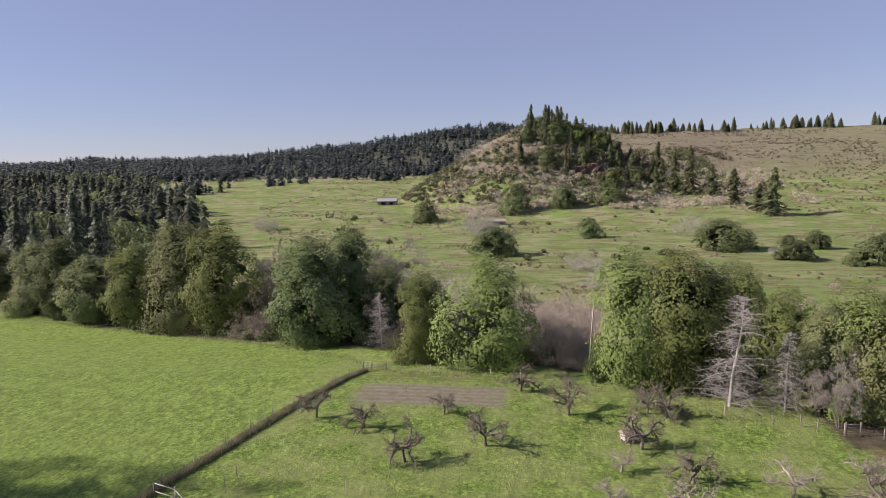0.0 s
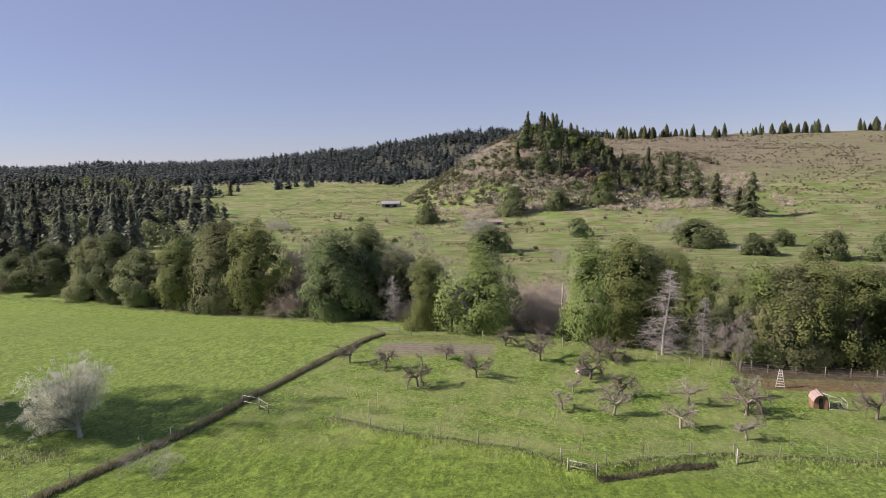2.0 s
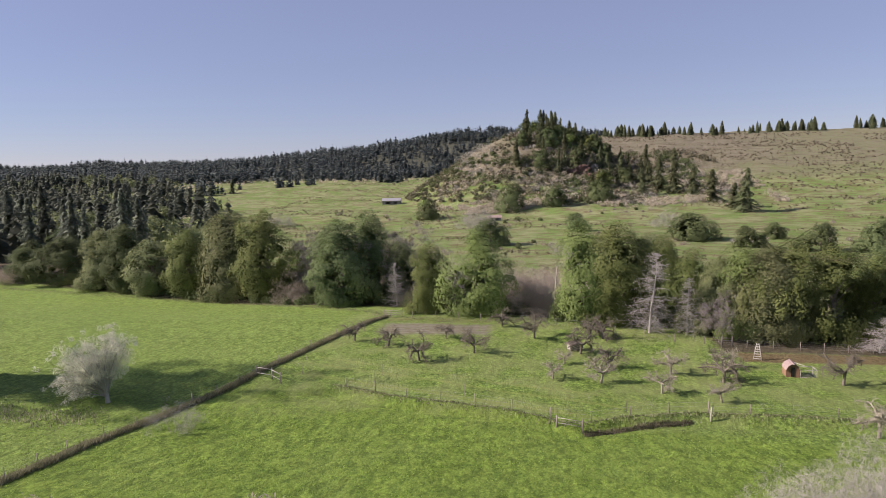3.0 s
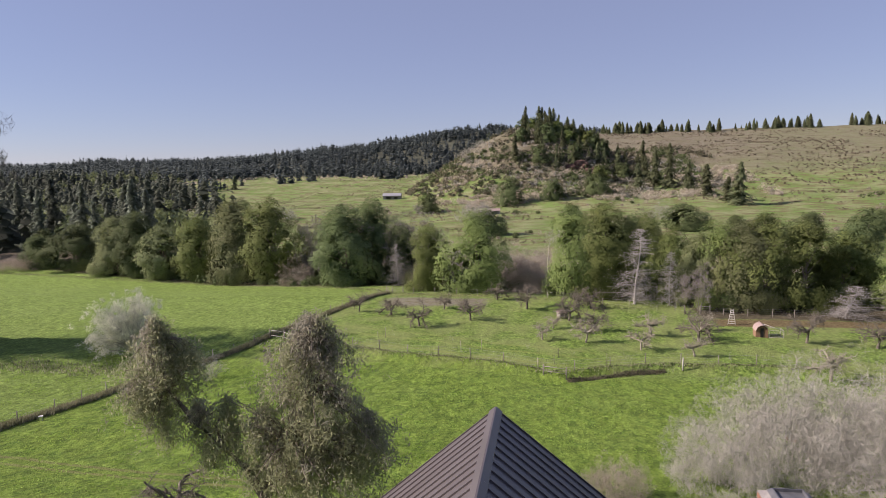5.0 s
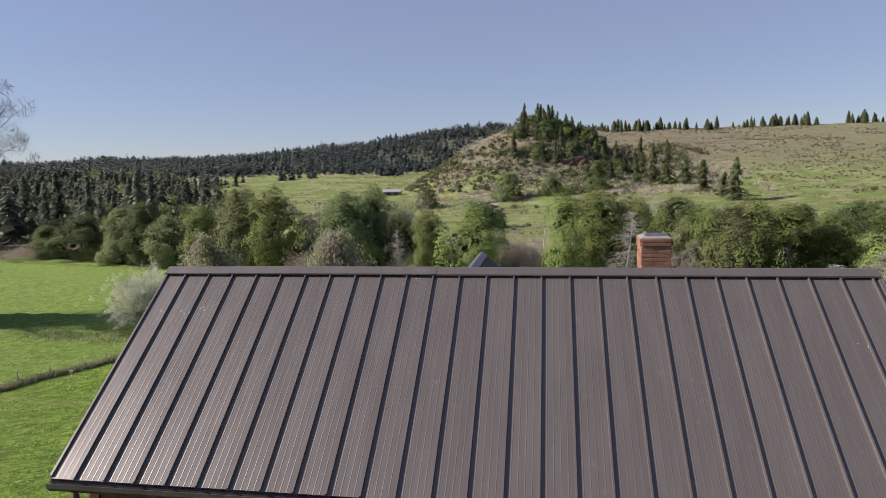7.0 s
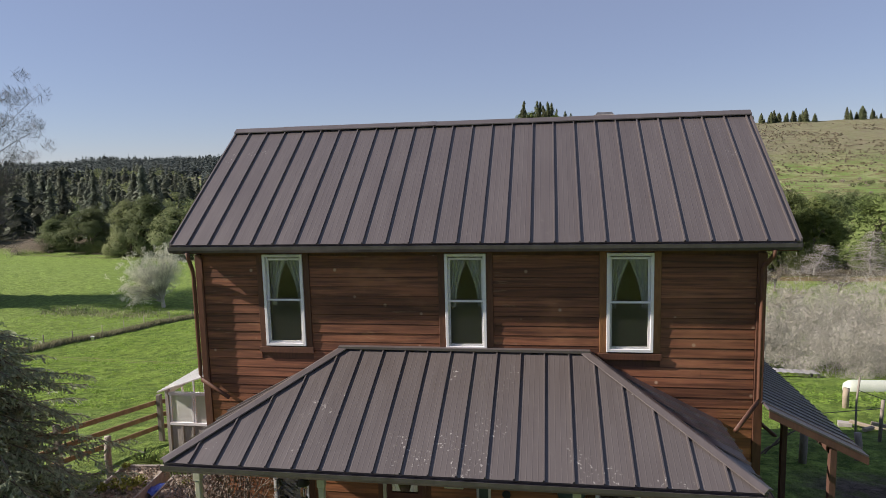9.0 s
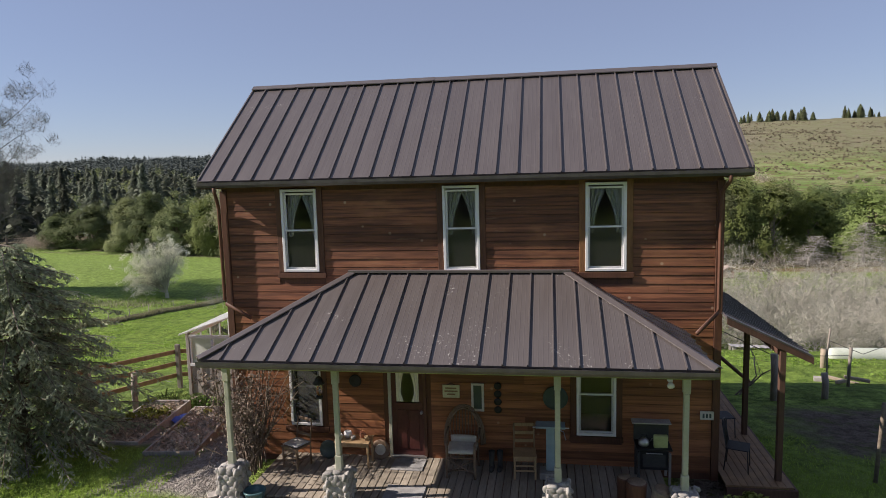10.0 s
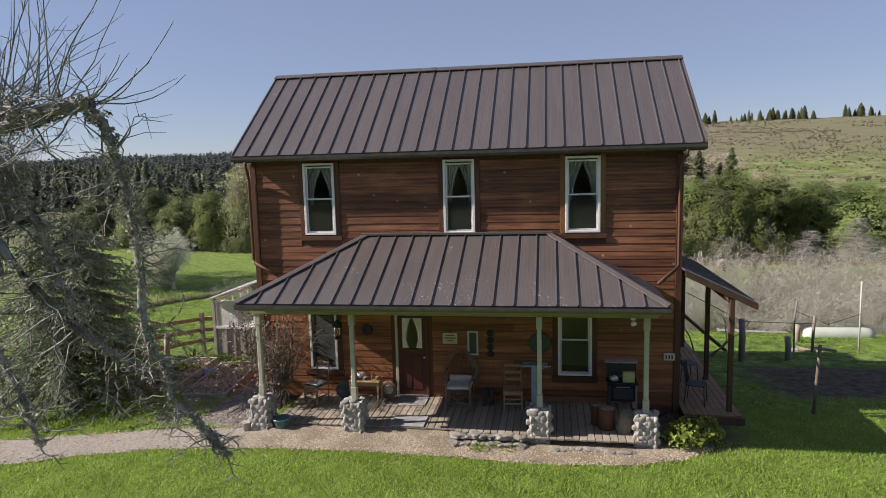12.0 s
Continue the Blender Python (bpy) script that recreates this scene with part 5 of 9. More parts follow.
boards(wall_front, HX0 + 0.12, HX1 - 0.12, 0.22, 5.72, 0.03, [(h[0] - TRIM, h[1] + TRIM, h[2] - 0.13 if h[2] > 1 else h[2] - 0.1, h[3] + 0.1) for h in HOLES], random.Random(5))

# trim round the openings, corners and frieze
for h in HOLES:
    warm = M_WARMTRIM if h[0] in (7.53, 1.57) else M_TRIM
    if h[2] > 0.5:
        block("window_trim", h[0] - TRIM, h[0] - 0.002, -0.012, 0.04, h[2] - 0.02, h[3] + 0.06, warm, house)
        block("window_trim", h[1] + 0.002, h[1] + TRIM, -0.012, 0.04, h[2] - 0.02, h[3] + 0.06, M_TRIM if h[0] != 7.53 else M_WARMTRIM, house)
        block("window_trim", h[0] - TRIM - 0.02, h[1] + TRIM + 0.02, -0.03, 0.04, h[2] - 0.13, h[2] - 0.025, M_TRIM, house)
        if h[3] < 5:
            block("window_trim", h[0] - TRIM, h[1] + TRIM, -0.012, 0.04, h[3] + 0.064, h[3] + 0.16, M_TRIM, house)
block("corner_board", HX0 - 0.02, HX0 + 0.115, -0.014, 0.06, 0.1, 5.75, M_TRIM, house)
block("corner_board", HX1 - 0.115, HX1 + 0.02, -0.014, 0.06, 0.1, 5.75, M_TRIM, house)
block("frieze", HX0, HX1, -0.03, 0.03, 5.83, 5.98, M_TRIM, house)
block("soffit", 0.08, 10.28, -0.19, 0.02, 5.90, 5.93, M_TRIM, house)


def screen_material(name, cover):
    """Fine grey insect mesh, partly see-through."""
    n = Nodes(name)
    n.finish(n.mix(n.noise(0.2, 3), (0.10, 0.105, 0.10), (0.16, 0.165, 0.155)), 0.9, 0, 0.1)
    m, t = n.add("ShaderNodeMixShader"), n.add("ShaderNodeBsdfTransparent")
    m.inputs[0].default_value = cover
    n.put(m.inputs[1], t.outputs[0])
    n.put(m.inputs[2], n.bsdf.outputs[0])
    n.put(n.out.inputs["Surface"], m.outputs[0])
    return n.mat


M_SCREEN = screen_material("insect_screen", 0.10)
M_SCREEN_DENSE = screen_material("dense_insect_screen", 0.50)


def sash_window(x0, x1, z0, z1, parent, curtains, kind):
    """White double-hung window: frame, two sashes, panes and curtains."""
    win = new("window")
    win.parent = parent
    w = 0.05
    bm = bmesh.new()
    for q in ((x0, x0 + w, z0, z1), (x1 - w, x1, z0, z1), (x0 + w, x1 - w, z1 - w, z1), (x0 + w, x1 - w, z0, z0 + w)):
        box(bm, q[0], q[1], -0.035, 0.10, q[2], q[3], 0.004)
    part("window_frame", bm, M_WHITE, win)
    mid = z0 + (z1 - z0) * 0.50
    for a, b, y in ((z0 + w, mid + 0.02, 0.005), (mid - 0.02, z1 - w - 0.03, 0.04)):
        s = 0.035
        bm = bmesh.new()
        for q in ((x0 + w, x0 + w + s, a, b), (x1 - w - s, x1 - w, a, b), (x0 + w + s, x1 - w - s, b - s, b), (x0 + w + s, x1 - w - s, a, a + s)):
            box(bm, q[0], q[1], y, y + 0.03, q[2], q[3], 0.003)
        part("sash", bm, M_WHITE, win)
        pane = block("pane", x0 + w + s, x1 - w - s, y + 0.012, y + 0.016, a + s, b - s, M_GLASS, win, 0)
        pane.visible_shadow = False
    full = z0 < 3 and x0 < 2.5     # the window beside the climber has a screen of full height
    block("insect_screen", x0 + w + 0.004, x1 - w - 0.004, -0.012, -0.010, z0 + w + 0.004, z1 - w - 0.004 if full else mid, M_SCREEN_DENSE if full else M_SCREEN, win, 0)
    if curtains:
        for side in (0, 1):
            bm = bmesh.new()
            grid = []
            top, low = z1 - 0.08, z0 + (z1 - z0) * (0.42 if kind == "tied" else 0.06)
            for j in range(9):
                u = j / 8
                row = []
                z = top + (low - top) * u
                half = (x1 - x0) / 2
                reach = half * (0.92 - 0.62 * math.sin(min(1, u * 1.1) * math.pi / 2)) if kind == "tied" else half * 0.42
                for i in range(9):
                    f = i / 8
                    x = x0 + 0.06 + reach * f if side == 0 else x1 - 0.06 - reach * f
                    row.append(bm.verts.new((x, 0.17 + 0.018 * math.sin(f * 22 + side), z)))
                grid.append(row)
            for r, s in zip(grid, grid[1:]):
                for i in range(8):
                    bm.faces.new((r[i], r[i + 1], s[i + 1], s[i]))
            ob = part("curtain", bm, M_CURTAIN if kind != "door" else M_CLOTH, win)
            m = ob.modifiers.new("thick", "SOLIDIFY")
            m.thickness = 0.004
    return win


for a, b in UPPER:
    sash_window(a, b, 4.11, 5.755, house, True, "tied")
for a, b in LOWER:
    sash_window(a, b, 0.90, 2.52, house, False, "")

# front door
door = new("door")
door.parent = house
part("door_leaf", solid_wall(3.70, 4.36, DECK + 0.03, 2.32, 0.03, 0.075, [(3.79, 4.27, 1.42, 2.16)]), M_DOOR, door, "maroon half-glazed front door")
for q in ((3.64, 3.70), (4.36, 4.42)):
    block("door_frame", q[0], q[1], -0.015, 0.12, DECK + 0.01, 2.38, M_SAGE if q[0] < 4 else M_TRIM, door)
block("door_frame", 3.64, 4.42, -0.02, 0.12, 2.385, 2.48, M_TRIM, door)
block("sill", 3.66, 4.40, -0.06, 0.1, DECK, DECK + 0.03, M_GALV, door)
pane = block("pane", 3.79, 4.27, 0.045, 0.05, 1.42, 2.16, M_GLASS, door, 0)
pane.visible_shadow = False
for px0, px1 in ((3.80, 4.01), (4.05, 4.26)):
    block("door_panel", px0, px1, 0.018, 0.032, DECK + 0.16, 1.28, M_DOOR, door, 0.008)
part("door_knob", lathe(((0.0, 0), (0.03, 0.004), (0.03, 0.012), (0.012, 0.02), (0.012, 0.04), (0.03, 0.05), (0.03, 0.07), (0.0, 0.08)), 12), M_GALV, door).matrix_local = pose(4.315, 0.03, 1.24, 90)
for side in (0, 1):
    bm = bmesh.new()
    rows = []
    for j in range(9):
        u = j / 8
        z = 2.15 - 0.70 * u
        wide = 0.20 * (1 - 0.55 * math.sin(min(1, u / 0.72) * math.pi / 2)) + (0.06 * max(0, u - 0.75) / 0.25)
        rows.append([bm.verts.new(((3.80 + wide * i / 6) if side == 0 else (4.26 - wide * i / 6), 0.036 + 0.006 * math.sin(i * 2.6), z)) for i in range(7)])
    for r, s in zip(rows, rows[1:]):
        for i in range(6):
            bm.faces.new((r[i], r[i + 1], s[i + 1], s[i]))
    ob = part("curtain", bm, M_CLOTH, door, "white tied-back curtain")
    m = ob.modifiers.new("thick", "SOLIDIFY")
    m.thickness = 0.003

# main roof
EY, RX = -0.25, 10.36     # front edge and length of the main roof
slope = Vector((0, 2.6 - EY, RIDGE - EAVE))
roof_main = new("roof")
roof_main.parent = house
outline = [(0, 0), (RX, 0), (RX, slope.length), (0, slope.length)]
roof_face(roof_main, (0, EY, EAVE), (1, 0, 0), slope, outline, 0.398, M_ROOF, 0.045, 0.072)
roof_face(roof_main, (0, 5.2 - EY, EAVE), (1, 0, 0), (0, EY - 2.6, RIDGE - EAVE), outline, 0.398, M_ROOF, 0.045, 0.072)
# the ridge cap lies in three lengths, each lapped over the next
for a, b, lift in ((-0.02, 1.09, 0.0), (1.06, 4.35, 0.006), (4.31, RX + 0.02, 0.0)):
    cap("ridge_cap", (a, 2.6, RIDGE + lift), (b, 2.6, RIDGE + lift), 0.135, M_ROOF, roof_main)
for x in (-0.015, RX - 0.01):
    for y, s in ((EY, 1), (5.2 - EY, -1)):
        bm = bmesh.new()
        p, q = Vector((x, y, EAVE)), Vector((x, 2.6, RIDGE))
        r = [bm.verts.new(v + Vector((dx, 0, dz))) for v in (p, q) for dx, dz in ((0, 0.045), (0.03, 0.045), (0.03, -0.12), (0, -0.12))]
        for f in ((0, 1, 5, 4), (1, 2, 6, 5), (2, 3, 7, 6), (3, 0, 4, 7), (3, 2, 1, 0), (4, 5, 6, 7)):
            bm.faces.new([r[i] for i in f])
        bmesh.ops.recalc_face_normals(bm, faces=bm.faces)
        part("rake_trim", bm, M_ROOF, roof_main)
block("fascia", 0.02, RX - 0.02, EY + 0.02, EY + 0.05, 5.80, 5.93, M_TRIM, roof_main)


def gutter(x0, x1, y, z, parent):
    """An open trough under the eave."""
    bm = bmesh.new()
    prof = [(0.0, 0.0), (0.0, -0.10), (-0.06, -0.11), (-0.10, -0.06), (-0.105, 0.0), (-0.098, 0.0), (-0.092, -0.055), (-0.058, -0.10), (-0.008, -0.092), (-0.008, 0.0)]
    a = [bm.verts.new((x0, y + p, z + q)) for p, q in prof]
    b = [bm.verts.new((x1, y + p, z + q)) for p, q in prof]
    for i in range(len(prof)):
        j = (i + 1) % len(prof)
        bm.faces.new((a[i], a[j], b[j], b[i]))
    bm.faces.new(a[::-1]), bm.faces.new(b)
    bmesh.ops.recalc_face_normals(bm, faces=bm.faces)
    return part("gutter", bm, M_ROOF_DARK, parent)


gutter(0.0, RX, EY + 0.015, 5.93, house)
pipe("downspout", [(0.35, -0.30, 5.83), (0.35, -0.28, 5.72), (0.30, -0.10, 5.50), (0.30, -0.07, 5.40), (0.30, -0.07, 3.55), (0.34, -0.09, 3.45), (0.95, -0.30, 3.22)], 0.036, M_TRIM, house)
pipe("downspout", [(9.98, -0.30, 5.83), (9.98, -0.28, 5.74), (9.90, -0.09, 5.55), (9.89, -0.07, 5.45), (9.89, -0.07, 3.42), (9.86, -0.09, 3.34), (9.38, -0.72, 3.12)], 0.036, M_TRIM, house)

# rear wing
wing_l, wing_r = Vector((-2.54, 0, -2.14)), Vector((2.48, 0, -2.02))
WX, WZ, WY = 4.245, 7.30, 10.23
roof_wing = new("wing_roof")
roof_wing.parent = house
for w in (wing_l, wing_r):
    L = w.length
    # cut off where it meets the back slope of the main roof
    dz = -w.z
    o2 = [(3.62, 0), (WY, 0), (WY, L), (3.62 + dz / 0.744, L)]
    # the right slope, turned from the sun, has its shade in a darker steel
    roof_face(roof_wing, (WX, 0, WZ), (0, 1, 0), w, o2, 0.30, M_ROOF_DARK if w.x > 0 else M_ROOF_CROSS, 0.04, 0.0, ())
cap("ridge_cap", (WX, 3.58, WZ), (WX, WY + 0.02, WZ), 0.13, M_ROOF, roof_wing, 0.42)
for w in (wing_l, wing_r):
    bm = bmesh.new()
    p, q = Vector((WX, WY, WZ)), Vector((WX, WY, WZ)) + w
    r = [bm.verts.new(v + Vector((0, dy, dz))) for v in (p, q) for dy, dz in ((0, 0.03), (0.025, 0.03), (0.025, -0.14), (0, -0.14))]
    for f in ((0, 1, 5, 4), (1, 2, 6, 5), (2, 3, 7, 6), (3, 0, 4, 7), (3, 2, 1, 0), (4, 5, 6, 7)):
        bm.faces.new([r[i] for i in f])
    bmesh.ops.recalc_face_normals(bm, faces=bm.faces)
    part("rake_trim", bm, M_ROOF, roof_wing)
part("wing_wall", box(bmesh.new(), 1.95, 2.07, HY1 + 0.003, 10.0, -1.8, 5.35), M_SIDING, house)
part("wing_wall", box(bmesh.new(), 6.36, 6.48, HY1 + 0.003, 10.0, -1.8, 5.35), M_SIDING, house)
part("wing_wall", box(bmesh.new(), 2.073, 6.357, 9.88, 9.998, -1.8, 5.35), M_SIDING, house)
bm = bmesh.new()
a = [bm.verts.new((x, y, z)) for y in (9.88, 9.998) for x, z in ((1.95, 5.352), (6.48, 5.352), (WX, 7.22))]
bm.faces.new(a[:3]), bm.faces.new(a[:2:-1])
for i in range(3):
    bm.faces.new((a[i], a[(i + 1) % 3], a[(i + 1) % 3 + 3], a[i + 3]))
bmesh.ops.recalc_face_normals(bm, faces=bm.faces)
part("gable", bm, M_SIDING, house)

# chimney
chimney = new("chimney")
chimney.parent = house
CX, CY, CW, CTOP = 7.885, 5.25, 0.258, 8.284
part("core", box(bmesh.new(), CX - CW + 0.004, CX + CW - 0.004, CY - CW + 0.004, CY + CW - 0.004, -1.0, CTOP - 0.01), M_CHIMNEY_MORTAR, chimney)
BRICK = []
for long in (0.196, 0.093):
    me = bpy.data.meshes.new("brick")
    _b = box(bmesh.new(), -long / 2, long / 2, -0.05, 0.05, 0, 0.058, 0.004)
    _b.to_mesh(me)
    _b.free()
    me.materials.append(M_BRICK)
    BRICK.append(me)
rng = random.Random(8)
for c in range(30):
    z = CTOP - 0.066 - c * 0.0675
    out = 0.018 if c < 2 else 0.0
    for side in range(4):
        a = side * math.pi / 2
        d, s = Vector((math.cos(a), math.sin(a), 0)), Vector((-math.sin(a), math.cos(a), 0))
        order = ((0.098, 0), (0.304, 0), (0.4565, 1)) if (c + side) % 2 else ((0.0465, 1), (0.199, 0), (0.405, 0))
        for u, short in order:
            ob = new("brick", BRICK[short])
            ob.parent = chimney
            ob.matrix_local = Matrix.Translation(Vector((CX, CY, z)) + s * (CW - 0.046 + out + rng.uniform(-0.0025, 0.0025)) + d * (u - 0.2515)) @ Matrix.Rotation(a, 4, "Z")
# sloped mortar wash and the metal flue box
bm = bmesh.new()
r = [[bm.verts.new((CX + sx * w, CY + sy * w, z)) for sx, sy in ((-1, -1), (1, -1), (1, 1), (-1, 1))] for w, z in ((CW + 0.012, CTOP - 0.012), (CW + 0.012, CTOP + 0.006), (0.185, CTOP + 0.05))]
for p, q in zip(r, r[1:]):
    for i in range(4):
        bm.faces.new((p[i], p[(i + 1) % 4], q[(i + 1) % 4], q[i]))
bm.faces.new(r[-1])
part("crown_slab", bm, M_CROWN, chimney, "sloped concrete chimney crown")
bm = bmesh.new()
r = [[bm.verts.new((CX + 0.01 + sx * w, CY + sy * w, z)) for sx, sy in ((-1, -1), (1, -1), (1, 1), (-1, 1))] for w, z in ((0.205, CTOP + 0.045), (0.165, CTOP + 0.095), (0.150, CTOP + 0.095), (0.150, CTOP + 0.06))]
for p, q in zip(r, r[1:]):
    for i in range(4):
        bm.faces.new((p[i], p[(i + 1) % 4], q[(i + 1) % 4], q[i]))
bm.faces.new(r[-1])
part("flue", bm, M_FLUE, chimney, "grey metal flue collar")

# porch: posts on stone piers, beam and hipped roof
porch_roof = new("porch_roof")
porch_roof.parent = house
PE, PT, PY = 2.99, 4.07, -2.42
up_front = Vector((0, -PY - 0.02, PT - PE))
roof_face(porch_roof, (0.98, PY, PE), (1, 0, 0), up_front, [(0, 0), (8.35, 0), (6.21, up_front.length), (2.05, up_front.length)], 0.394, M_ROOF_PORCH, 0.045, 0.368)
sl = Vector((2.05, 0, PT - PE))
roof_face(porch_roof, (0.98, PY, PE), (0, 1, 0), sl, [(0, 0), (2.40, 0), (2.40, sl.length)], 0.40, M_ROOF_CROSS)
sr = Vector((-2.14, 0, PT - PE))
# right hip: shade put into the colour by the darker steel
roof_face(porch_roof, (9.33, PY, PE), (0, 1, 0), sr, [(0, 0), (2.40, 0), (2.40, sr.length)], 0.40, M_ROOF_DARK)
cap("hip_cap", (0.98, PY, PE), (3.03, -0.02, PT), 0.10, M_ROOF, porch_roof, 0.2)
cap("hip_cap", (9.33, PY, PE), (7.19, -0.02, PT), 0.10, M_ROOF, porch_roof, 0.2)
block("head_flashing", 2.95, 7.27, -0.10, 0.0, PT + 0.02, PT + 0.07, M_ROOF, porch_roof)
block("ceiling_boards", 1.06, 9.25, -2.30, -0.02, 2.88, 2.92, M_WOOD, porch_roof)
gutter(0.98, 9.33, PY + 0.03, PE - 0.01, house)
block("beam", 1.00, 9.22, -1.86, -1.70, 2.66, 2.86, M_OLIVE, house, 0.006, "olive green porch beam")
block("fascia", 1.02, 9.29, -2.39, -2.36, 2.84, 2.96, M_OLIVE, house, 0.004)
block("beam", 1.04, 1.16, -1.69, -0.03, 2.68, 2.86, M_OLIVE, house)
block("beam", 8.95, 9.07, -1.69, -0.03, 2.68, 2.86, M_OLIVE, house)
PIERS = ((1.14, 0.86), (3.17, 0.86), (6.98, 0.82), (9.01, 0.78))
STONES = []
for s in range(5):
    bm = bmesh.new()
    bmesh.ops.create_icosphere(bm, subdivisions=2, radius=1)
    for v in bm.verts:
        v.co *= 1 + 0.30 * noise.noise(v.co * 1.6 + Vector((s * 7, 0, 0)))
        v.co = Vector([math.copysign(abs(q) ** 0.75, q) for q in v.co])
        v.co.x *= 1.0 + 0.15 * math.sin(s)
    for f in bm.faces:
        f.smooth = True
    me = bpy.data.meshes.new("stone")
    bm.to_mesh(me)
    bm.free()
    me.materials.append(M_STONE)
    STONES.append(me)
rng = random.Random(21)
for x, top in PIERS:
    pier = new("stone_pier")
    pier.parent = house
    part("core", box(bmesh.new(), x - 0.203, x + 0.203, -1.988, -1.582, -0.1, top - 0.03, 0.02), M_MORTAR, pier)
    rows = 7
    for r in range(rows):
        z = 0.13 + (top - 0.16) * (r + 0.5) / rows
        for side in range(4):
            a = side * math.pi / 2
            for k in range(4):
                u = (-0.175 + 0.108 * k + (0.03 if r % 2 else -0.02)) + rng.uniform(-0.02, 0.02)
                d, s = Vector((math.cos(a), math.sin(a), 0)), Vector((-math.sin(a), math.cos(a), 0))
                ob = new("stone", rng.choice(STONES))
                ob.parent = pier
                ob.matrix_local = (Matrix.Translation(Vector((x, -1.785, z + rng.uniform(-0.02, 0.02))) + d * (0.182 - 0.02 * (k in (0, 3))) + s * u) @ Matrix.Rotation(a, 4, "Z")
                                   @ Matrix.Rotation(rng.uniform(-0.5, 0.5), 4, "X") @ Matrix.Diagonal((0.036, 0.066 * rng.uniform(0.75, 1.2), 0.064 * rng.uniform(0.8, 1.25), 1)))
    for i in range(5):
        ob = new("stone", rng.choice(STONES))
        ob.parent = pier
        ob.matrix_local = Matrix.Translation((x + rng.uniform(-0.15, 0.15), -1.785 + rng.uniform(-0.15, 0.15), top - 0.02)) @ Matrix.Diagonal((0.085, 0.075, 0.04, 1))
    post = new("porch_post")
    post.parent = house
    block("shaft", x - 0.045, x + 0.045, -1.825, -1.735, top + 0.26, 2.42, M_SAGE, post, 0.012)
    block("base", x - 0.058, x + 0.058, -1.838, -1.722, top - 0.02, top + 0.26, M_SAGE, post, 0.008)
    block("head", x - 0.058, x + 0.058, -1.838, -1.722, 2.42, 2.66, M_SAGE, post, 0.008)

# deck boards
deck = new("porch_deck")
deck.parent = house
part("joist_frame", box(bmesh.new(), 1.34, 8.92, -1.66, -0.02, 0.0, DECK - 0.045), M_TRIM, deck)
PLANK = bpy.data.meshes.new("deck_board")
_b = box(bmesh.new(), -0.066, 0.066, -1, 0, -0.036, 0, 0.004)
_b.to_mesh(PLANK)
_b.free()
PLANK.materials.append(M_DECK)
rng = random.Random(3)
x = 1.40
while x < 8.92:
    ob = new("deck_board", PLANK)
    ob.parent = deck
    front = 1.82 if x < 5.3 else 1.94 if x < 6.8 else 2.10
    ob.location, ob.scale = (x, -0.0, DECK + rng.uniform(-0.003, 0.003)), (1, front + rng.uniform(-0.01, 0.01) - 0.02, 1)
    x += 0.146

# lean-to along the side wall
lean = new("side_porch")
lean.parent = house
lw = Vector((1.45, 0, -0.70))
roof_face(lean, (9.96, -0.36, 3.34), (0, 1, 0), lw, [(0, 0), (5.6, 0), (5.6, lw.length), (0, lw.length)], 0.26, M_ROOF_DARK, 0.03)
bm = bmesh.new()
r = [bm.verts.new((x, y, z)) for y in (-0.36, -0.33) for x, z in ((9.97, 3.32), (11.42, 2.62), (11.42, 2.50), (9.97, 3.20))]
for f in ((0, 1, 2, 3), (7, 6, 5, 4), (0, 4, 5, 1), (1, 5, 6, 2), (2, 6, 7, 3), (3, 7, 4, 0)):
    bm.faces.new([r[i] for i in f])
bmesh.ops.recalc_face_normals(bm, faces=bm.faces)
part("barge_board", bm, M_DARKWOOD, lean)
for x, y in ((10.93, -0.28), (10.93, 1.80), (10.93, 4.7)):
    block("post", x - 0.05, x + 0.05, y - 0.05, y + 0.05, 0.2, 2.74, M_DARKWOOD, lean, 0.006)
block("beam", 10.88, 10.98, -0.28, 5.1, 2.62, 2.72, M_DARKWOOD, lean)
for i in range(9):
    block("deck_board", 9.97 + i * 0.128, 10.09 + i * 0.128, -0.55, 5.1, 0.26, 0.30, M_WOOD, lean)
block("rim_board", 9.97, 11.13, -0.60, -0.555, -0.02, 0.26, M_DARKWOOD, lean)
block("rim_board", 11.135, 11.175, -0.60, 5.1, -0.4, 0.26, M_DARKWOOD, lean)

# ---- orchard, fields and yard ----
M_POSTWOOD = surface("fence_post_wood", (0.16, 0.14, 0.115), (0.32, 0.29, 0.25), 0.3, 0.03, 0.9, 0.4, vary=0.25, stretch=(1, 1, 0.2))
M_PALEPOST = surface("pale_post", (0.36, 0.345, 0.305), (0.54, 0.52, 0.47), 0.3, 0.03, 0.85, 0.3)
M_WIRE = surface("fence_wire", (0.30, 0.30, 0.30), (0.42, 0.42, 0.42), 0.5, 0.05, 0.5, 0, 0.7)
M_BANKGRASS = leafage("bank_grass", (0.130, 0.155, 0.062), (0.310, 0.310, 0.190), 0.35)
M_RANK = leafage("rank_grass", (0.165, 0.175, 0.090), (0.33, 0.315, 0.205), 0.35, 0.2, 1.5)
M_REDWOOD = surface("red_brown_boards", (0.175, 0.100, 0.060), (0.29, 0.175, 0.108), 0.3, 0.03, 0.8, 0.3, stretch=(1, 1, 0.2))
M_PINKROOF = surface("faded_red_roofing", (0.25, 0.185, 0.165), (0.36, 0.275, 0.25), 0.4, 0.04, 0.8, 0.2)
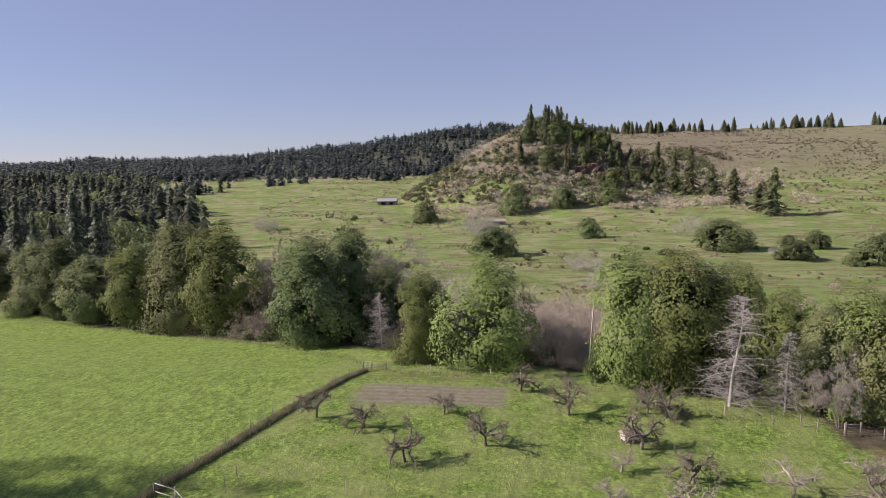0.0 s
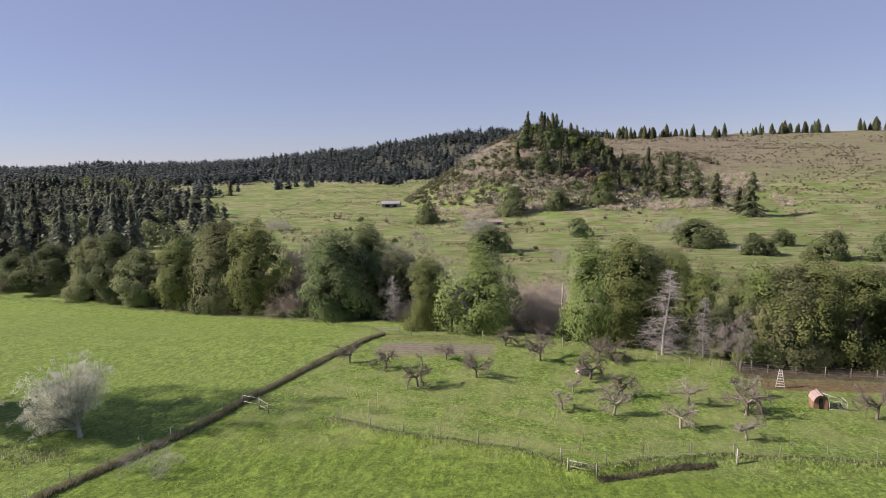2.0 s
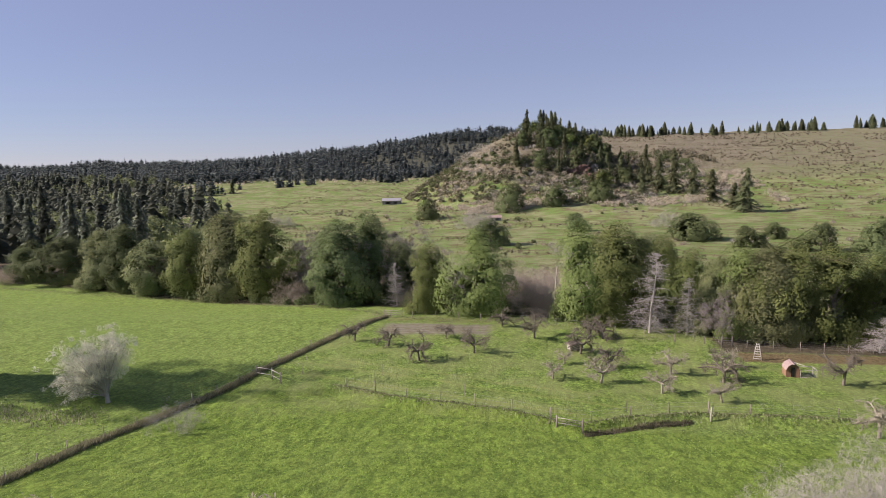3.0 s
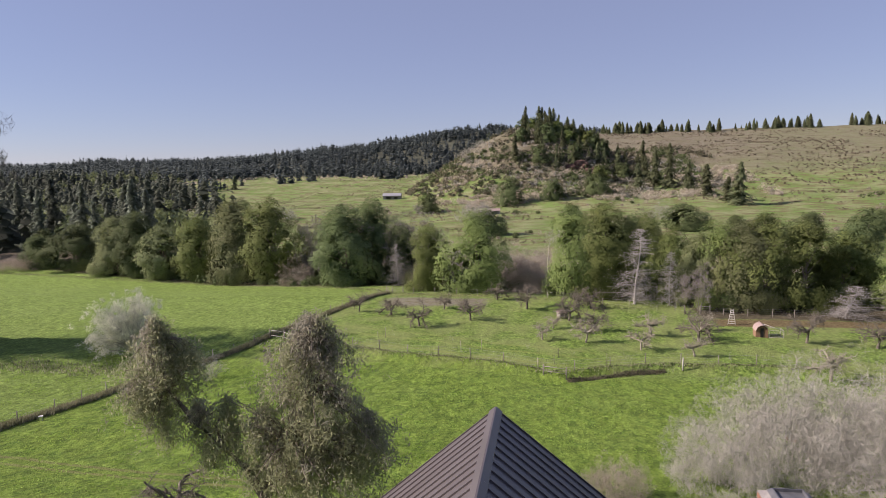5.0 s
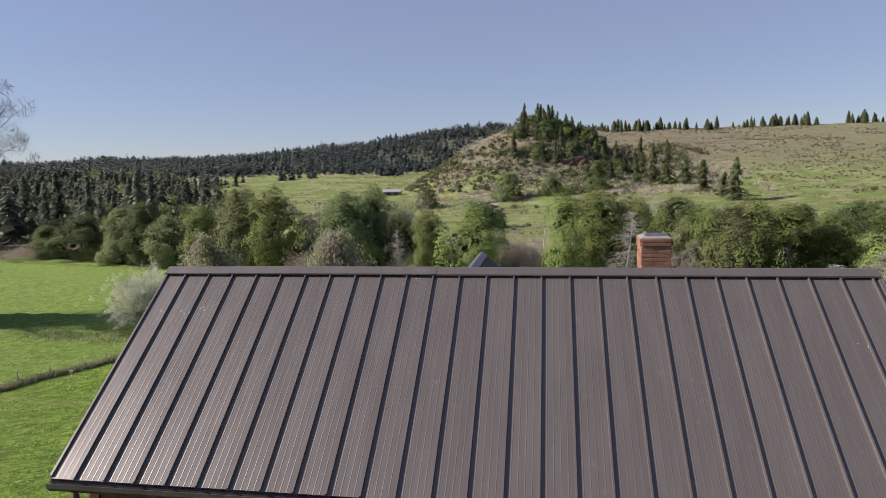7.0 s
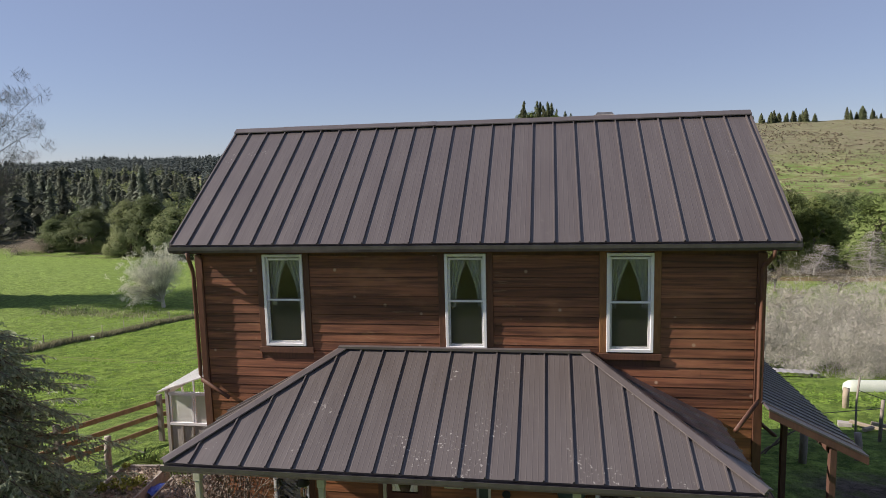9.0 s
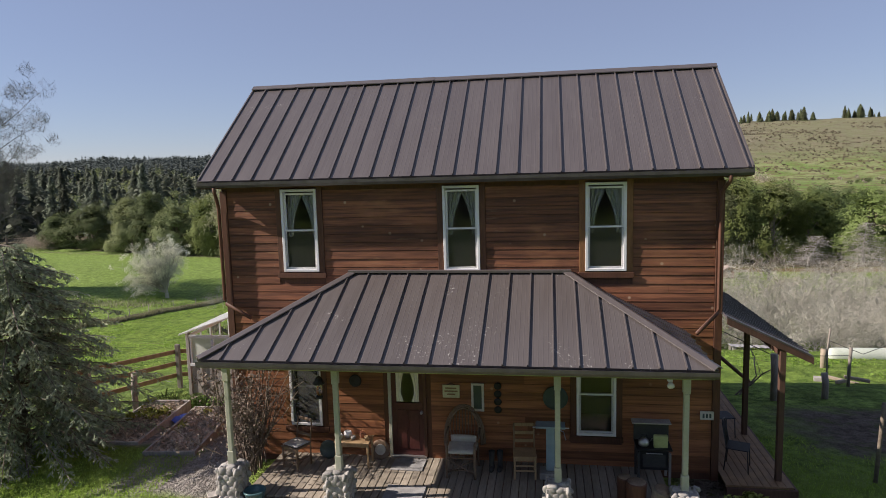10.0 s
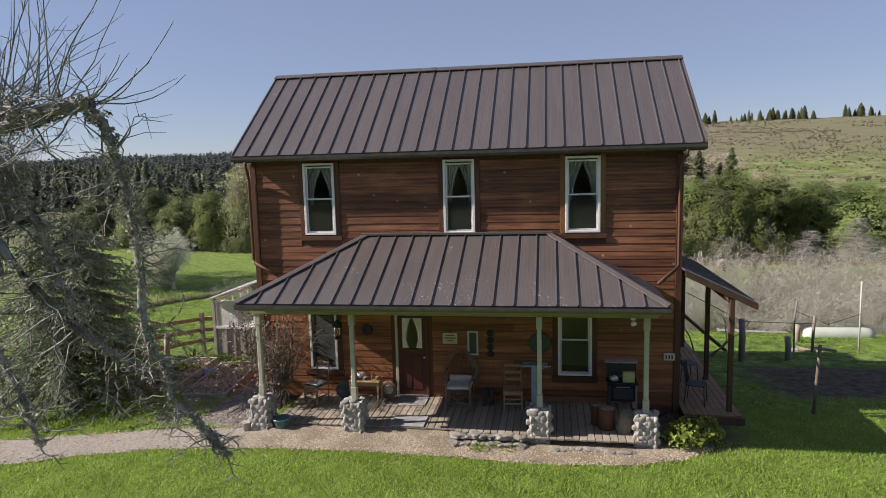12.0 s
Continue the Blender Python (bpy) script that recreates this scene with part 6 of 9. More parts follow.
M_PALEWOOD = surface("pale_timber", (0.24, 0.20, 0.145), (0.37, 0.31, 0.235), 0.3, 0.03, 0.8, 0.2)
M_GREYROOF = surface("pale_metal_roof", (0.30, 0.30, 0.31), (0.42, 0.42, 0.43), 1.5, 0.2, 0.5, 0.1, 0.3)

M_OLDBARK = surface("old_apple_bark", (0.080, 0.069, 0.054), (0.240, 0.213, 0.167), 0.35, 0.05, 0.95, 0.6)
APPLE = [pattern(plant("apple_tree", "old gnarled leafless apple tree with lichen", "tree", apple_tree(101 + i, 3.5, 5.4, M_OLDBARK))) for i in range(4)]
YOUNG = [pattern(plant("apple_tree", "upright leafless apple tree with lichen", "tree", apple_tree(121 + i, 4.4, 4.2, M_LICHEN, 5))) for i in range(3)]
rng = random.Random(9)
for x, y, k, s in ((-25.7, 99.6, 0, 0.85), (-19.7, 97.3, 1, 0.9), (-13.7, 90.0, 2, 1.05), (-11.9, 101.9, 3, 0.75), (-6.6, 94.4, 3, 1.0), (-3.8, 110.4, 1, 0.95), (1.6, 103.7, 0, 1.15),
                   (10.0, 104.6, 2, 0.95), (11.9, 103.9, 1, 1.05), (8.2, 95.6, 2, 1.1), (11.5, 88.9, 1, 0.95), (24.4, 84.6, 2, 1.15), (37.4, 84.3, 0, 1.1), (45, 83, 3, 1.0)):
    stand(APPLE[k], x, y, s * rng.uniform(0.95, 1.05), s, rng.uniform(0, 6.28), 0.02)["group"] = "apple orchard"
for x, y, k, s in ((5.8, 90.5, 0, 0.62), (4.3, 83.9, 1, 0.72), (10.0, 82.5, 2, 0.92), (16.6, 80.2, 1, 0.85), (18.8, 87.3, 0, 0.95), (22.4, 77.5, 2, 0.75), (26.0, 90.5, 1, 0.8), (34.3, 69.3, 1, 1.1)):
    stand(YOUNG[k], x, y, s, s, rng.uniform(0, 6.28), 0.02)["group"] = "apple orchard"
SAPLING = [pattern(plant("sapling", "small leafless staked sapling in rough grass", "sapling", bare_tree(131, 1.3, 0.9, M_BRUSH_GREY, 2, 2, 6, 0.014)))]
for x, y in ((-7.8, 82.3), (2.6, 79.1), (8.3, 76.5), (14.5, 74.9), (18.7, 71.5), (26.0, 76.1), (29.7, 75.3), (-2.5, 81.4), (-29.4, 85.8), (36, 78), (-16, 84)):
    stand(SAPLING[0], x, y, rng.uniform(0.7, 1.2), None, rng.uniform(0, 6.28), 0.02)["group"] = "young fruit trees"


def stake(name, x, y, tall, r, material, label, group=""):
    z = land(x, y)
    ob = pipe(name, [(0, 0, -0.3), (rng.uniform(-0.02, 0.02), rng.uniform(-0.02, 0.02), tall * 0.6), (rng.uniform(-0.05, 0.05), rng.uniform(-0.05, 0.05), tall)], r, material, None, 7)
    ob.location = (x, y, z)
    return tagged(ob, label, "post", group)


for x, y, h in ((-27.5, 82.5, 1.6), (-28, 85.5, 1.5), (-17.5, 80.7, 1.5), (-17.1, 83.1, 1.5), (-5.7, 76.7, 1.5), (-3.3, 78.6, 1.3), (5.8, 72.3, 1.2), (6.3, 74.9, 1.2), (11.8, 73.0, 1.3)):
    stake("stake", x, y, h, 0.035, M_POSTWOOD, "thin wooden stake standing in the orchard grass", "orchard stakes")


def wire_fence(name, label, line, gap, tall, wires, r=0.05):
    """Posts along a line with strands of wire between them."""
    ob = new(name)
    tops = []
    for (x0, y0), (x1, y1) in zip(line, line[1:]):
        L = math.hypot(x1 - x0, y1 - y0)
        many = max(1, round(L / gap))
        for i in range(many):
            u = i / many
            tops.append((x0 + (x1 - x0) * u, y0 + (y1 - y0) * u))
    tops.append(line[-1])
    foot = []
    for i, (x, y) in enumerate(tops):
        z = land(x, y)
        h = tall * rng.uniform(0.88, 1.1)
        p = pipe("post", [(x, y, z - 0.3), (x + rng.uniform(-0.03, 0.03), y, z + h)], r * rng.uniform(0.8, 1.2), M_POSTWOOD, ob, 7)
        foot.append((x, y, z, h))
    runs = []
    for w in range(wires):
        k = 0.25 + 0.68 * w / max(1, wires - 1)
        runs.append([((x, y, z + h * k), 0.006) for x, y, z, h in foot])
    part("wire", tube_mesh("wire", runs, M_WIRE, 3), None, ob)
    return tagged(ob, label, "fence")


OLD = [(-39.6, 37), (-39.5, 41), (-39.4, 44.5), (-39.3, 48.6), (-38.8, 54.9), (-38, 63.5), (-34.9, 74.2), (-33.4, 82.7), (-31.7, 90.7), (-29.6, 102.5), (-25.2, 117.5)]
wire_fence("field_fence", "old wire fence with weathered posts in long grass", OLD, 4.2, 1.25, 3)
BANK = [(x, bank_line(x) + 0.3) for x in np.arange(-20, 36.1, 4.0)]
wire_fence("orchard_fence", "low wire fence with wooden posts along the bank", BANK, 4.2, 1.15, 3, 0.045)
stake("fence_post", 20.0, 71.9, 1.5, 0.08, M_PALEPOST, "pale thick gatepost in the bank fence")
wire_fence("back_fence", "wire fence with wooden posts before the creek trees", [(24.7, 102.4), (25.9, 101.4), (28.0, 100.5), (38, 99.2), (47, 98.8), (57, 97.5), (66, 96)], 3.2, 1.2, 4, 0.05)
wire_fence("creek_fence", "sagging wire fence at the edge of the trees", [(-24.6, 118), (-12, 117.3), (0, 114.5), (10, 109.5), (22, 102.5)], 4.5, 1.2, 3)


def tussocks(name, label, points, wide, tall, per, seed, material, blade=0.05):
    """Long grass along a line, in one mesh."""
    rs = np.random.RandomState(seed)
    n = len(points) * per
    c = np.repeat(np.asarray(points, float), per, 0)
    c[:, 0] += rs.normal(0, wide, n)
    c[:, 1] += rs.normal(0, wide, n)
    c[:, 2] = [land(x, y) - 0.05 for x, y in c[:, :2]]
    h = tall * rs.uniform(0.35, 1.1, n) ** 0.7
    a = rs.uniform(0, 6.28, n)
    w = blade * (1 + rs.rand(n))
    d = np.stack([np.cos(a), np.sin(a), np.zeros(n)], 1)
    lean = np.stack([rs.normal(0, 0.3, n) * h, rs.normal(0, 0.3, n) * h, h], 1)
    v = np.stack([c - d * w[:, None], c + d * w[:, None], c + lean], 1).reshape(-1, 3)
    f = np.arange(3 * n).reshape(n, 3)
    return tagged(part(name, soup(name, v, f, material), None), label, "grass", kind="stuff")


def along(line, gap):
    out = []
    for (x0, y0), (x1, y1) in zip(line, line[1:]):
        m = max(1, int(math.hypot(x1 - x0, y1 - y0) / gap))
        out += [(x0 + (x1 - x0) * i / m, y0 + (y1 - y0) * i / m, 0) for i in range(m)]
    return out


tussocks("fence_grass", "long rank grass grown along the fence", along(OLD, 0.25), 0.24, 0.62, 90, 3, M_RANK, 0.035)
# dark tufts added where the ditch under the bank lies in shade
tussocks("ditch_grass", "dark tufts in place of the ditch's shade under the bank", along([(7.4, 67.4), (9.9, 68.3), (12.7, 69.7), (15.4, 70.7), (18.2, 71.7)], 0.25), 0.16, 0.34, 70, 8, M_SCRUB, 0.03)
tussocks("bank_grass", "rough dry grass along the bank", along([(x, bank_line(x) + 0.2) for x in np.arange(-21, 36.1, 1.5)], 0.35), 0.5, 0.24, 26, 4, M_BANKGRASS)
tussocks("brush_grass", "patch of dead weeds in the field", along([(-60, 66), (-47, 64.5), (-44, 65.5)], 0.4), 1.5, 0.45, 30, 5, M_BANKGRASS)
tussocks("edge_grass", "dry weeds before the creek trees", along([(-160, 170), (-113, 160), (-70, 150), (-30, 126), (-24, 118.5)], 1.0), 1.0, 0.30, 30, 6, M_BANKGRASS)
tussocks("edge_grass", "dry weeds before the creek trees", along([(-24, 118.5), (0, 113.5), (22, 102.5)], 0.8), 0.9, 0.24, 30, 7, M_BANKGRASS)


def farm_gate(x, y, turn, wide, label, rails, material, tall=1.2):
    """A gate of level rails between two posts."""
    ob = new("farm_gate")
    for px in (0, wide):
        pipe("post", [(px, 0, -0.3), (px, 0, tall + 0.2)], 0.075, M_POSTWOOD, ob, 8)
    for i in range(rails):
        z = tall - i * (tall - 0.3) / max(1, rails - 1) * 0.8
        pipe("rail", [(0.1, 0, z), (wide - 0.1, 0, z - 0.04)], 0.035, material, ob, 6)
    for px in (0.1, wide - 0.1):
        pipe("upright", [(px, 0, 0.28), (px, 0, tall)], 0.022, M_POSTWOOD, ob, 6)
    ob.matrix_world = Matrix.Translation((x, y, land(x, y))) @ Matrix.Rotation(turn, 4, "Z")
    return tagged(ob, label, "gate")


farm_gate(-33.0, 81.0, -0.30, 2.5, "pale two-railed gate between weathered posts", 2, M_PALEPOST)
farm_gate(-30.6, 80.2, -0.70, 2.3, "pale two-railed gate beside the first one", 2, M_PALEPOST)
farm_gate(4.6, 68.3, -0.30, 2.6, "weathered wooden gate at the orchard corner", 2, M_GREYWOOD, 0.95)
farm_gate(-25.8, 118.3, 0.1, 3.2, "grey farm gate at the field corner", 3, M_GREYWOOD)
farm_gate(28.1, 100.5, 0.1, 1.4, "weathered gate in the back fence", 3, M_GREYWOOD)


def coop():
    """Arched chicken house with a wire run."""
    ob = new("chicken_coop")
    prof = [(-0.85, 0.0), (-0.85, 0.95), (-0.62, 1.45), (-0.25, 1.72), (0, 1.78), (0.25, 1.72), (0.62, 1.45), (0.85, 0.95), (0.85, 0.0)]
    for y in (-0.9, 0.9):
        bm = bmesh.new()
        a = [bm.verts.new((x, y, z)) for x, z in prof]
        b = [bm.verts.new((x, y + 0.05, z)) for x, z in prof]
        bm.faces.new(a), bm.faces.new(b[::-1])
        for i in range(len(prof)):
            bm.faces.new((a[i], b[i], b[(i + 1) % len(prof)], a[(i + 1) % len(prof)]))
        bmesh.ops.recalc_face_normals(bm, faces=bm.faces)
        part("end_wall", bm, M_REDWOOD, ob)
    for sx in (-1, 1):
        for i in range(6):
            block("side_board", sx * 0.82 - 0.02, sx * 0.82 + 0.02, -0.88, 0.9, 0.02 + i * 0.155, 0.165 + i * 0.155, M_REDWOOD, ob)
    bm = bmesh.new()
    rows = [[bm.verts.new((x * 1.09, y, z + 0.04)) for x, z in prof[1:-1]] for y in (-1.12, 1.12)]
    low = [[bm.verts.new((x * 1.06, y, z + 0.0)) for x, z in prof[1:-1]] for y in (-1.12, 1.12)]
    for i in range(len(prof) - 3):
        bm.faces.new((rows[0][i], rows[0][i + 1], rows[1][i + 1], rows[1][i]))
        bm.faces.new((low[0][i + 1], low[0][i], low[1][i], low[1][i + 1]))
        bm.faces.new((rows[0][i], low[0][i], low[0][i + 1], rows[0][i + 1]))
        bm.faces.new((rows[1][i + 1], low[1][i + 1], low[1][i], rows[1][i]))
    bmesh.ops.recalc_face_normals(bm, faces=bm.faces)
    part("roof", bm, M_PINKROOF, ob, "faded red arched roof")
    # no opening here: a black panel stands for the dark inside
    block("door", -0.22, 0.22, -0.95, -0.91, 0.1, 1.35, M_BLACK, ob, 0.004, "black panel for the shade inside the doorway")
    block("ridge_pole", -0.05, 0.05, -1.5, 1.2, 1.80, 1.92, M_PINKROOF, ob)
    for q in ((1.0, -0.9), (3.0, -0.9), (1.0, 0.9), (3.0, 0.9)):
        pipe("run_post", [(q[0], q[1], 0), (q[0], q[1], 1.05)], 0.035, M_PALEPOST, ob, 6)
    for a, b in (((1.0, -0.9, 1.05), (3.0, -0.9, 1.05)), ((1.0, 0.9, 1.05), (3.0, 0.9, 1.05)), ((3.0, -0.9, 1.05), (3.0, 0.9, 1.05)), ((0.4, 0, 1.75), (3.1, -0.2, 0.95)), ((1.0, -0.9, 0.05), (3.0, -0.9, 0.05)), ((3.0, -0.9, 0.05), (3.0, 0.9, 0.05))):
        pipe("run_rail", [a, b], 0.04, M_PALEPOST, ob, 6)
    runs = [[((1.0 + 0.125 * i, -0.9, 0.05), 0.005), ((1.0 + 0.125 * i, -0.9, 1.05), 0.005)] for i in range(17)] + [[((1.0, -0.9, 0.15 + 0.125 * i), 0.005), ((3.0, -0.9, 0.15 + 0.125 * i), 0.005)] for i in range(8)]
    part("wire_mesh", tube_mesh("wire_mesh", runs, M_PALEPOST, 3), None, ob)
    ob.matrix_world = Matrix.Translation((32.9, 87.8, land(32.9, 87.8))) @ Matrix.Rotation(radians(-4), 4, "Z") @ Matrix.Diagonal((0.88, 0.88, 0.95, 1))
    return tagged(ob, "small red-brown arched chicken coop with wire run", "chicken coop")


coop()


def tripod_ladder(x, y, tall):
    ob = new("orchard_ladder")
    for side in (-1, 1):
        pipe("rail", [(side * 0.52, 0, 0), (side * 0.13, 0.35, tall)], 0.045, M_PALEPOST, ob, 6)
    pipe("prop", [(0, 0.95, 0), (0, 0.36, tall - 0.1)], 0.03, M_POSTWOOD, ob, 6)
    for i in range(7):
        u = (i + 0.6) / 7.2
        w = 0.52 - 0.39 * u
        block("rung", -w, w, 0.35 * u - 0.05, 0.35 * u + 0.05, tall * u - 0.045, tall * u + 0.045, M_PALEPOST, ob, 0.008)
    ob.matrix_world = Matrix.Translation((x, y, land(x, y) - 0.03)) @ Matrix.Rotation(-0.25, 4, "Z")
    return tagged(ob, "white tapered orchard ladder standing in grass", "ladder")


tripod_ladder(31.0, 94.3, 2.25)


def hive_hut():
    """The low red-roofed box under an apple tree."""
    ob = new("garden_box")
    part("body", box(bmesh.new(), -0.7, 0.7, -0.45, 0.45, 0.25, 0.95, 0.01), M_PALEPOST, ob)
    for sx in (-0.6, 0.6):
        for sy in (-0.38, 0.38):
            block("leg", sx - 0.05, sx + 0.05, sy - 0.05, sy + 0.05, 0, 0.26, M_POSTWOOD, ob)
    bm = bmesh.new()
    v = [bm.verts.new(p) for p in ((-0.85, -0.6, 0.93), (0.85, -0.6, 0.93), (0.85, 0, 1.35), (-0.85, 0, 1.35), (-0.85, 0.6, 0.93), (0.85, 0.6, 0.93))]
    for q in ((0, 1, 2, 3), (3, 2, 5, 4), (0, 3, 4), (1, 5, 2), (0, 4, 5, 1)):
        bm.faces.new([v[i] for i in q])
    bmesh.ops.recalc_face_normals(bm, faces=bm.faces)
    part("roof", bm, M_PINKROOF, ob)
    ob.matrix_world = Matrix.Translation((7.2, 97.4, land(7.2, 97.4))) @ Matrix.Rotation(0.5, 4, "Z")
    return tagged(ob, "pale wooden box with small red gabled roof", "garden box")


hive_hut()


def barn(x, y, wide, deep, tall, roof, wall, roofing, label, turn):
    ob = new("barn")
    part("wall", solid_wall(-wide / 2, wide / 2, -1.5, tall, -deep / 2, -deep / 2 + 0.2, [(-wide * 0.32, -wide * 0.05, 0, tall * 0.72), (wide * 0.12, wide * 0.34, 0, tall * 0.72)]), wall, ob)
    part("wall", box(bmesh.new(), -wide / 2, wide / 2, deep / 2 - 0.2, deep / 2, -1.5, tall), wall, ob)
    for sx in (-1, 1):
        bm = bmesh.new()
        pr = [(-deep / 2 + 0.21, -1.5), (deep / 2 - 0.21, -1.5), (deep / 2 - 0.21, tall), (0, tall + roof * 0.93), (-deep / 2 + 0.21, tall)]
        a = [bm.verts.new((sx * (wide / 2 - 0.2), p, q)) for p, q in pr]
        b = [bm.verts.new((sx * wide / 2, p, q)) for p, q in pr]
        bm.faces.new(a), bm.faces.new(b[::-1])
        for i in range(5):
            bm.faces.new((a[i], b[i], b[(i + 1) % 5], a[(i + 1) % 5]))
        bmesh.ops.recalc_face_normals(bm, faces=bm.faces)
        part("end_wall", bm, wall, ob)
    for s in (-1, 1):
        bm = bmesh.new()
        c = [(-wide / 2 - 0.4, s * (deep / 2 + 0.4), tall - 0.2), (wide / 2 + 0.4, s * (deep / 2 + 0.4), tall - 0.2), (wide / 2 + 0.4, 0, tall + roof), (-wide / 2 - 0.4, 0, tall + roof)]
        t = [bm.verts.new(p) for p in c]
        l = [bm.verts.new((p[0], p[1], p[2] - 0.15)) for p in c]
        bm.faces.new(t), bm.faces.new(l[::-1])
        for i in range(4):
            bm.faces.new((t[i], l[i], l[(i + 1) % 4], t[(i + 1) % 4]))
        bmesh.ops.recalc_face_normals(bm, faces=bm.faces)
        part("roof", bm, roofing, ob)
    ob.matrix_world = Matrix.Translation((x, y, land(x, y))) @ Matrix.Rotation(turn, 4, "Z")
    return tagged(ob, label, "barn")


barn(-110, 470, 13, 7, 2.8, 1.6, M_GREYWOOD, M_GREYROOF, "weathered grey barn with pale metal roof", 0.12)
barn(-25, 352, 7, 4, 1.8, 0.9, M_GREYWOOD, M_PINKROOF, "small old shed with faded red roof", 0.1)

# leaning service pole by the creek
pole = new("utility_pole")
pipe("pole", [(0, 0, -0.5), (0.25, 0, 5), (0.55, 0, 9.6)], 0.12, M_POSTWOOD, pole, 8, "", 0.08)
pole.location = (4.7, 119.5, land(4.7, 119.5))
tagged(pole, "leaning weathered service pole beside the creek trees", "utility pole")

# the white-flowered tree in the field and the tall bare tree at its edge
M_BLOSSOM = leafage("whitish_twigs", (0.50, 0.49, 0.40), (0.72, 0.71, 0.585), 0.45, 0.15)
def white_tree():
    """Short trunk with a fan of upright branches and a drooping skirt to one side, all in fine pale twigs."""
    rng, cs, rr, runs = random.Random(141), [], [], []
    runs.append([(Vector((0, 0, -0.3)), 0.32), (Vector((-0.05, 0, 0.8)), 0.24), (Vector((-0.2, 0, 1.8)), 0.2)])
    for i in range(64):
        th = radians(7 - 74 * rng.random() ** 1.25)
        low = max(0.0, -th / radians(66))
        L = 6.5 * (1 - 0.12 * low) * rng.uniform(0.75, 1.06)
        d = Vector((math.sin(th), rng.gauss(0, 0.33), math.cos(th) + 0.25 * low)).normalized()
        run = limb(rng, (-0.2 * low, 0, rng.uniform(0.6, 1.8)), d, L, 0.075, 6, 0.10, -0.17 * low, 0.2)
        runs.append(run)
        subs = []
        fork(rng, subs, run, 1, 8, 0.26, 0.55, 0.15, 0.02 - 0.1 * low, 0.5, 0.3)
        runs += subs
        for k in range(5):
            u = rng.uniform(2.2, 6)
            j = min(5, int(u))
            c = run[j][0].lerp(run[j + 1][0], u - j)
            if c.z > 0.5:
                cs.append(tuple(c)), rr.append(rng.uniform(0.4, 0.8))
        for q in subs:
            if q[-1][0].z > 0.4:
                cs.append(tuple(q[-1][0])), rr.append(rng.uniform(0.25, 0.55))
    v, f = leaves(np.random.RandomState(14), cs, rr, 26, 0.30, 1.0, -0.7, 0.05)
    v[:, 2] = np.maximum(v[:, 2], 0.1)
    return plant("white_plum_tree", "whitish leafless plum tree standing in the field", "tree", tube_mesh("trunk", runs, M_BRUSH_GREY, 5), soup("twig_crown", v, f, M_BLOSSOM), "", "", "twig_crown")


pale_tree = white_tree()
pale_tree.matrix_world = Matrix.Translation((-46.2, 70.2, land(-46.2, 70.2)))
small = plant("grey_bush", "dense grey leafless bush in grass", "bush", *bush_mesh(143, 4, 5, M_BRUSH_GREY, 24, 5, 20), crown_name="twig_crown")
small.matrix_world = Matrix.Translation((-33.5, 63, land(-33.5, 63)))
def cottonwood():
    """Tall forked trunk, rising limbs and a fine haze of twigs."""
    rng, runs, cs, rr = random.Random(151), [], [], []
    for lean in (-0.12, 0.1, 0.02):
        run = limb(rng, (lean * 3, 0, -0.4), (lean, lean * 0.5, 1), 30 * rng.uniform(0.85, 1.05), 0.36, 8, 0.05, 0.03, 0.12)
        runs.append(run)
        subs = []
        fork(rng, subs, run, 2, 11, 0.3, 0.62, 0.15, 0.08, 0.45, 0.3)
        runs += subs
        for sub in subs[::2]:
            cs.append(tuple(sub[-1][0])), rr.append(rng.uniform(0.8, 1.8))
    v, f = leaves(np.random.RandomState(152), cs, rr, 70, 0.8, 1.0, -0.8, 0.028)
    return plant("cottonwood", "very tall leafless cottonwood at the field edge", "tree", tube_mesh("trunk", runs, M_DARK_TWIG, 5), soup("twig_crown", v, f, M_DARK_TWIG), "", "", "twig_crown")


cotton = cottonwood()
cotton.matrix_world = Matrix.Translation((-76, 71, land(-76, 71) - 0.3)) @ Matrix.Diagonal((0.9, 0.9, 1.05, 1))
for x, y, k, turn in ((-82, 67.5, 0.85, 1.7), (-83, 71, 0.9, 3.4), (-77, 73.5, 0.7, 5.0)):
    tagged(stand(cotton, x, y, k * 1.1, k, turn, 0.3), group="cottonwoods")
for x, y, s in ((-84, 68.5, 0.8), (-86, 73, 0.95), (-92, 70, 0.9)):
    stand(FIR[1], x, y, s * 1.3, s, x)["group"] = "firs at the field edge"

# grey thicket below the house
for x, y, tall, wide, k in ((15.6, 38, 4.5, 6, 0), (19, 42, 7, 9, 1), (23.5, 43, 8.3, 11, 0), (28.5, 44, 8, 11, 1), (33.5, 47, 8, 12, 0), (39, 45, 8, 12, 1), (26, 36, 5, 8, 1), (32, 38, 6, 9, 0), (45, 52, 9, 13, 0)):
    first = GREYBUSH[k]
    stand(first, x, y, wide / 7.4, tall / 4.4, x, 0.1)["group"] = "grey thicket"
stand(THICKET[0], 9.2, 35.5, 0.38, 0.36, 1.0, 0.05)["group"] = "grey thicket"
orn = stand(APPLE[1], -13.6, 26.8, 0.8, 0.75, 2.0, 0.02)


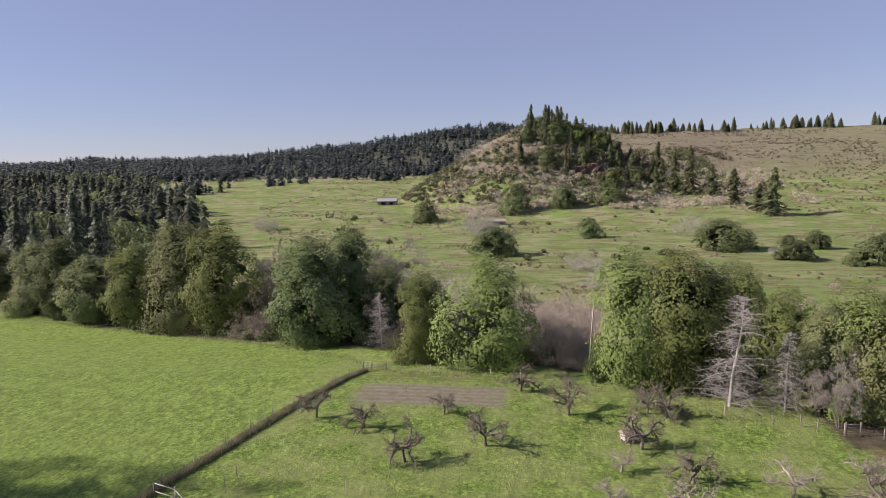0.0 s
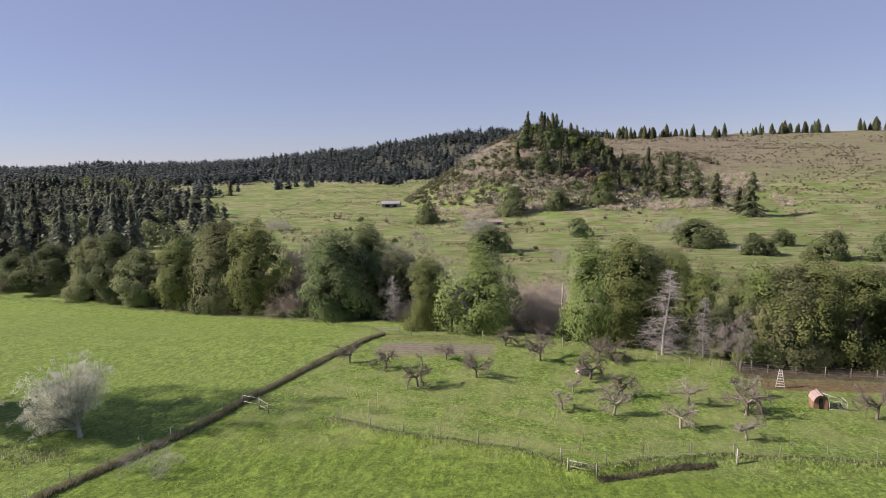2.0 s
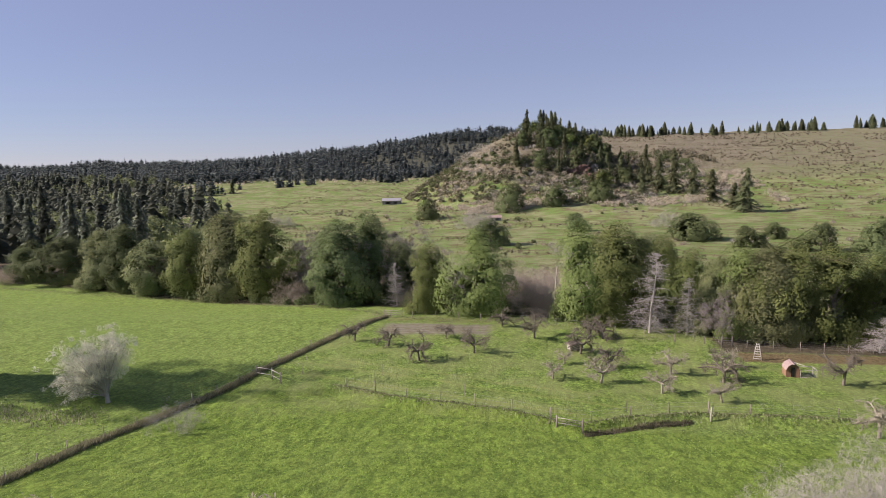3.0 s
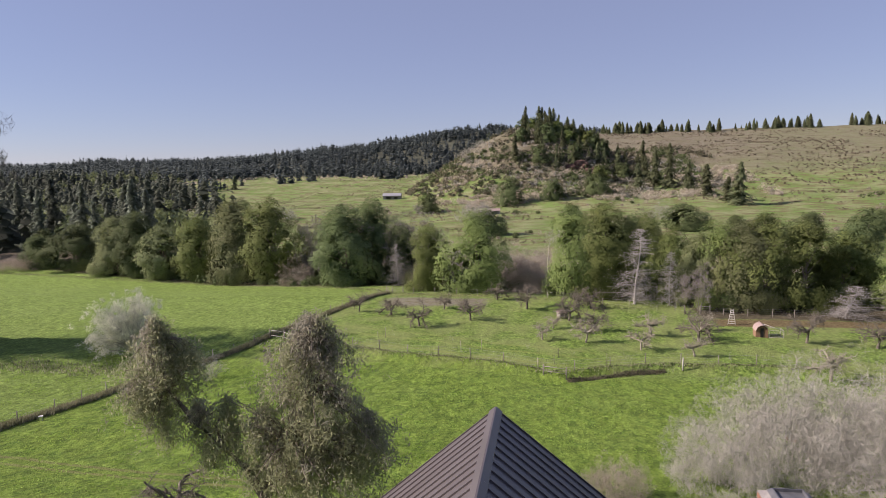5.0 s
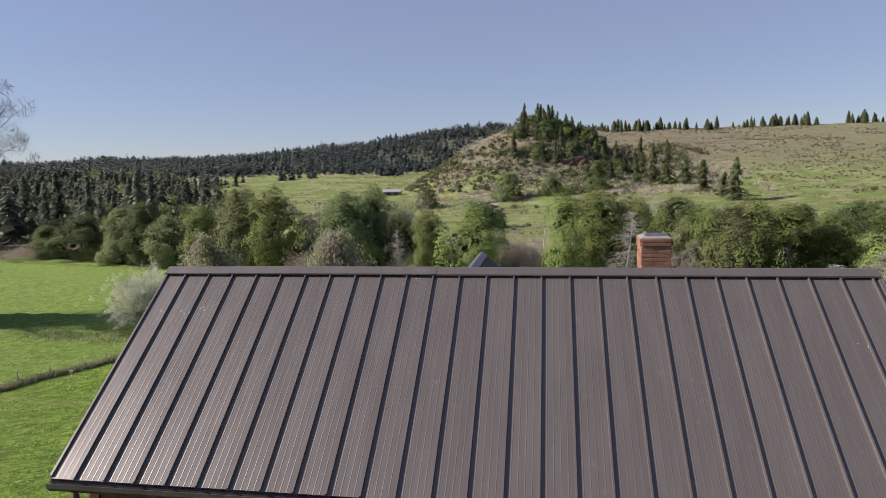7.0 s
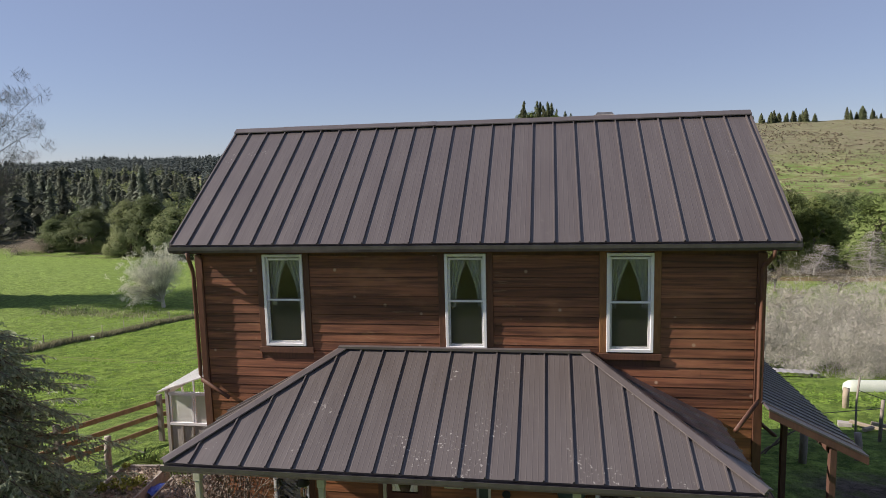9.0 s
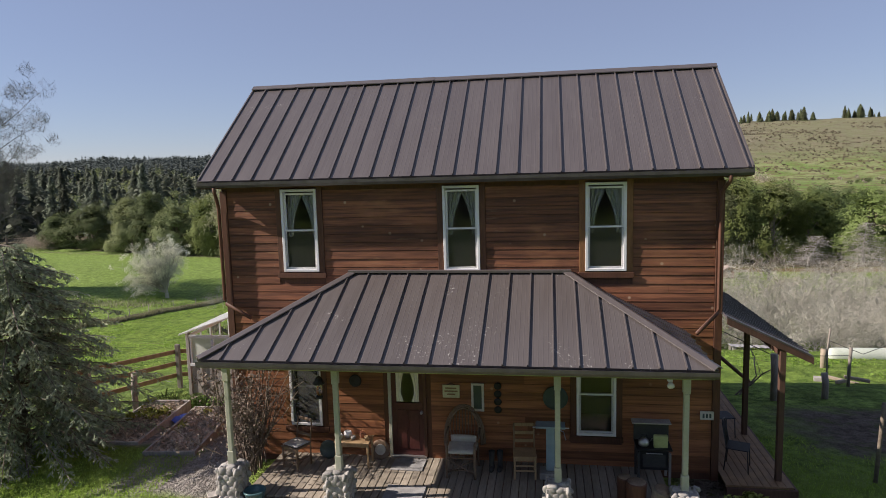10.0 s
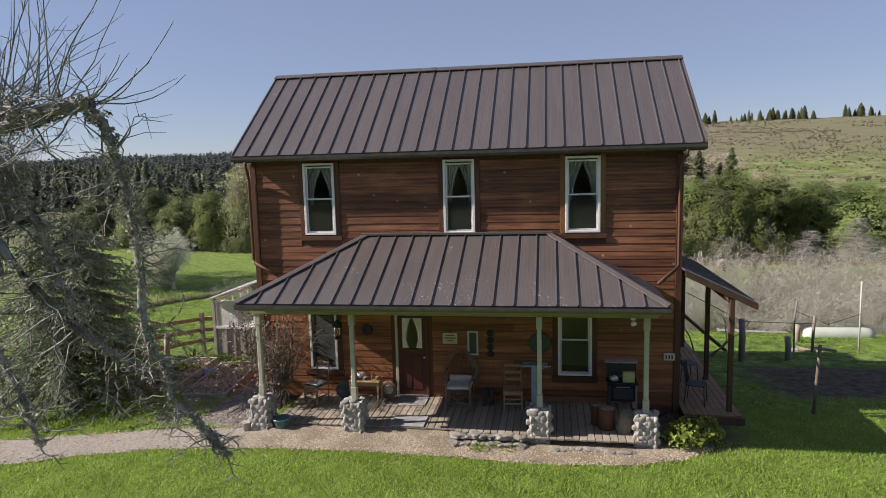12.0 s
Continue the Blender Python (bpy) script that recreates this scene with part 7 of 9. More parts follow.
def field_grass(seed, count, x0, x1, y0, y1, tall, wide):
    """Tufts all over the near field, in one mesh."""
    rs = np.random.RandomState(seed)
    x, y = rs.uniform(x0, x1, count), rs.uniform(y0, y1, count)
    keep = np.array([noise.noise((a * 0.35, b * 0.35, 3)) + rs.normal(0, 0.22) > 0.02 and (b > 16 or a < -3 or a > 19) and not (9 < a < 40 and 24 < b < 34) for a, b in zip(x, y)])
    x, y = x[keep], y[keep]
    z = np.array([land(a, b) for a, b in zip(x, y)])
    n = len(x) * 3
    c = np.repeat(np.stack([x, y, z - 0.02], 1), 3, 0)
    c[:, :2] += rs.normal(0, wide * 0.5, (n, 2))
    a = rs.uniform(0, 6.28, n)
    d = np.stack([np.cos(a), np.sin(a), np.zeros(n)], 1) * (wide * rs.uniform(0.4, 1.0, n))[:, None]
    h = tall * rs.uniform(0.3, 1.0, n)
    lean = np.stack([rs.normal(0, 0.9, n) * h, rs.normal(0, 0.9, n) * h, h], 1)
    v = np.stack([c - d, c + d, c + lean + d * 0.5, c + lean * 1.1 - d * 0.4], 1).reshape(-1, 3)
    return soup("field_grass", v, np.arange(4 * n).reshape(n, 4), M_FIELDGRASS)


M_FIELDGRASS = leafage("field_grass", (0.150, 0.235, 0.036), (0.285, 0.385, 0.085), 0.55, 0.12, 3)
tagged(part("field_grass", field_grass(3, 60000, -60, 42, 12, 72, 0.085, 0.085), None), "tufts of lush green grass in the field", "grass", kind="stuff")


def gum_tree():
    """Weeping evergreen: a broad crown, a lesser one on a leaning limb, hanging strands of narrow leaves."""
    rng, rs = random.Random(17), np.random.RandomState(17)
    strands = []

    def crown(cx, cy, z0, z1, wide, many, belly=0.35, reach=1.0):
        for i in range(many):
            u = rng.random() ** 0.8
            prof = math.sin(math.pi * min(1.0, (0.12 + 0.88 * u) ** (math.log(0.5) / math.log(0.12 + 0.88 * belly)))) ** 0.55
            a = rng.uniform(0, 6.28)
            lump = (1 + 0.26 * math.sin(3 * a + 7 * u) + 0.18 * math.sin(5 * a - 11 * u)) * (1 + max(-0.4, rng.gauss(0, 0.16)))
            r = wide * prof * lump * rng.uniform(0.12, 1.0) ** 0.5
            strands.append((cx + r * math.cos(a), cy + r * math.sin(a) * 0.85, z0 + (z1 - z0) * u, rng.uniform(0.35, 0.95) * reach, u))

    crown(2.1, 0.3, 4.8, 10.55, 1.85, 900, 0.42)
    crown(2.45, 0.3, 9.2, 10.75, 0.45, 40, 0.4, 0.7)
    crown(2.0, 0.2, 3.9, 6.9, 2.45, 420, 0.5, 1.2)
    crown(4.0, 0.2, 4.9, 7.4, 1.15, 190, 0.5)
    crown(-3.5, -0.2, 7.3, 10.6, 0.95, 300, 0.35)
    crown(-2.5, 0.1, 8.2, 9.8, 0.55, 70, 0.5)
    crown(-4.3, -0.2, 7.2, 8.7, 0.6, 80, 0.5)
    crown(-3.3, -0.2, 6.2, 7.6, 0.6, 50, 0.5)
    crown(-2.1, 0, 6.3, 7.7, 0.55, 60, 0.5)
    crown(-1.0, 0, 5.4, 7.9, 0.55, 90, 0.3)
    crown(0.3, 0, 5.2, 7.5, 0.75, 120, 0.4)
    crown(-1.9, 0, 5.3, 6.2, 0.4, 26, 0.5)
    per = 34
    s0 = np.array([q[:3] for q in strands])
    L = np.array([q[3] for q in strands])
    top = np.array([q[4] > 0.78 + 0.3 * math.sin(q[0] * 3.1 + q[2] * 2.3) for q in strands])
    n = len(strands) * per
    t = rs.rand(len(strands), per)
    bend = rs.normal(0, 0.5, (len(strands), 1, 2))
    p = np.zeros((len(strands), per, 3))
    p[..., :2] = s0[:, None, :2] + bend * (t ** 1.5)[..., None] * L[:, None, None] + rs.normal(0, 0.12, (len(strands), per, 2))
    p[..., 2] = s0[:, None, 2] + 0.12 - (t * 1.5 - 0.5 * (s0[:, None, 2] > 8.5) * (1 - t)) * L[:, None] * 0.62 + rs.normal(0, 0.05, t.shape)
    p = p.reshape(-1, 3)
    way = rs.normal(0, 0.75, (n, 3)) + np.array((0, 0, -0.8))
    way /= np.linalg.norm(way, axis=1)[:, None]
    nrm = rs.normal(0, 1, (n, 3)) + np.array((-0.3, -0.3, 0.2))
    b = np.cross(way, nrm)
    b /= np.linalg.norm(b, axis=1)[:, None] + 1e-9
    h = (0.085 * rs.uniform(0.6, 1.3, n))[:, None]
    v = np.stack([p - way * h, p + b * h * 0.22, p + way * h, p - b * h * 0.22], 1).reshape(-1, 3)
    mesh = soup("crown", v, np.arange(4 * n).reshape(n, 4), M_GUM_GREEN)
    mesh.materials.append(M_GUM)
    mesh.polygons.foreach_set("material_index", np.repeat(top.astype(np.int32), per))
    runs = [[((0, 0, -0.6), 0.36), ((0.02, 0, 1.4), 0.29), ((0.05, 0, 3.0), 0.26), ((0.3, 0.1, 4.6), 0.22), ((1.2, 0.1, 6.2), 0.16), ((2.0, 0.2, 8.2), 0.09), ((2.3, 0.2, 10), 0.03)],
            [((0.15, 0, 4.2), 0.17), ((-0.4, 0, 5.2), 0.15), ((-1.3, 0, 6.0), 0.125), ((-2.2, -0.1, 6.9), 0.10), ((-3.2, -0.2, 8.2), 0.06), ((-3.4, -0.2, 10.0), 0.02)],
            [((0.3, 0.1, 4.6), 0.12), ((1.6, 0.1, 5.4), 0.09), ((3.2, 0.2, 5.8), 0.06), ((4.4, 0.2, 6.4), 0.02)],
            [((-1.3, 0, 6.0), 0.06), ((-1.5, 0, 6.8), 0.045), ((-1.2, 0.1, 7.4), 0.02)]]
    for q in strands[::7]:
        trunk = runs[1] if q[0] < -1.0 else runs[0]
        k = min(range(2, len(trunk)), key=lambda i: (Vector(trunk[i][0]) - Vector(q[:3])).length)
        a, c = Vector(trunk[k][0]), Vector(q[:3])
        runs.append([(a, 0.035), (a.lerp(c, 0.6) + Vector((0, 0, 0.25)), 0.02), (c, 0.008)])
    ob = plant("gum_tree", "weeping evergreen gum tree with a leaning limb", "tree", tube_mesh("trunk", runs, M_BARK, 8), mesh)
    ob.matrix_world = Matrix.Translation((-5.1, 18.9, land(-5.1, 18.9)))
    return ob


gum_tree()

# white pail left by the fence
PAIL = (-38.1, 45.6)
pail = new("pail")
part("body", lathe(((0.0, 0.0), (0.13, 0.0), (0.17, 0.40), (0.18, 0.40), (0.18, 0.42), (0.155, 0.42), (0.12, 0.03), (0.0, 0.03)), 18), M_WHITE, pail)
pipe("handle", [(-0.17, 0, 0.40), (-0.12, 0, 0.52), (0.12, 0, 0.52), (0.17, 0, 0.40)], 0.008, M_GALV, pail, 6)
pail.location = (PAIL[0], PAIL[1], land(*PAIL))
tagged(pail, "white plastic pail standing in grass by the fence", "pail")
# ---- the yard ----
M_GRAVEL = None


def gravel_material():
    n = Nodes("tan_gravel")
    peb = n.voronoi(0.028)
    tone = n.voronoi(0.028, "F1", "Color")
    sep = n.add("ShaderNodeSeparateColor")
    n.put(sep.inputs[0], tone)
    c = n.mix(sep.outputs[0], (0.215, 0.180, 0.130), (0.44, 0.385, 0.29))
    c = n.mix(n.math("MULTIPLY", n.ramp(sep.outputs[1], 0.7, 0.9), 0.6), c, (0.24, 0.215, 0.19))
    c = n.mix(n.math("MULTIPLY", n.ramp(n.noise(0.6, 4), 0.45, 0.62), 0.6), c, (0.185, 0.150, 0.105))
    X, Y, Z = n.xyz()
    c = n.mix(n.math("MULTIPLY", n.ramp(n.math("ADD", X, n.noise(0.9, 3)), 2.4, 0.6), 0.72), c, n.mix(sep.outputs[2], (0.25, 0.235, 0.215), (0.42, 0.40, 0.37)))
    n.bump(n.ramp(peb, 0.0, 0.6, 1.0, 0.0), 0.9, 0.02)
    return n.finish(c, 0.9, 0, 0.2)


M_GRAVEL = gravel_material()
M_BLADE = leafage("lawn_blades", (0.185, 0.290, 0.042), (0.335, 0.455, 0.092), 0.5, 0.16, 0.6)
M_LITTER = surface("dead_leaves", (0.235, 0.195, 0.15), (0.47, 0.41, 0.33), 0.2, 0.03, 0.95, 0, island=0.35)
M_GREENERY = leafage("garden_greens", (0.065, 0.120, 0.026), (0.175, 0.240, 0.058), 0.25)
M_TERRA_LEAF = leafage("red_leaves", (0.30, 0.095, 0.045), (0.46, 0.175, 0.085), 0.3)
M_LIME = leafage("lime_leaves", (0.16, 0.22, 0.046), (0.34, 0.38, 0.098), 0.25)
M_LICHENTUFT = leafage("lichen_tufts", (0.25, 0.26, 0.20), (0.46, 0.465, 0.38), 0.2)
M_FRUITBARK = surface("mottled_fruit_bark", (0.105, 0.098, 0.088), (0.40, 0.395, 0.355), 0.09, 0.015, 0.95, 1.0)
M_TANK = surface("white_tank_paint", (0.40, 0.45, 0.37), (0.52, 0.56, 0.48), 0.6, 0.05, 0.45, 0.05)


def lower_edge(x):
    return interp(x, ((-8, -5.1), (-3.26, -4.0), (-1.9, -3.42), (-0.4, -2.95), (1.9, -2.72), (3.7, -2.66), (5.3, -2.74), (6.9, -2.86), (8.5, -2.76), (9.5, -2.45), (10.3, -1.85)))


def upper_edge(x):
    return interp(x, ((-8, -3.9), (-4.27, -2.95), (-2.6, -2.48), (-0.95, -2.0), (0.9, -1.75), (1.2, -1.70), (10.3, -1.68)))


def gravel():
    bm = bmesh.new()
    rows = []
    for x in np.arange(-8, 10.31, 0.15):
        a, b = lower_edge(x) + 0.07 * noise.noise((x * 2.1, 0, 0)), upper_edge(x) + 0.06 * noise.noise((x * 2.3, 5, 0))
        row = []
        for i in range(9):
            y = a + (b - a) * i / 8
            lift = (-0.02 if i == 0 else 0.03 + 0.012 * noise.noise((x * 3, y * 3, 2))) + 0.11 * step(i, 3, 7) * step(x, 0.9, 1.5) * (1 - step(x, 5.0, 5.6)) - 0.03 * (i == 8)
            row.append(bm.verts.new((x, y, land(x, y) + lift)))
        rows.append(row)
    for r, s in zip(rows, rows[1:]):
        for i in range(8):
            f = bm.faces.new((r[i], s[i], s[i + 1], r[i + 1]))
            f.smooth = True
    return tagged(part("gravel_path", bm, M_GRAVEL), "tan gravel path curving past the porch", "path", kind="structure")


gravel()

# loose pebbles
rs = np.random.RandomState(12)
vs, fs = [], []
cube = np.array([(-1, -1, 0), (1, -1, 0), (1, 1, 0), (-1, 1, 0), (-0.6, -0.6, 1), (0.6, -0.6, 1), (0.6, 0.6, 1), (-0.6, 0.6, 1)], float)
quads = np.array([(4, 5, 6, 7), (0, 1, 5, 4), (1, 2, 6, 5), (2, 3, 7, 6), (3, 0, 4, 7)])
k = 0
while k < 6500:
    x = rs.uniform(-6, 10.2)
    y = rs.uniform(lower_edge(x) - 0.06, upper_edge(x) + 0.05)
    a, s = rs.uniform(0, 6.28), rs.uniform(0.007, 0.019)
    r = np.array([(math.cos(a), -math.sin(a), 0), (math.sin(a), math.cos(a), 0), (0, 0, 1)])
    vs.append(cube @ r.T * (s, s * 0.75, s * 0.9) + (x, y, land(x, y) + 0.024))
    fs.append(quads + 8 * k)
    k += 1
n = Nodes("loose_pebbles")
M_PEBBLE = n.finish(n.vary(n.mix(n.add("ShaderNodeNewGeometry").outputs["Random Per Island"], (0.21, 0.175, 0.115), (0.45, 0.39, 0.28)), 0.1, True), 0.85, 0, 0.3)
tagged(part("pebbles", soup("pebbles", np.concatenate(vs), np.concatenate(fs), M_PEBBLE), None), "loose tan pebbles strewn over the path", "pebbles", kind="stuff")


def lawn():
    """Blades of mown grass before and beside the house."""
    rs = np.random.RandomState(2)
    pts = []
    while len(pts) < 90000:
        x, y = rs.uniform(-8, 16), rs.uniform(-5.4, 3)
        if y > lower_edge(x) - 0.03 and x < 10.3 and not (x < 0.2 and y > upper_edge(x) + 0.05 and (x < -4.2 or y < -1.75 or (x < -0.6 and y < 0.3))):
            continue
        if 10 < x < 11.3 and y > -1.5:
            continue
        if 12.5 < x < 17.4 and 1.7 < y < 5.3:
            continue
        if y > 0.3 and x < 8:
            continue
        if rs.rand() > (1.0 if y < 0 else 0.5):
            continue
        pts.append((x, y, land(x, y) - 0.01))
    c = np.array(pts)
    n = len(c)
    h = rs.uniform(0.03, 0.085, n)
    a = rs.uniform(0, 6.28, n)
    w = 0.006 + 0.006 * rs.rand(n)
    d = np.stack([np.cos(a), np.sin(a), np.zeros(n)], 1)
    lean = np.stack([rs.normal(0, 0.45, n) * h, rs.normal(0, 0.45, n) * h, h], 1)
    v = np.stack([c - d * w[:, None], c + d * w[:, None], c + lean], 1).reshape(-1, 3)
    return tagged(part("lawn_grass", soup("lawn_grass", v, np.arange(3 * n).reshape(n, 3), M_BLADE), None), "short bright green mown lawn grass", "grass", kind="stuff")


lawn()

# greenhouse against the side wall
n = Nodes("fluted_sheet")
n.bsdf.inputs["Transmission Weight"].default_value = 0.75
M_SHEET = n.finish((0.72, 0.74, 0.72), 0.5, 0, 0.4)
green = new("greenhouse")
GY, GX = 4.0, -3.1
for i in range(11):
    x = GX + 0.08 + i * 0.295
    block("wall_board", x, x + 0.285, GY + (0.012 if i % 2 else 0.0), GY + 0.03 + (0.012 if i % 2 else 0.0), -0.55, 0.80, M_GREYWOOD, green, 0.004)
    if i:
        block("batten", x - 0.03, x + 0.025, GY - 0.022, GY - 0.001, -0.55, 0.80, M_GREYWOOD, green, 0.003)
for x in (GX, -1.72, -0.3):
    block("corner_post", x - 0.04, x + 0.05, GY - 0.03, GY + 0.08, -0.55, 1.74 + (x - GX) * 0.3, M_GREYWOOD, green, 0.004)
block("window_rail", GX + 0.05, 0.28, GY - 0.03, GY + 0.05, 0.80, 0.88, M_WHITE, green)
block("window_rail", GX + 0.05, 0.28, GY - 0.03, GY + 0.05, 1.60, 1.68, M_WHITE, green)
for x in (-3.03, -2.42, -2.36, -1.79, -1.65, -1.05, -0.95, -0.37):
    block("window_stile", x, x + 0.045, GY - 0.02, GY + 0.03, 0.88, 1.60, M_WHITE, green)
for a, b in ((-2.98, -2.42), (-2.31, -1.79), (-1.60, -1.05), (-0.90, -0.37)):
    p = block("pane", a, b, GY, GY + 0.004, 0.88, 1.60, M_SHEET, green, 0)
    p.visible_shadow = False
for i in range(8):
    block("side_board", GX, GX + 0.03, GY + 0.085 + i * 0.29, GY + 0.365 + i * 0.29, -0.7, 0.80, M_GREYWOOD, green)
for i in range(5):
    block("window_stile", GX, GX + 0.04, GY + 0.1 + i * 0.55, GY + 0.15 + i * 0.55, 0.80, 1.66, M_WHITE, green)
block("window_rail", GX, GX + 0.04, GY + 0.085, GY + 2.4, 1.60, 1.70, M_WHITE, green)
bm = bmesh.new()
many = 60
top = [[bm.verts.new((x, GY - 0.18 + 2.75 * i / many, 1.70 + (x + 3.36) * 0.335 + 0.012 * math.sin(i * 1.7))) for i in range(many + 1)] for x in (-3.24, 0.29)]
low = [[bm.verts.new(v.co - Vector((0, 0, 0.012))) for v in row] for row in top]
for i in range(many):
    bm.faces.new((top[0][i], top[1][i], top[1][i + 1], top[0][i + 1]))
    bm.faces.new((low[0][i + 1], low[1][i + 1], low[1][i], low[0][i]))
part("roof_sheet", bm, M_SHEET, green, "translucent corrugated plastic roof")
bm = bmesh.new()
r = [bm.verts.new((x, y, z + (x + 3.36) * 0.335)) for x in (-3.25, 0.29) for y, z in ((GY - 0.195, 1.668), (GY - 0.175, 1.668), (GY - 0.175, 1.695), (GY - 0.195, 1.695))]
for f in ((0, 1, 2, 3), (7, 6, 5, 4), (0, 4, 5, 1), (1, 5, 6, 2), (2, 6, 7, 3), (3, 7, 4, 0)):
    bm.faces.new([r[i] for i in f])
bmesh.ops.recalc_face_normals(bm, faces=bm.faces)
part("barge_board", bm, M_PALEPOST, green)
block("shelf", -2.9, 0.2, GY + 0.5, GY + 1.1, 0.72, 0.76, M_GREYWOOD, green)
tagged(green, "grey board lean-to greenhouse with white-framed panes", "greenhouse")

# three-rail fence
rail = new("rail_fence")
F = ((-2.95, 6.9), (-4.75, 6.1), (-5.25, 2.7), (-5.8, -1.2))
for x, y in F[1:]:
    z = land(x, y)
    block("post", x - 0.065, x + 0.065, y - 0.065, y + 0.065, z - 0.3, z + 1.42, M_POSTWOOD, rail, 0.012)
for (x0, y0), (x1, y1) in zip(F, F[1:]):
    for k in (0.42, 0.80, 1.18):
        z0, z1 = land(x0, y0) + k, land(x1, y1) + k
        a, b = Vector((x0, y0, z0)), Vector((x1, y1, z1))
        s = (b - a).cross(Vector((0, 0, 1))).normalized() * 0.02
        off = s * 4.3
        bm = bmesh.new()
        v = [bm.verts.new(p + q + off + Vector((0, 0, h))) for p in (a, b) for q, h in ((s, -0.065), (s, 0.065), (-s, 0.065), (-s, -0.065))]
        for f in ((0, 1, 2, 3), (7, 6, 5, 4), (0, 4, 5, 1), (1, 5, 6, 2), (2, 6, 7, 3), (3, 7, 4, 0)):
            bm.faces.new([v[i] for i in f])
        bmesh.ops.recalc_face_normals(bm, faces=bm.faces)
        part("rail", bm, M_WOOD, rail)
tagged(rail, "weathered three-rail wooden fence beside the greenhouse", "fence")
stake("fence_post", -3.95, 2.75, 1.15, 0.08, M_POSTWOOD, "old wooden post wound with a dead vine")


def raised_bed(x, y, wide, deep, turn, seed, greens):
    """Planks round a heap of soil and dead leaves."""
    rng, rs = random.Random(seed), np.random.RandomState(seed)
    ob = new("raised_bed")
    w, d = wide / 2, deep / 2
    for q in ((-w, -w + 0.05, -d, d), (w - 0.05, w, -d, d), (-w + 0.052, w - 0.052, -d, -d + 0.05), (-w + 0.052, w - 0.052, d - 0.05, d)):
        block("plank", q[0], q[1], q[2], q[3], -0.35, 0.15, M_GREYWOOD, ob, 0.006)
    bm = bmesh.new()
    grid = [[bm.verts.new((-w + 0.05 + (wide - 0.1) * i / 14, -d + 0.05 + (deep - 0.1) * j / 24, 0.09 + 0.05 * noise.noise((i * 0.5 + seed, j * 0.5, 1)))) for i in range(15)] for j in range(25)]
    for r, s in zip(grid, grid[1:]):
        for i in range(14):
            bm.faces.new((r[i], r[i + 1], s[i + 1], s[i])).smooth = True
    part("soil", bm, M_LITTER, ob)
    cs = [(rng.uniform(-w + 0.1, w - 0.1), rng.uniform(-d + 0.1, d - 0.1), 0.11) for _ in range(300)]
    v, f = leaves(rs, cs, [0.08] * len(cs), 9, 0.035, 1.0)
    tagged(part("dead_leaves", soup("dead_leaves", v, f, M_LITTER), None, ob), kind="stuff")
    cs = [(rng.uniform(-w + 0.1, w - 0.1), rng.uniform(0, d - 0.1), 0.18) for _ in range(greens)]
    if cs:
        v, f = leaves(rs, cs, [0.12] * len(cs), 26, 0.05, 0.8)
        tagged(part("greens", soup("greens", v, f, M_LIME), None, ob), kind="stuff")
    ob.matrix_world = Matrix.Translation((x, y, land(x, y) + 0.06)) @ Matrix.Rotation(turn, 4, "Z")
    return tagged(ob, "wooden raised bed filled with dead leaves", "raised bed", "raised beds")


raised_bed(-3.05, 1.75, 1.15, 2.7, 0.10, 3, 16)
raised_bed(-1.42, 1.28, 1.15, 2.7, 0.12, 4, 2)
bm = bmesh.new()
bmesh.ops.create_icosphere(bm, subdivisions=3, radius=0.24)
for v in bm.verts:
    v.co = Vector((v.co.x * 1.3, v.co.y, v.co.z * 0.45)) * (1 + 0.4 * noise.noise(v.co * 7))
tarp = part("blue_tarp", bm, surface("blue_plastic", (0.05, 0.09, 0.40), (0.10, 0.16, 0.58), 0.1, 0.02, 0.4, 0.3))
tarp.location = (-2.25, 2.25, land(-2.25, 2.25) + 0.10)
tagged(tarp, "crumpled bright blue plastic lying between the beds", "plastic sheet")


def strap_plant(x, y, n_, tall, material, label, seed):
    """A clump of long arching leaves."""
    rs = np.random.RandomState(seed)
    vs, fs = [], []
    for i in range(n_):
        a, r0 = rs.uniform(0, 6.28), rs.uniform(0, 0.55)
        o = np.array((r0 * math.cos(a + 1), r0 * math.sin(a + 1) * 0.6, 0))
        d, s = np.array((math.cos(a), math.sin(a), 0)), np.array((-math.sin(a), math.cos(a), 0))
        L, w = tall * rs.uniform(0.7, 1.15), 0.018
        b = len(vs)
        for k in range(5):
            u = k / 4
            p = o + d * L * 0.75 * u ** 1.3 + np.array((0, 0, L * (u - 0.62 * u * u)))
            ww = w * (1 - u ** 2 * 0.9)
            vs += [p - s * ww, p + s * ww]
        for k in range(4):
            fs.append((b + 2 * k, b + 2 * k + 1, b + 2 * k + 3, b + 2 * k + 2))
    ob = new("strap_plant")
    tagged(part("leaves", soup("leaves", vs, fs, material), None, ob), kind="stuff")
    ob.location = (x, y, land(x, y))
    return tagged(ob, label, "plant")


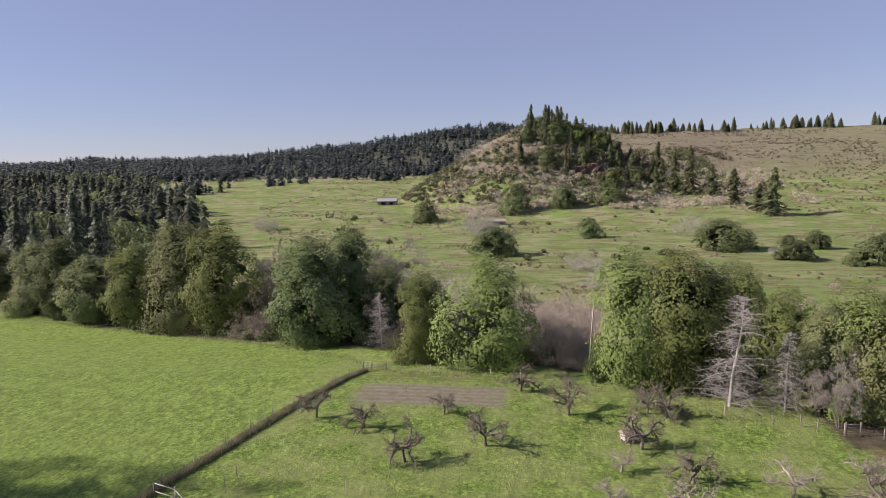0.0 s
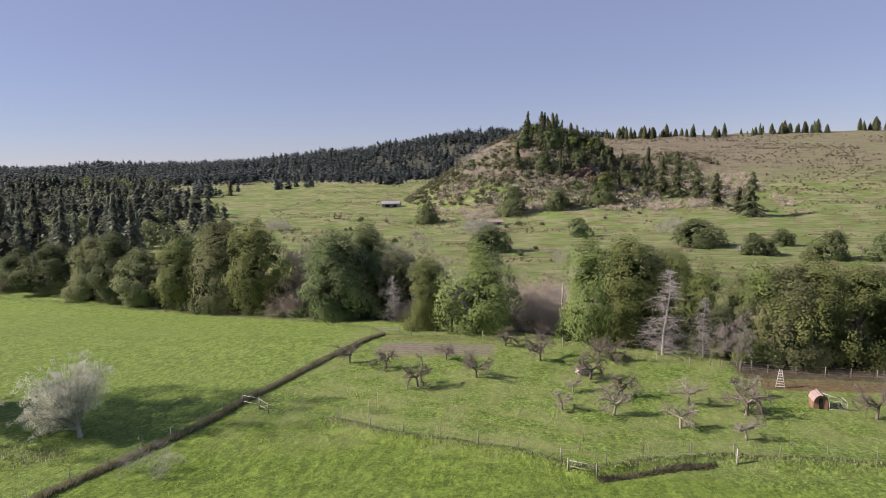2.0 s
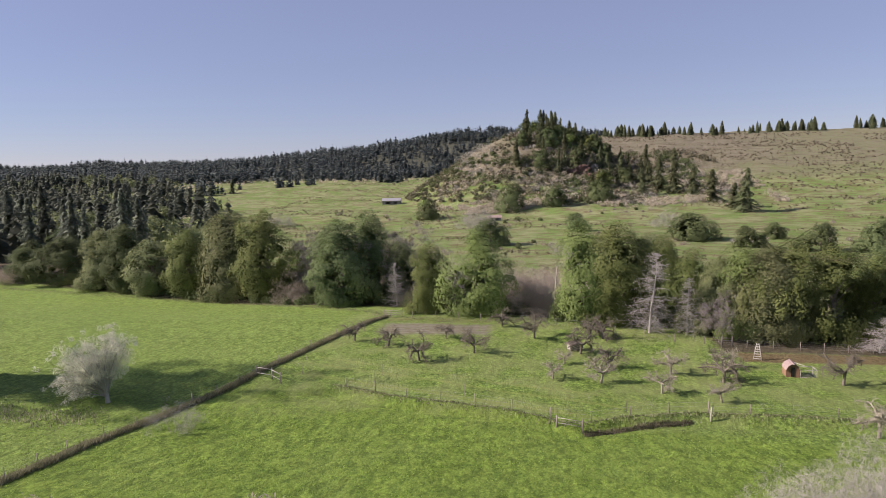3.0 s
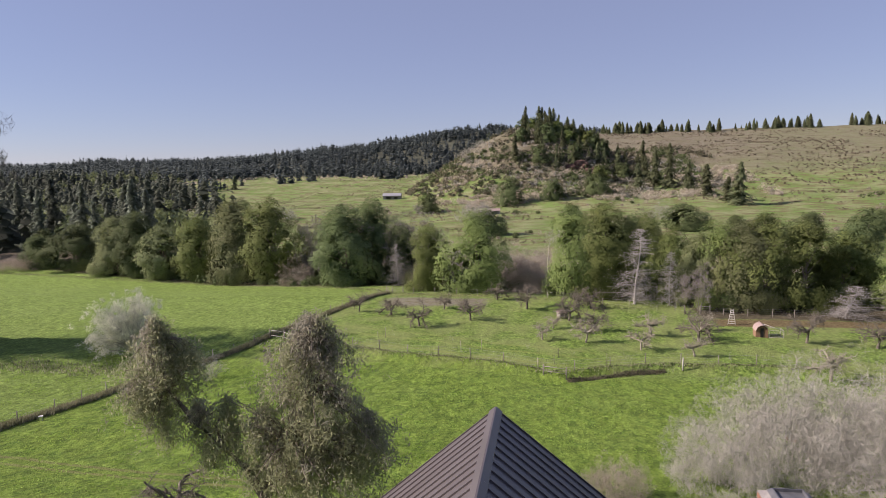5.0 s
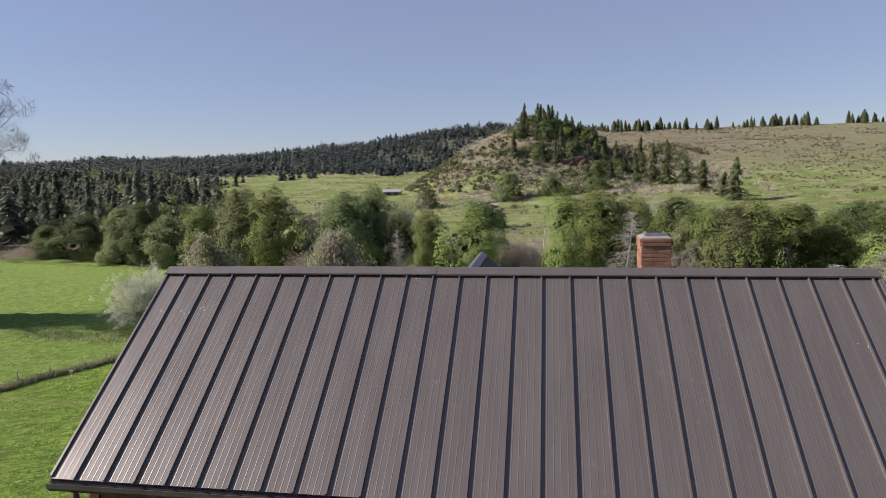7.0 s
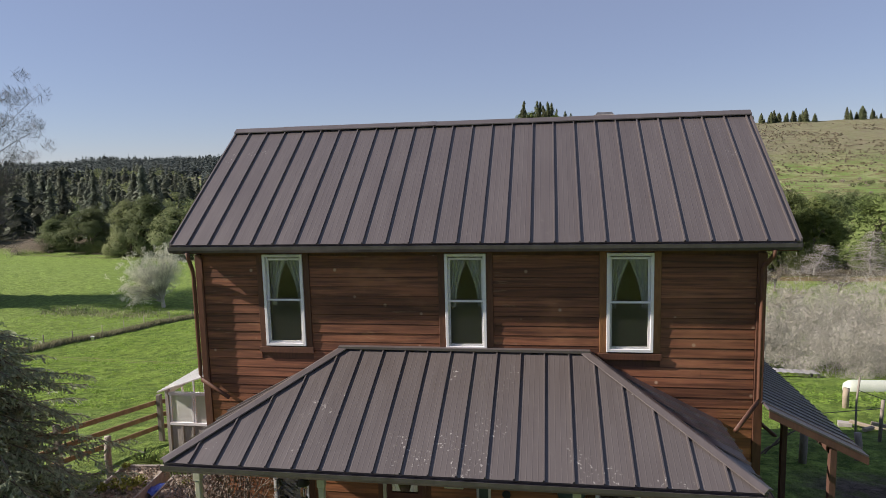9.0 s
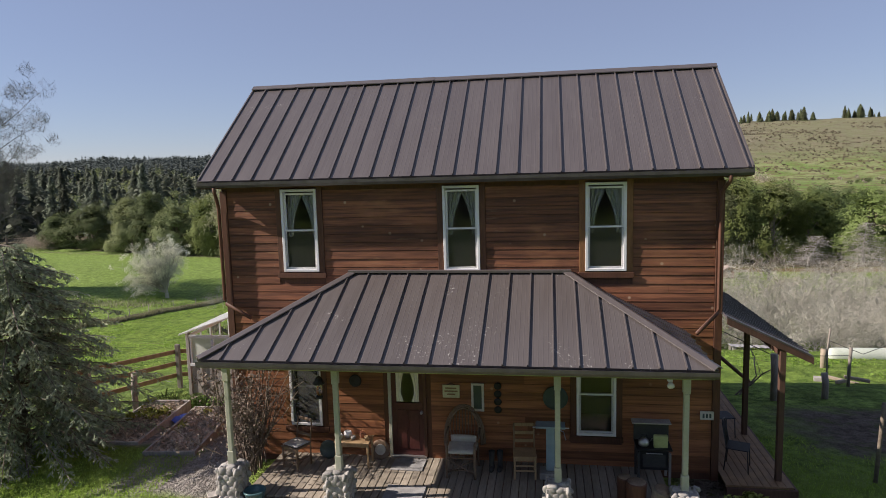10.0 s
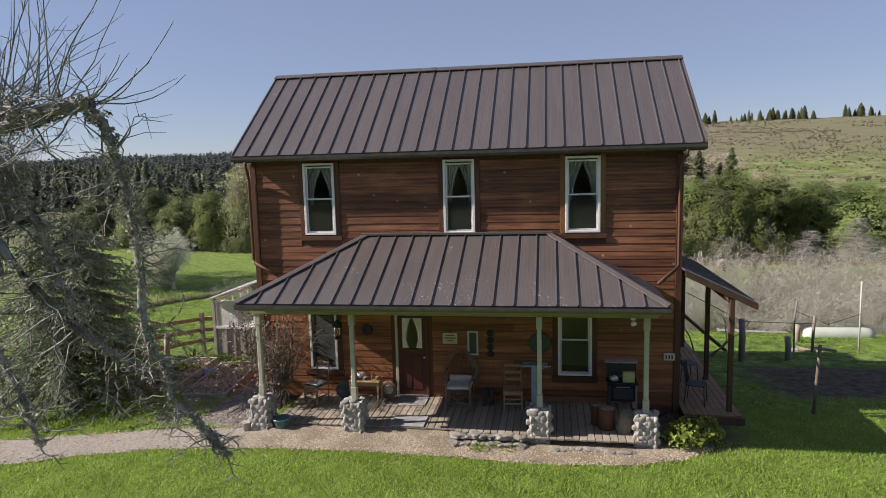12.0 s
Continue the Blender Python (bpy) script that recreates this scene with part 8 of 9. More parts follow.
strap_plant(-3.3, 3.75, 150, 0.75, M_GREENERY, "clump of dark green strap-leaved lilies", 1)
strap_plant(-2.5, 3.65, 110, 0.65, M_GREENERY, "clump of dark green strap-leaved lilies", 2)
for x, y, r, s, m, lab in ((9.75, -1.75, 0.42, 31, M_LIME, "leafy lime-green shrub beside the stone pier"), (10.15, -1.55, 0.34, 32, M_LIME, "leafy lime-green shrub beside the stone pier"), (15.3, -0.6, 0.3, 33, M_LIME, "low bright green weed clump in the shade")):
    rs = np.random.RandomState(s)
    cs = [(r * 0.7 * math.cos(i * 2.4) * math.sqrt(i / 22), r * 0.7 * math.sin(i * 2.4) * math.sqrt(i / 22), 0.14 + 0.28 * (1 - i / 22)) for i in range(22)]
    v, f = leaves(rs, cs, [0.17] * 22, 42, 0.055, 0.7, 0.4, 0.45)
    ob = part("leafy_shrub", soup("leafy_shrub", v, f, m))
    ob.location = (x, y, land(x, y))
    tagged(ob, lab, "shrub")

# stones edging the deck
M_ROCK = surface("rough_grey_rock", (0.15, 0.14, 0.12), (0.31, 0.295, 0.265), 0.1, 0.015, 0.95, 0.8, vary=0.3)
ROCKS = []
for s in range(5):
    bm = bmesh.new()
    bmesh.ops.create_icosphere(bm, subdivisions=2, radius=1)
    for v in bm.verts:
        v.co = Vector([max(-0.72, min(0.72, q)) for q in v.co]) * (1 + 0.45 * noise.noise(v.co * 1.9 + Vector((0, s * 5, 0))))
    me = bpy.data.meshes.new("rock")
    bm.to_mesh(me)
    bm.free()
    me.materials.append(M_ROCK)
    ROCKS.append(me)
rng = random.Random(44)
for i in range(42):
    if i < 22:
        x, y, s = 5.30 + (i % 11) * 0.135, -2.03 + rng.uniform(-0.05, 0.05) - 0.12 * (i > 10), rng.uniform(0.09, 0.14)
    else:
        x, y, s = 7.25 + (i - 22) * 0.078, -2.22 + rng.uniform(-0.05, 0.05), rng.uniform(0.05, 0.085)
    ob = new("edging_stone", ROCKS[i % 5])
    ob.matrix_world = Matrix.Translation((x, y, land(x, y) + s * 0.35 + (0.12 if i < 11 else 0.0))) @ Matrix.Rotation(rng.uniform(0, 3), 4, "Z") @ Matrix.Diagonal((s * 1.25, s, s * 0.55, 1))
    tagged(ob, "flat grey stone edging the porch deck", "stone", "edging stones")
tuft = strap_plant(6.0, -2.25, 70, 0.22, M_BLADE, "tuft of green grass among edging stones", 8)

# gas tank, posts and timber down the slope
tank = new("gas_tank")
tank_body = part("tank", lathe(((0.0, -1.75), (0.16, -1.73), (0.30, -1.66), (0.40, -1.5), (0.43, -1.3), (0.43, 1.3), (0.40, 1.5), (0.30, 1.66), (0.16, 1.73), (0.0, 1.75)), 24), M_TANK, tank)
tank_body.matrix_local = pose(0, 0, 0.52, 0, 90)
for x in (-1.0, 1.0):
    block("saddle", x - 0.08, x + 0.08, -0.32, 0.32, -0.4, 0.18, M_MORTAR, tank)
tank.matrix_world = Matrix.Translation((22.2, 22.0, land(22.2, 22.0) - 0.4)) @ Matrix.Rotation(0.03, 4, "Z")
tagged(tank, "long white horizontal gas tank on concrete saddles", "gas tank")
stake("tall_post", 18.85, 12.1, 2.85, 0.032, M_PALEPOST, "tall thin pale post on the slope")
stake("tall_post", 15.8, 10.0, 1.9, 0.03, M_POSTWOOD, "thin weathered post on the slope")
stake("fence_post", 16.1, 9.2, 1.25, 0.05, M_POSTWOOD, "dark weathered post beside the dug bed")
stake("fence_post", 14.6, 7.1, 0.75, 0.09, M_POSTWOOD, "short dark stump of a post")
stake("fence_post", 13.1, 6.7, 1.35, 0.10, M_POSTWOOD, "square weathered post behind the lean-to")
lp = stake("leaning_post", 12.8, 0.25, 1.55, 0.038, M_BARK, "leaning weathered post at the dug bed")
lp.rotation_euler = (0, radians(3), 0)
runs = [[((15.8, 10.0, land(15.8, 10) + 1.5), 0.012), ((17.3, 11, land(17, 11) + 1.1), 0.012), ((18.85, 12.1, land(18.8, 12.1) + 1.6), 0.012)],
        [((11.0, 4.6, 1.9), 0.012), ((13.2, 7, 0.5), 0.012), ((16.1, 9.2, land(16.1, 9.2) + 1.0), 0.012)]]
tagged(part("slack_wire", tube_mesh("slack_wire", runs, M_BLACK, 4)), "slack dark wires strung between the posts", "wire")
for i, (x, y, a, L) in enumerate(((17.5, 13.0, -0.5, 1.1), (17.8, 12.5, -0.3, 0.8), (17.2, 12.3, 0.7, 0.6))):
    ob = part("timber", box(bmesh.new(), -L / 2, L / 2, -0.06, 0.06, 0, 0.11, 0.01), M_PALEWOOD)
    ob.matrix_world = Matrix.Translation((x, y, land(x, y) + 0.05 + 0.1 * (i == 1))) @ Matrix.Rotation(a, 4, "Z") @ Matrix.Rotation(radians(6), 4, "Y")
    tagged(ob, "pale sawn timber lying in the grass", "timber", "pile of timber")
brace = pipe("brace", [(0, 0, 0), (1.3, 1.1, 1.5)], 0.06, M_TRIM, None, 6)
brace.location = (13.4, 9.6, land(13.4, 9.6))
brace.rotation_euler = (0, 0, 2.4)
tagged(brace, "dark timber brace leaning in the grass", "timber")
runs, rv = [], random.Random(162)
for i in range(5):
    run = limb(rv, (rv.uniform(-0.3, 0.3), rv.uniform(-0.3, 0.3), -0.2), (rv.uniform(-0.2, 0.6), 0.1, 1), rv.uniform(2.0, 3.0), 0.032, 8, 0.24, -0.06, 0.3)
    runs.append(run)
    fork(rv, runs, run, 1, 5, 0.35, 0.7, 0.3, -0.05, 0.5, 0.4)
vine = plant("bare_vine", "gnarled leafless vine behind the side porch", "vine", tube_mesh("trunk", runs, M_BARK, 6))
vine.matrix_world = Matrix.Translation((12.0, 7.6, land(12, 7.6)))
v, f = leaves(np.random.RandomState(68), [(0.3 * math.cos(i * 2.4), 0.3 * math.sin(i * 2.4), 0.2 + 0.07 * i) for i in range(9)], [0.2] * 9, 30, 0.07, 0.8)
shrub = part("leafy_shrub", soup("leafy_shrub", v, f, M_TERRA_LEAF))
shrub.location = (23.4, 48.9, land(23.4, 48.9))
tagged(shrub, "small red-leaved shrub inside the grey thicket", "shrub")
slab = part("concrete_block", box(bmesh.new(), -0.22, 0.22, -0.12, 0.12, 0, 0.17, 0.012), M_MORTAR)
slab.matrix_world = Matrix.Translation((16.9, 13.3, land(16.9, 13.3))) @ Matrix.Rotation(-0.3, 4, "Z")
tagged(slab, "pale concrete block lying in the grass", "block")
stake("fence_post", 18.05, 16.0, 0.8, 0.12, M_PALEWOOD, "short thick pale post beside the gas tank")
# low shed roof showing below the thicket
shed = new("low_shed")
bm = bmesh.new()
rows = [[bm.verts.new((-1.6 + 3.2 * i / 48, y, z + 0.025 * math.sin(i * 1.4))) for i in range(49)] for y, z in ((-0.9, 1.35), (0.9, 1.05), (0.9, 1.035), (-0.9, 1.335))]
for r, s in zip(rows, rows[1:] + rows[:1]):
    for i in range(48):
        bm.faces.new((r[i], r[i + 1], s[i + 1], s[i]))
part("roof_sheet", bm, M_GREYROOF, shed, "pale corrugated roof sheets")
for x in (-1.5, 1.5):
    for y in (-0.8, 0.8):
        block("post", x - 0.05, x + 0.05, y - 0.05, y + 0.05, -0.4, 1.3 if y < 0 else 1.02, M_GREYWOOD, shed)
shed.matrix_world = Matrix.Translation((21.4, 33.6, land(21.4, 33.6) - 0.75)) @ Matrix.Rotation(-0.12, 4, "Z") @ Matrix.Diagonal((1.45, 1.0, 1.0, 1))
tagged(shed, "low open shed with pale corrugated roof", "shed")


def cedar(x, y, tall, wide):
    """Layered cedar: long arms with flat, drooping, feathery sprays."""
    rng, rs = random.Random(23), np.random.RandomState(23)
    runs = [[((0, 0, -0.3), 0.16), ((0.05, 0, tall * 0.5), 0.09), ((0.1, 0.05, tall), 0.015)]]
    base, way, size = [], [], []
    for w in range(30):
        u = w / 30
        for k in range(8):
            a = k * 0.785 + w * 0.53 + rng.uniform(-0.25, 0.25)
            L = wide / 2 * (1 - u) ** 0.6 * (rng.uniform(0.55, 1.0) if rng.random() < 0.8 else rng.uniform(1.0, 1.25)) + 0.15
            z = 0.25 + u * (tall - 0.3)
            d, sd = Vector((math.cos(a), math.sin(a), 0)), Vector((-math.sin(a), math.cos(a), 0))
            o, rise, fall = Vector((0, 0, z)), rng.uniform(0.0, 0.3), rng.uniform(0.25, 0.55)
            pts = [o + d * L * t + Vector((0, 0, L * (rise * t - fall * t * t))) for t in (0, 0.25, 0.5, 0.75, 1.0)]
            runs.append([(p, 0.022 * (1.1 - i * 0.2)) for i, p in enumerate(pts)])
            steps = 5 + int(L * 6)
            for i in range(steps):
                t = 0.18 + 0.82 * (i + rng.random() * 0.6) / steps
                p = o + d * L * t + Vector((0, 0, L * (rise * t - fall * t * t)))
                for sgn in (-1, 1):
                    reach = (0.16 + 0.22 * (1 - abs(t - 0.5))) * rng.uniform(0.6, 1.2) * (0.5 + 0.5 * min(1.0, L))
                    out = (d * rng.uniform(0.5, 1.0) + sd * sgn * rng.uniform(0.4, 0.9) - Vector((0, 0, rng.uniform(0.15, 0.8)))).normalized()
                    for q in range(10):
                        base.append(p + out * reach * (q * 0.09)), size.append(reach * rng.uniform(0.22, 0.42))
                        way.append(out + Vector((rng.gauss(0, 0.55), rng.gauss(0, 0.55), rng.uniform(-0.8, 0.15))))
    base, way, size = np.array(base), np.array(way), np.array(size)[:, None]
    way /= np.linalg.norm(way, axis=1)[:, None]
    nrm = rs.normal(0, 0.45, base.shape) + np.array((0, 0, 1.0))
    b = np.cross(way, nrm)
    b /= np.linalg.norm(b, axis=1)[:, None] + 1e-9
    v = np.stack([base, base + way * size * 0.5 + b * size * 0.17, base + way * size, base + way * size * 0.5 - b * size * 0.17], 1).reshape(-1, 3)
    ob = plant("cedar_tree", "grey-green cedar with layered drooping sprays", "tree", tube_mesh("trunk", runs, M_BARK, 5), soup("crown", v, np.arange(len(v)).reshape(-1, 4), M_CEDAR))
    ob.matrix_world = Matrix.Translation((x, y, land(x, y)))
    return ob


cedar(-4.75, -0.1, 4.8, 6.0)


def lichen_tree():
    """The old fruit tree near the eye: a drooping limb, upright shoots and lichen."""
    rng, rs = random.Random(29), np.random.RandomState(29)
    V = Vector
    main = [(V((0.6, -8.6, -1.8)), 0.27), (V((0.7, -8.7, 0.8)), 0.20), (V((0.8, -8.8, 3.0)), 0.17), (V((1.2, -9.0, 4.8)), 0.14), (V((1.9, -9.3, 5.9)), 0.095), (V((2.5, -9.4, 6.22)), 0.075), (V((3.0, -9.5, 6.12)), 0.06), (V((3.62, -9.5, 6.18)), 0.05)]
    droop = [(V((3.56, -9.5, 6.20)), 0.060), (V((3.70, -9.5, 6.02)), 0.058), (V((3.84, -9.5, 5.55)), 0.055), (V((3.90, -9.47, 5.08)), 0.050), (V((3.92, -9.5, 4.72)), 0.050), (V((3.95, -9.5, 4.15)), 0.048),
             (V((4.08, -9.48, 3.76)), 0.042), (V((4.38, -9.45, 3.42)), 0.030), (V((4.52, -9.4, 3.20)), 0.022)]
    side = [(V((1.2, -9.0, 4.8)), 0.09), (V((2.0, -9.3, 5.35)), 0.075), (V((2.6, -9.5, 5.05)), 0.06), (V((3.0, -9.55, 4.62)), 0.05), (V((3.35, -9.55, 4.30)), 0.035), (V((3.75, -9.5, 4.02)), 0.02)]
    third = [(V((1.9, -9.3, 5.9)), 0.06), (V((2.35, -9.1, 5.75)), 0.05), (V((2.75, -9.2, 5.2)), 0.042), (V((2.85, -9.15, 4.7)), 0.03), (V((3.0, -9.1, 4.3)), 0.015)]
    # crook the hanging limb a little between its joints
    bent = [droop[0]]
    for (p0, r0), (p1, r1) in zip(droop, droop[1:]):
        for k in (1 / 3, 2 / 3, 1.0):
            off = V((rng.gauss(0, 0.016), rng.gauss(0, 0.02), rng.gauss(0, 0.012))) * (k < 1)
            bent.append((p0.lerp(p1, k) + off, (r0 + (r1 - r0) * k) * rng.uniform(0.52, 0.72)))
    droop = bent
    runs = [main, droop, side, third]
    back = [(V((1.2, -9.0, 4.8)), 0.09), (V((1.5, -9.3, 5.5)), 0.08), (V((2.1, -9.6, 5.95)), 0.07), (V((2.75, -9.55, 6.0)), 0.055), (V((3.2, -9.5, 6.08)), 0.04)]
    fourth = [(V((2.0, -9.3, 5.35)), 0.05), (V((2.45, -9.55, 4.9)), 0.04), (V((2.5, -9.6, 4.3)), 0.035), (V((2.75, -9.6, 3.8)), 0.025), (V((2.9, -9.6, 3.3)), 0.012)]
    runs += [back, fourth]
    thick = [main, droop, side, third, back, fourth]
    for run, many, L in ((main, 40, 0.8), (droop, 52, 0.46), (side, 44, 0.6), (third, 44, 0.6), (back, 34, 0.6), (fourth, 40, 0.6)):
        for _ in range(many):
            i = rng.randint(3 if run is main else 1, len(run) - 1)
            p = run[i][0].lerp(run[max(i - 1, 0)][0], rng.random())
            sub = limb(rng, p, (rng.gauss(0, 0.8), rng.gauss(0, 0.6), rng.gauss(-0.15, 0.6)), L * rng.uniform(0.4, 1.3), 0.011, 5, 0.30, 0.0, 0.25)
            runs.append(sub)
            fork(rng, runs, sub, 1, 5, 0.5, 0.7, 0.3, 0.02, 0.6)
    # tangled twigs at the hanging tip
    for _ in range(9):
        i = rng.randint(18, 24)
        sub = limb(rng, droop[i][0], (rng.gauss(0.5, 0.6), rng.gauss(0, 0.5), rng.gauss(-0.5, 0.5)), rng.uniform(0.2, 0.42), 0.010, 5, 0.35, 0.0, 0.25)
        runs.append(sub)
        fork(rng, runs, sub, 1, 5, 0.5, 0.7, 0.35, 0.0, 0.6)
    # upright shoots along the top
    for i in range(38):
        u = rng.random()
        p = main[5][0].lerp(main[7][0], u) + V((rng.uniform(-1.5, 0.1), rng.uniform(-0.25, 0.25), rng.uniform(-0.05, 0.05)))
        run = limb(rng, p, (rng.uniform(-0.35, 0.75), rng.gauss(0, 0.25), rng.uniform(0.45, 1.3)), rng.uniform(0.5, 1.6), 0.009, 7, 0.09, 0.11, 0.3)
        runs.append(run)
        if i % 3 == 0:
            fork(rng, runs, run, 1, 3, 0.4, 0.5, 0.1, 0.06, 0.7)
    # long shoots that lean away from the top of the limb
    for i in range(10):
        p = main[5][0].lerp(main[7][0], rng.random()) + V((rng.uniform(-0.3, 0.2), 0.05, 0))
        run = limb(rng, p, (rng.uniform(-0.2, 0.35), 1.0, rng.uniform(0.2, 1.1)), rng.uniform(0.7, 1.4), 0.009, 7, 0.10, 0.09, 0.3)
        runs.append(run)
        if i % 2 == 0:
            fork(rng, runs, run, 1, 3, 0.4, 0.5, 0.1, 0.06, 0.7)
    for i in range(7):
        p = main[7][0] + V((rng.uniform(-0.2, 0.1), 0, 0))
        runs.append(limb(rng, p, (1.0, rng.gauss(0, 0.2), rng.uniform(-0.3, 0.2)), rng.uniform(0.4, 0.95), 0.009, 7, 0.12, 0.14, 0.3))
    cs, rr = [], []
    for run in thick:
        for i in range(300 if run is droop else 130):
            k = rng.randint(1 if run is not main else 4, len(run) - 1)
            p = run[k][0].lerp(run[k - 1][0], rng.random())
            r = run[k][1] * 0.9
            cs.append(tuple(p + V((rng.gauss(0, r), rng.gauss(0, r), rng.gauss(0, r))))), rr.append(0.012 + 0.055 * rng.random() ** 2)
    v, f = leaves(rs, cs, rr, 30, 0.014, 1.0, 0.3, 0.5)
    return plant("lichen_fruit_tree", "old leafless fruit tree crusted with grey-green lichen", "tree", tube_mesh("trunk", runs, M_FRUITBARK, 7), soup("lichen", v, f, M_LICHENTUFT), "", "", "lichen")


fruit_tree = lichen_tree()
fruit_tree.matrix_world = Matrix.Translation((7.15, -14.317, 5.606)) @ Matrix.Diagonal((0.8, 0.8, 0.8, 1)) @ Matrix.Translation((-7.195, 14.317, -5.606))

# ---- things on the porch ----
M_WILLOW = surface("bent_willow", (0.13, 0.085, 0.055), (0.27, 0.19, 0.13), 0.2, 0.02, 0.8, 0.3)
M_CUSHION = surface("faded_cushion", (0.46, 0.44, 0.40), (0.62, 0.60, 0.55), 0.12, 0.01, 0.95, 0.4)
M_OAKWOOD = surface("pale_oak", (0.25, 0.165, 0.085), (0.40, 0.275, 0.15), 0.2, 0.02, 0.6, 0.2, stretch=(1, 1, 0.2))
M_BLUE = surface("pale_blue_paint", (0.20, 0.29, 0.33), (0.30, 0.40, 0.44), 0.2, 0.02, 0.6, 0.2)
M_TEAL = surface("teal_glaze", (0.045, 0.11, 0.12), (0.085, 0.17, 0.18), 0.2, 0.02, 0.3, 0.1)
M_RUBBER = surface("dark_rubber", (0.03, 0.032, 0.03), (0.06, 0.06, 0.055), 0.1, 0.02, 0.7, 0.1)
M_PAPER = surface("painted_board", (0.40, 0.40, 0.26), (0.54, 0.53, 0.36), 0.1, 0.01, 0.8, 0.1)
M_DISC = surface("dark_green_enamel", (0.035, 0.055, 0.052), (0.065, 0.09, 0.085), 0.2, 0.02, 0.4, 0.1)
M_LIMETIN = surface("lime_tin", (0.34, 0.38, 0.16), (0.44, 0.48, 0.22), 0.1, 0.02, 0.5, 0.1)
M_TERRA = surface("terracotta", (0.32, 0.13, 0.075), (0.46, 0.21, 0.12), 0.1, 0.01, 0.85, 0.2)
M_MAT = surface("grey_mat", (0.20, 0.20, 0.20), (0.36, 0.36, 0.35), 0.15, 0.01, 0.95, 0.5)


def turned(ob, x, y, z, turn):
    ob.matrix_world = Matrix.Translation((x, y, z)) @ Matrix.Rotation(radians(turn), 4, "Z")
    return ob


def pillow(name, wide, deep, tall, material, parent, m):
    bm = bmesh.new()
    n = 12
    grid = []
    for s in (1, -1):
        g = []
        for j in range(n + 1):
            row = []
            for i in range(n + 1):
                x, y = 2 * i / n - 1, 2 * j / n - 1
                h = ((1 - x ** 4) * (1 - y ** 4)) ** 0.5
                row.append(bm.verts.new((x * wide / 2, y * deep / 2, s * h * tall / 2 + 0.008 * noise.noise((x * 3, y * 3, s)))))
            g.append(row)
        grid.append(g)
    for s, g in enumerate(grid):
        for a, b in zip(g, g[1:]):
            for i in range(n):
                q = (a[i], a[i + 1], b[i + 1], b[i])
                bm.faces.new(q if s == 0 else q[::-1]).smooth = True
    bmesh.ops.remove_doubles(bm, verts=bm.verts, dist=0.002)
    ob = part(name, bm, material, parent)
    ob.matrix_local = m
    return ob


def willow_chair():
    ob = new("willow_armchair")
    for x in (-0.27, 0.27):
        pipe("leg", [(x, -0.30, 0), (x * 0.96, -0.28, 0.45), (x, -0.26, 0.68)], 0.024, M_WILLOW, ob)
        pipe("leg", [(x, 0.28, 0), (x * 0.96, 0.26, 0.45)], 0.024, M_WILLOW, ob)
        pipe("arm", [(x * 1.05, -0.30, 0.66), (x * 1.2, 0.0, 0.72), (x * 1.15, 0.25, 0.78)], 0.022, M_WILLOW, ob)
        pipe("brace", [(x, -0.3, 0.08), (x, 0.27, 0.36)], 0.014, M_WILLOW, ob)
    for z in (0.16, 0.40):
        pipe("stretcher", [(-0.27, -0.29, z), (0.27, -0.29, z)], 0.018, M_WILLOW, ob)
        pipe("stretcher", [(-0.27, 0.27, z), (0.27, 0.27, z)], 0.018, M_WILLOW, ob)
    pipe("brace", [(-0.26, -0.30, 0.10), (0.26, -0.30, 0.38)], 0.013, M_WILLOW, ob)
    pipe("brace", [(0.26, -0.305, 0.10), (-0.26, -0.305, 0.38)], 0.013, M_WILLOW, ob)
    for i in range(3):
        r, w = 0.34 + 0.03 * i, 0.022
        pipe("hoop", [((r + 0.01) * math.cos(a) * (1 if abs(a - 1.57) < 1.2 else 0.97), 0.28 + 0.03 * i, 0.42 + (0.74 + 0.02 * i) * math.sin(a)) for a in np.linspace(0, math.pi, 15)], w, M_WILLOW, ob)
    for i in range(10):
        x = -0.26 + 0.058 * i
        h = 0.42 + 0.72 * math.sqrt(max(0.05, 1 - (x / 0.35) ** 2))
        pipe("back_stick", [(x * 0.8, 0.24, 0.42), (x * 1.06, 0.29, 0.75), (x, 0.30, h)], 0.010, M_WILLOW, ob)
    for i in range(9):
        pipe("seat_stick", [(-0.25 + 0.0625 * i, -0.29, 0.43), (-0.25 + 0.0625 * i, 0.27, 0.42)], 0.012, M_WILLOW, ob)
    pillow("cushion", 0.56, 0.52, 0.10, M_CUSHION, ob, pose(0, -0.03, 0.49))
    pillow("cushion", 0.50, 0.16, 0.10, M_CUSHION, ob, pose(0, 0.19, 0.58, -70))
    tagged(ob, "rustic bent-willow armchair with faded white cushion", "armchair")
    return turned(ob, 5.20, -0.52, DECK, 0)


willow_chair()


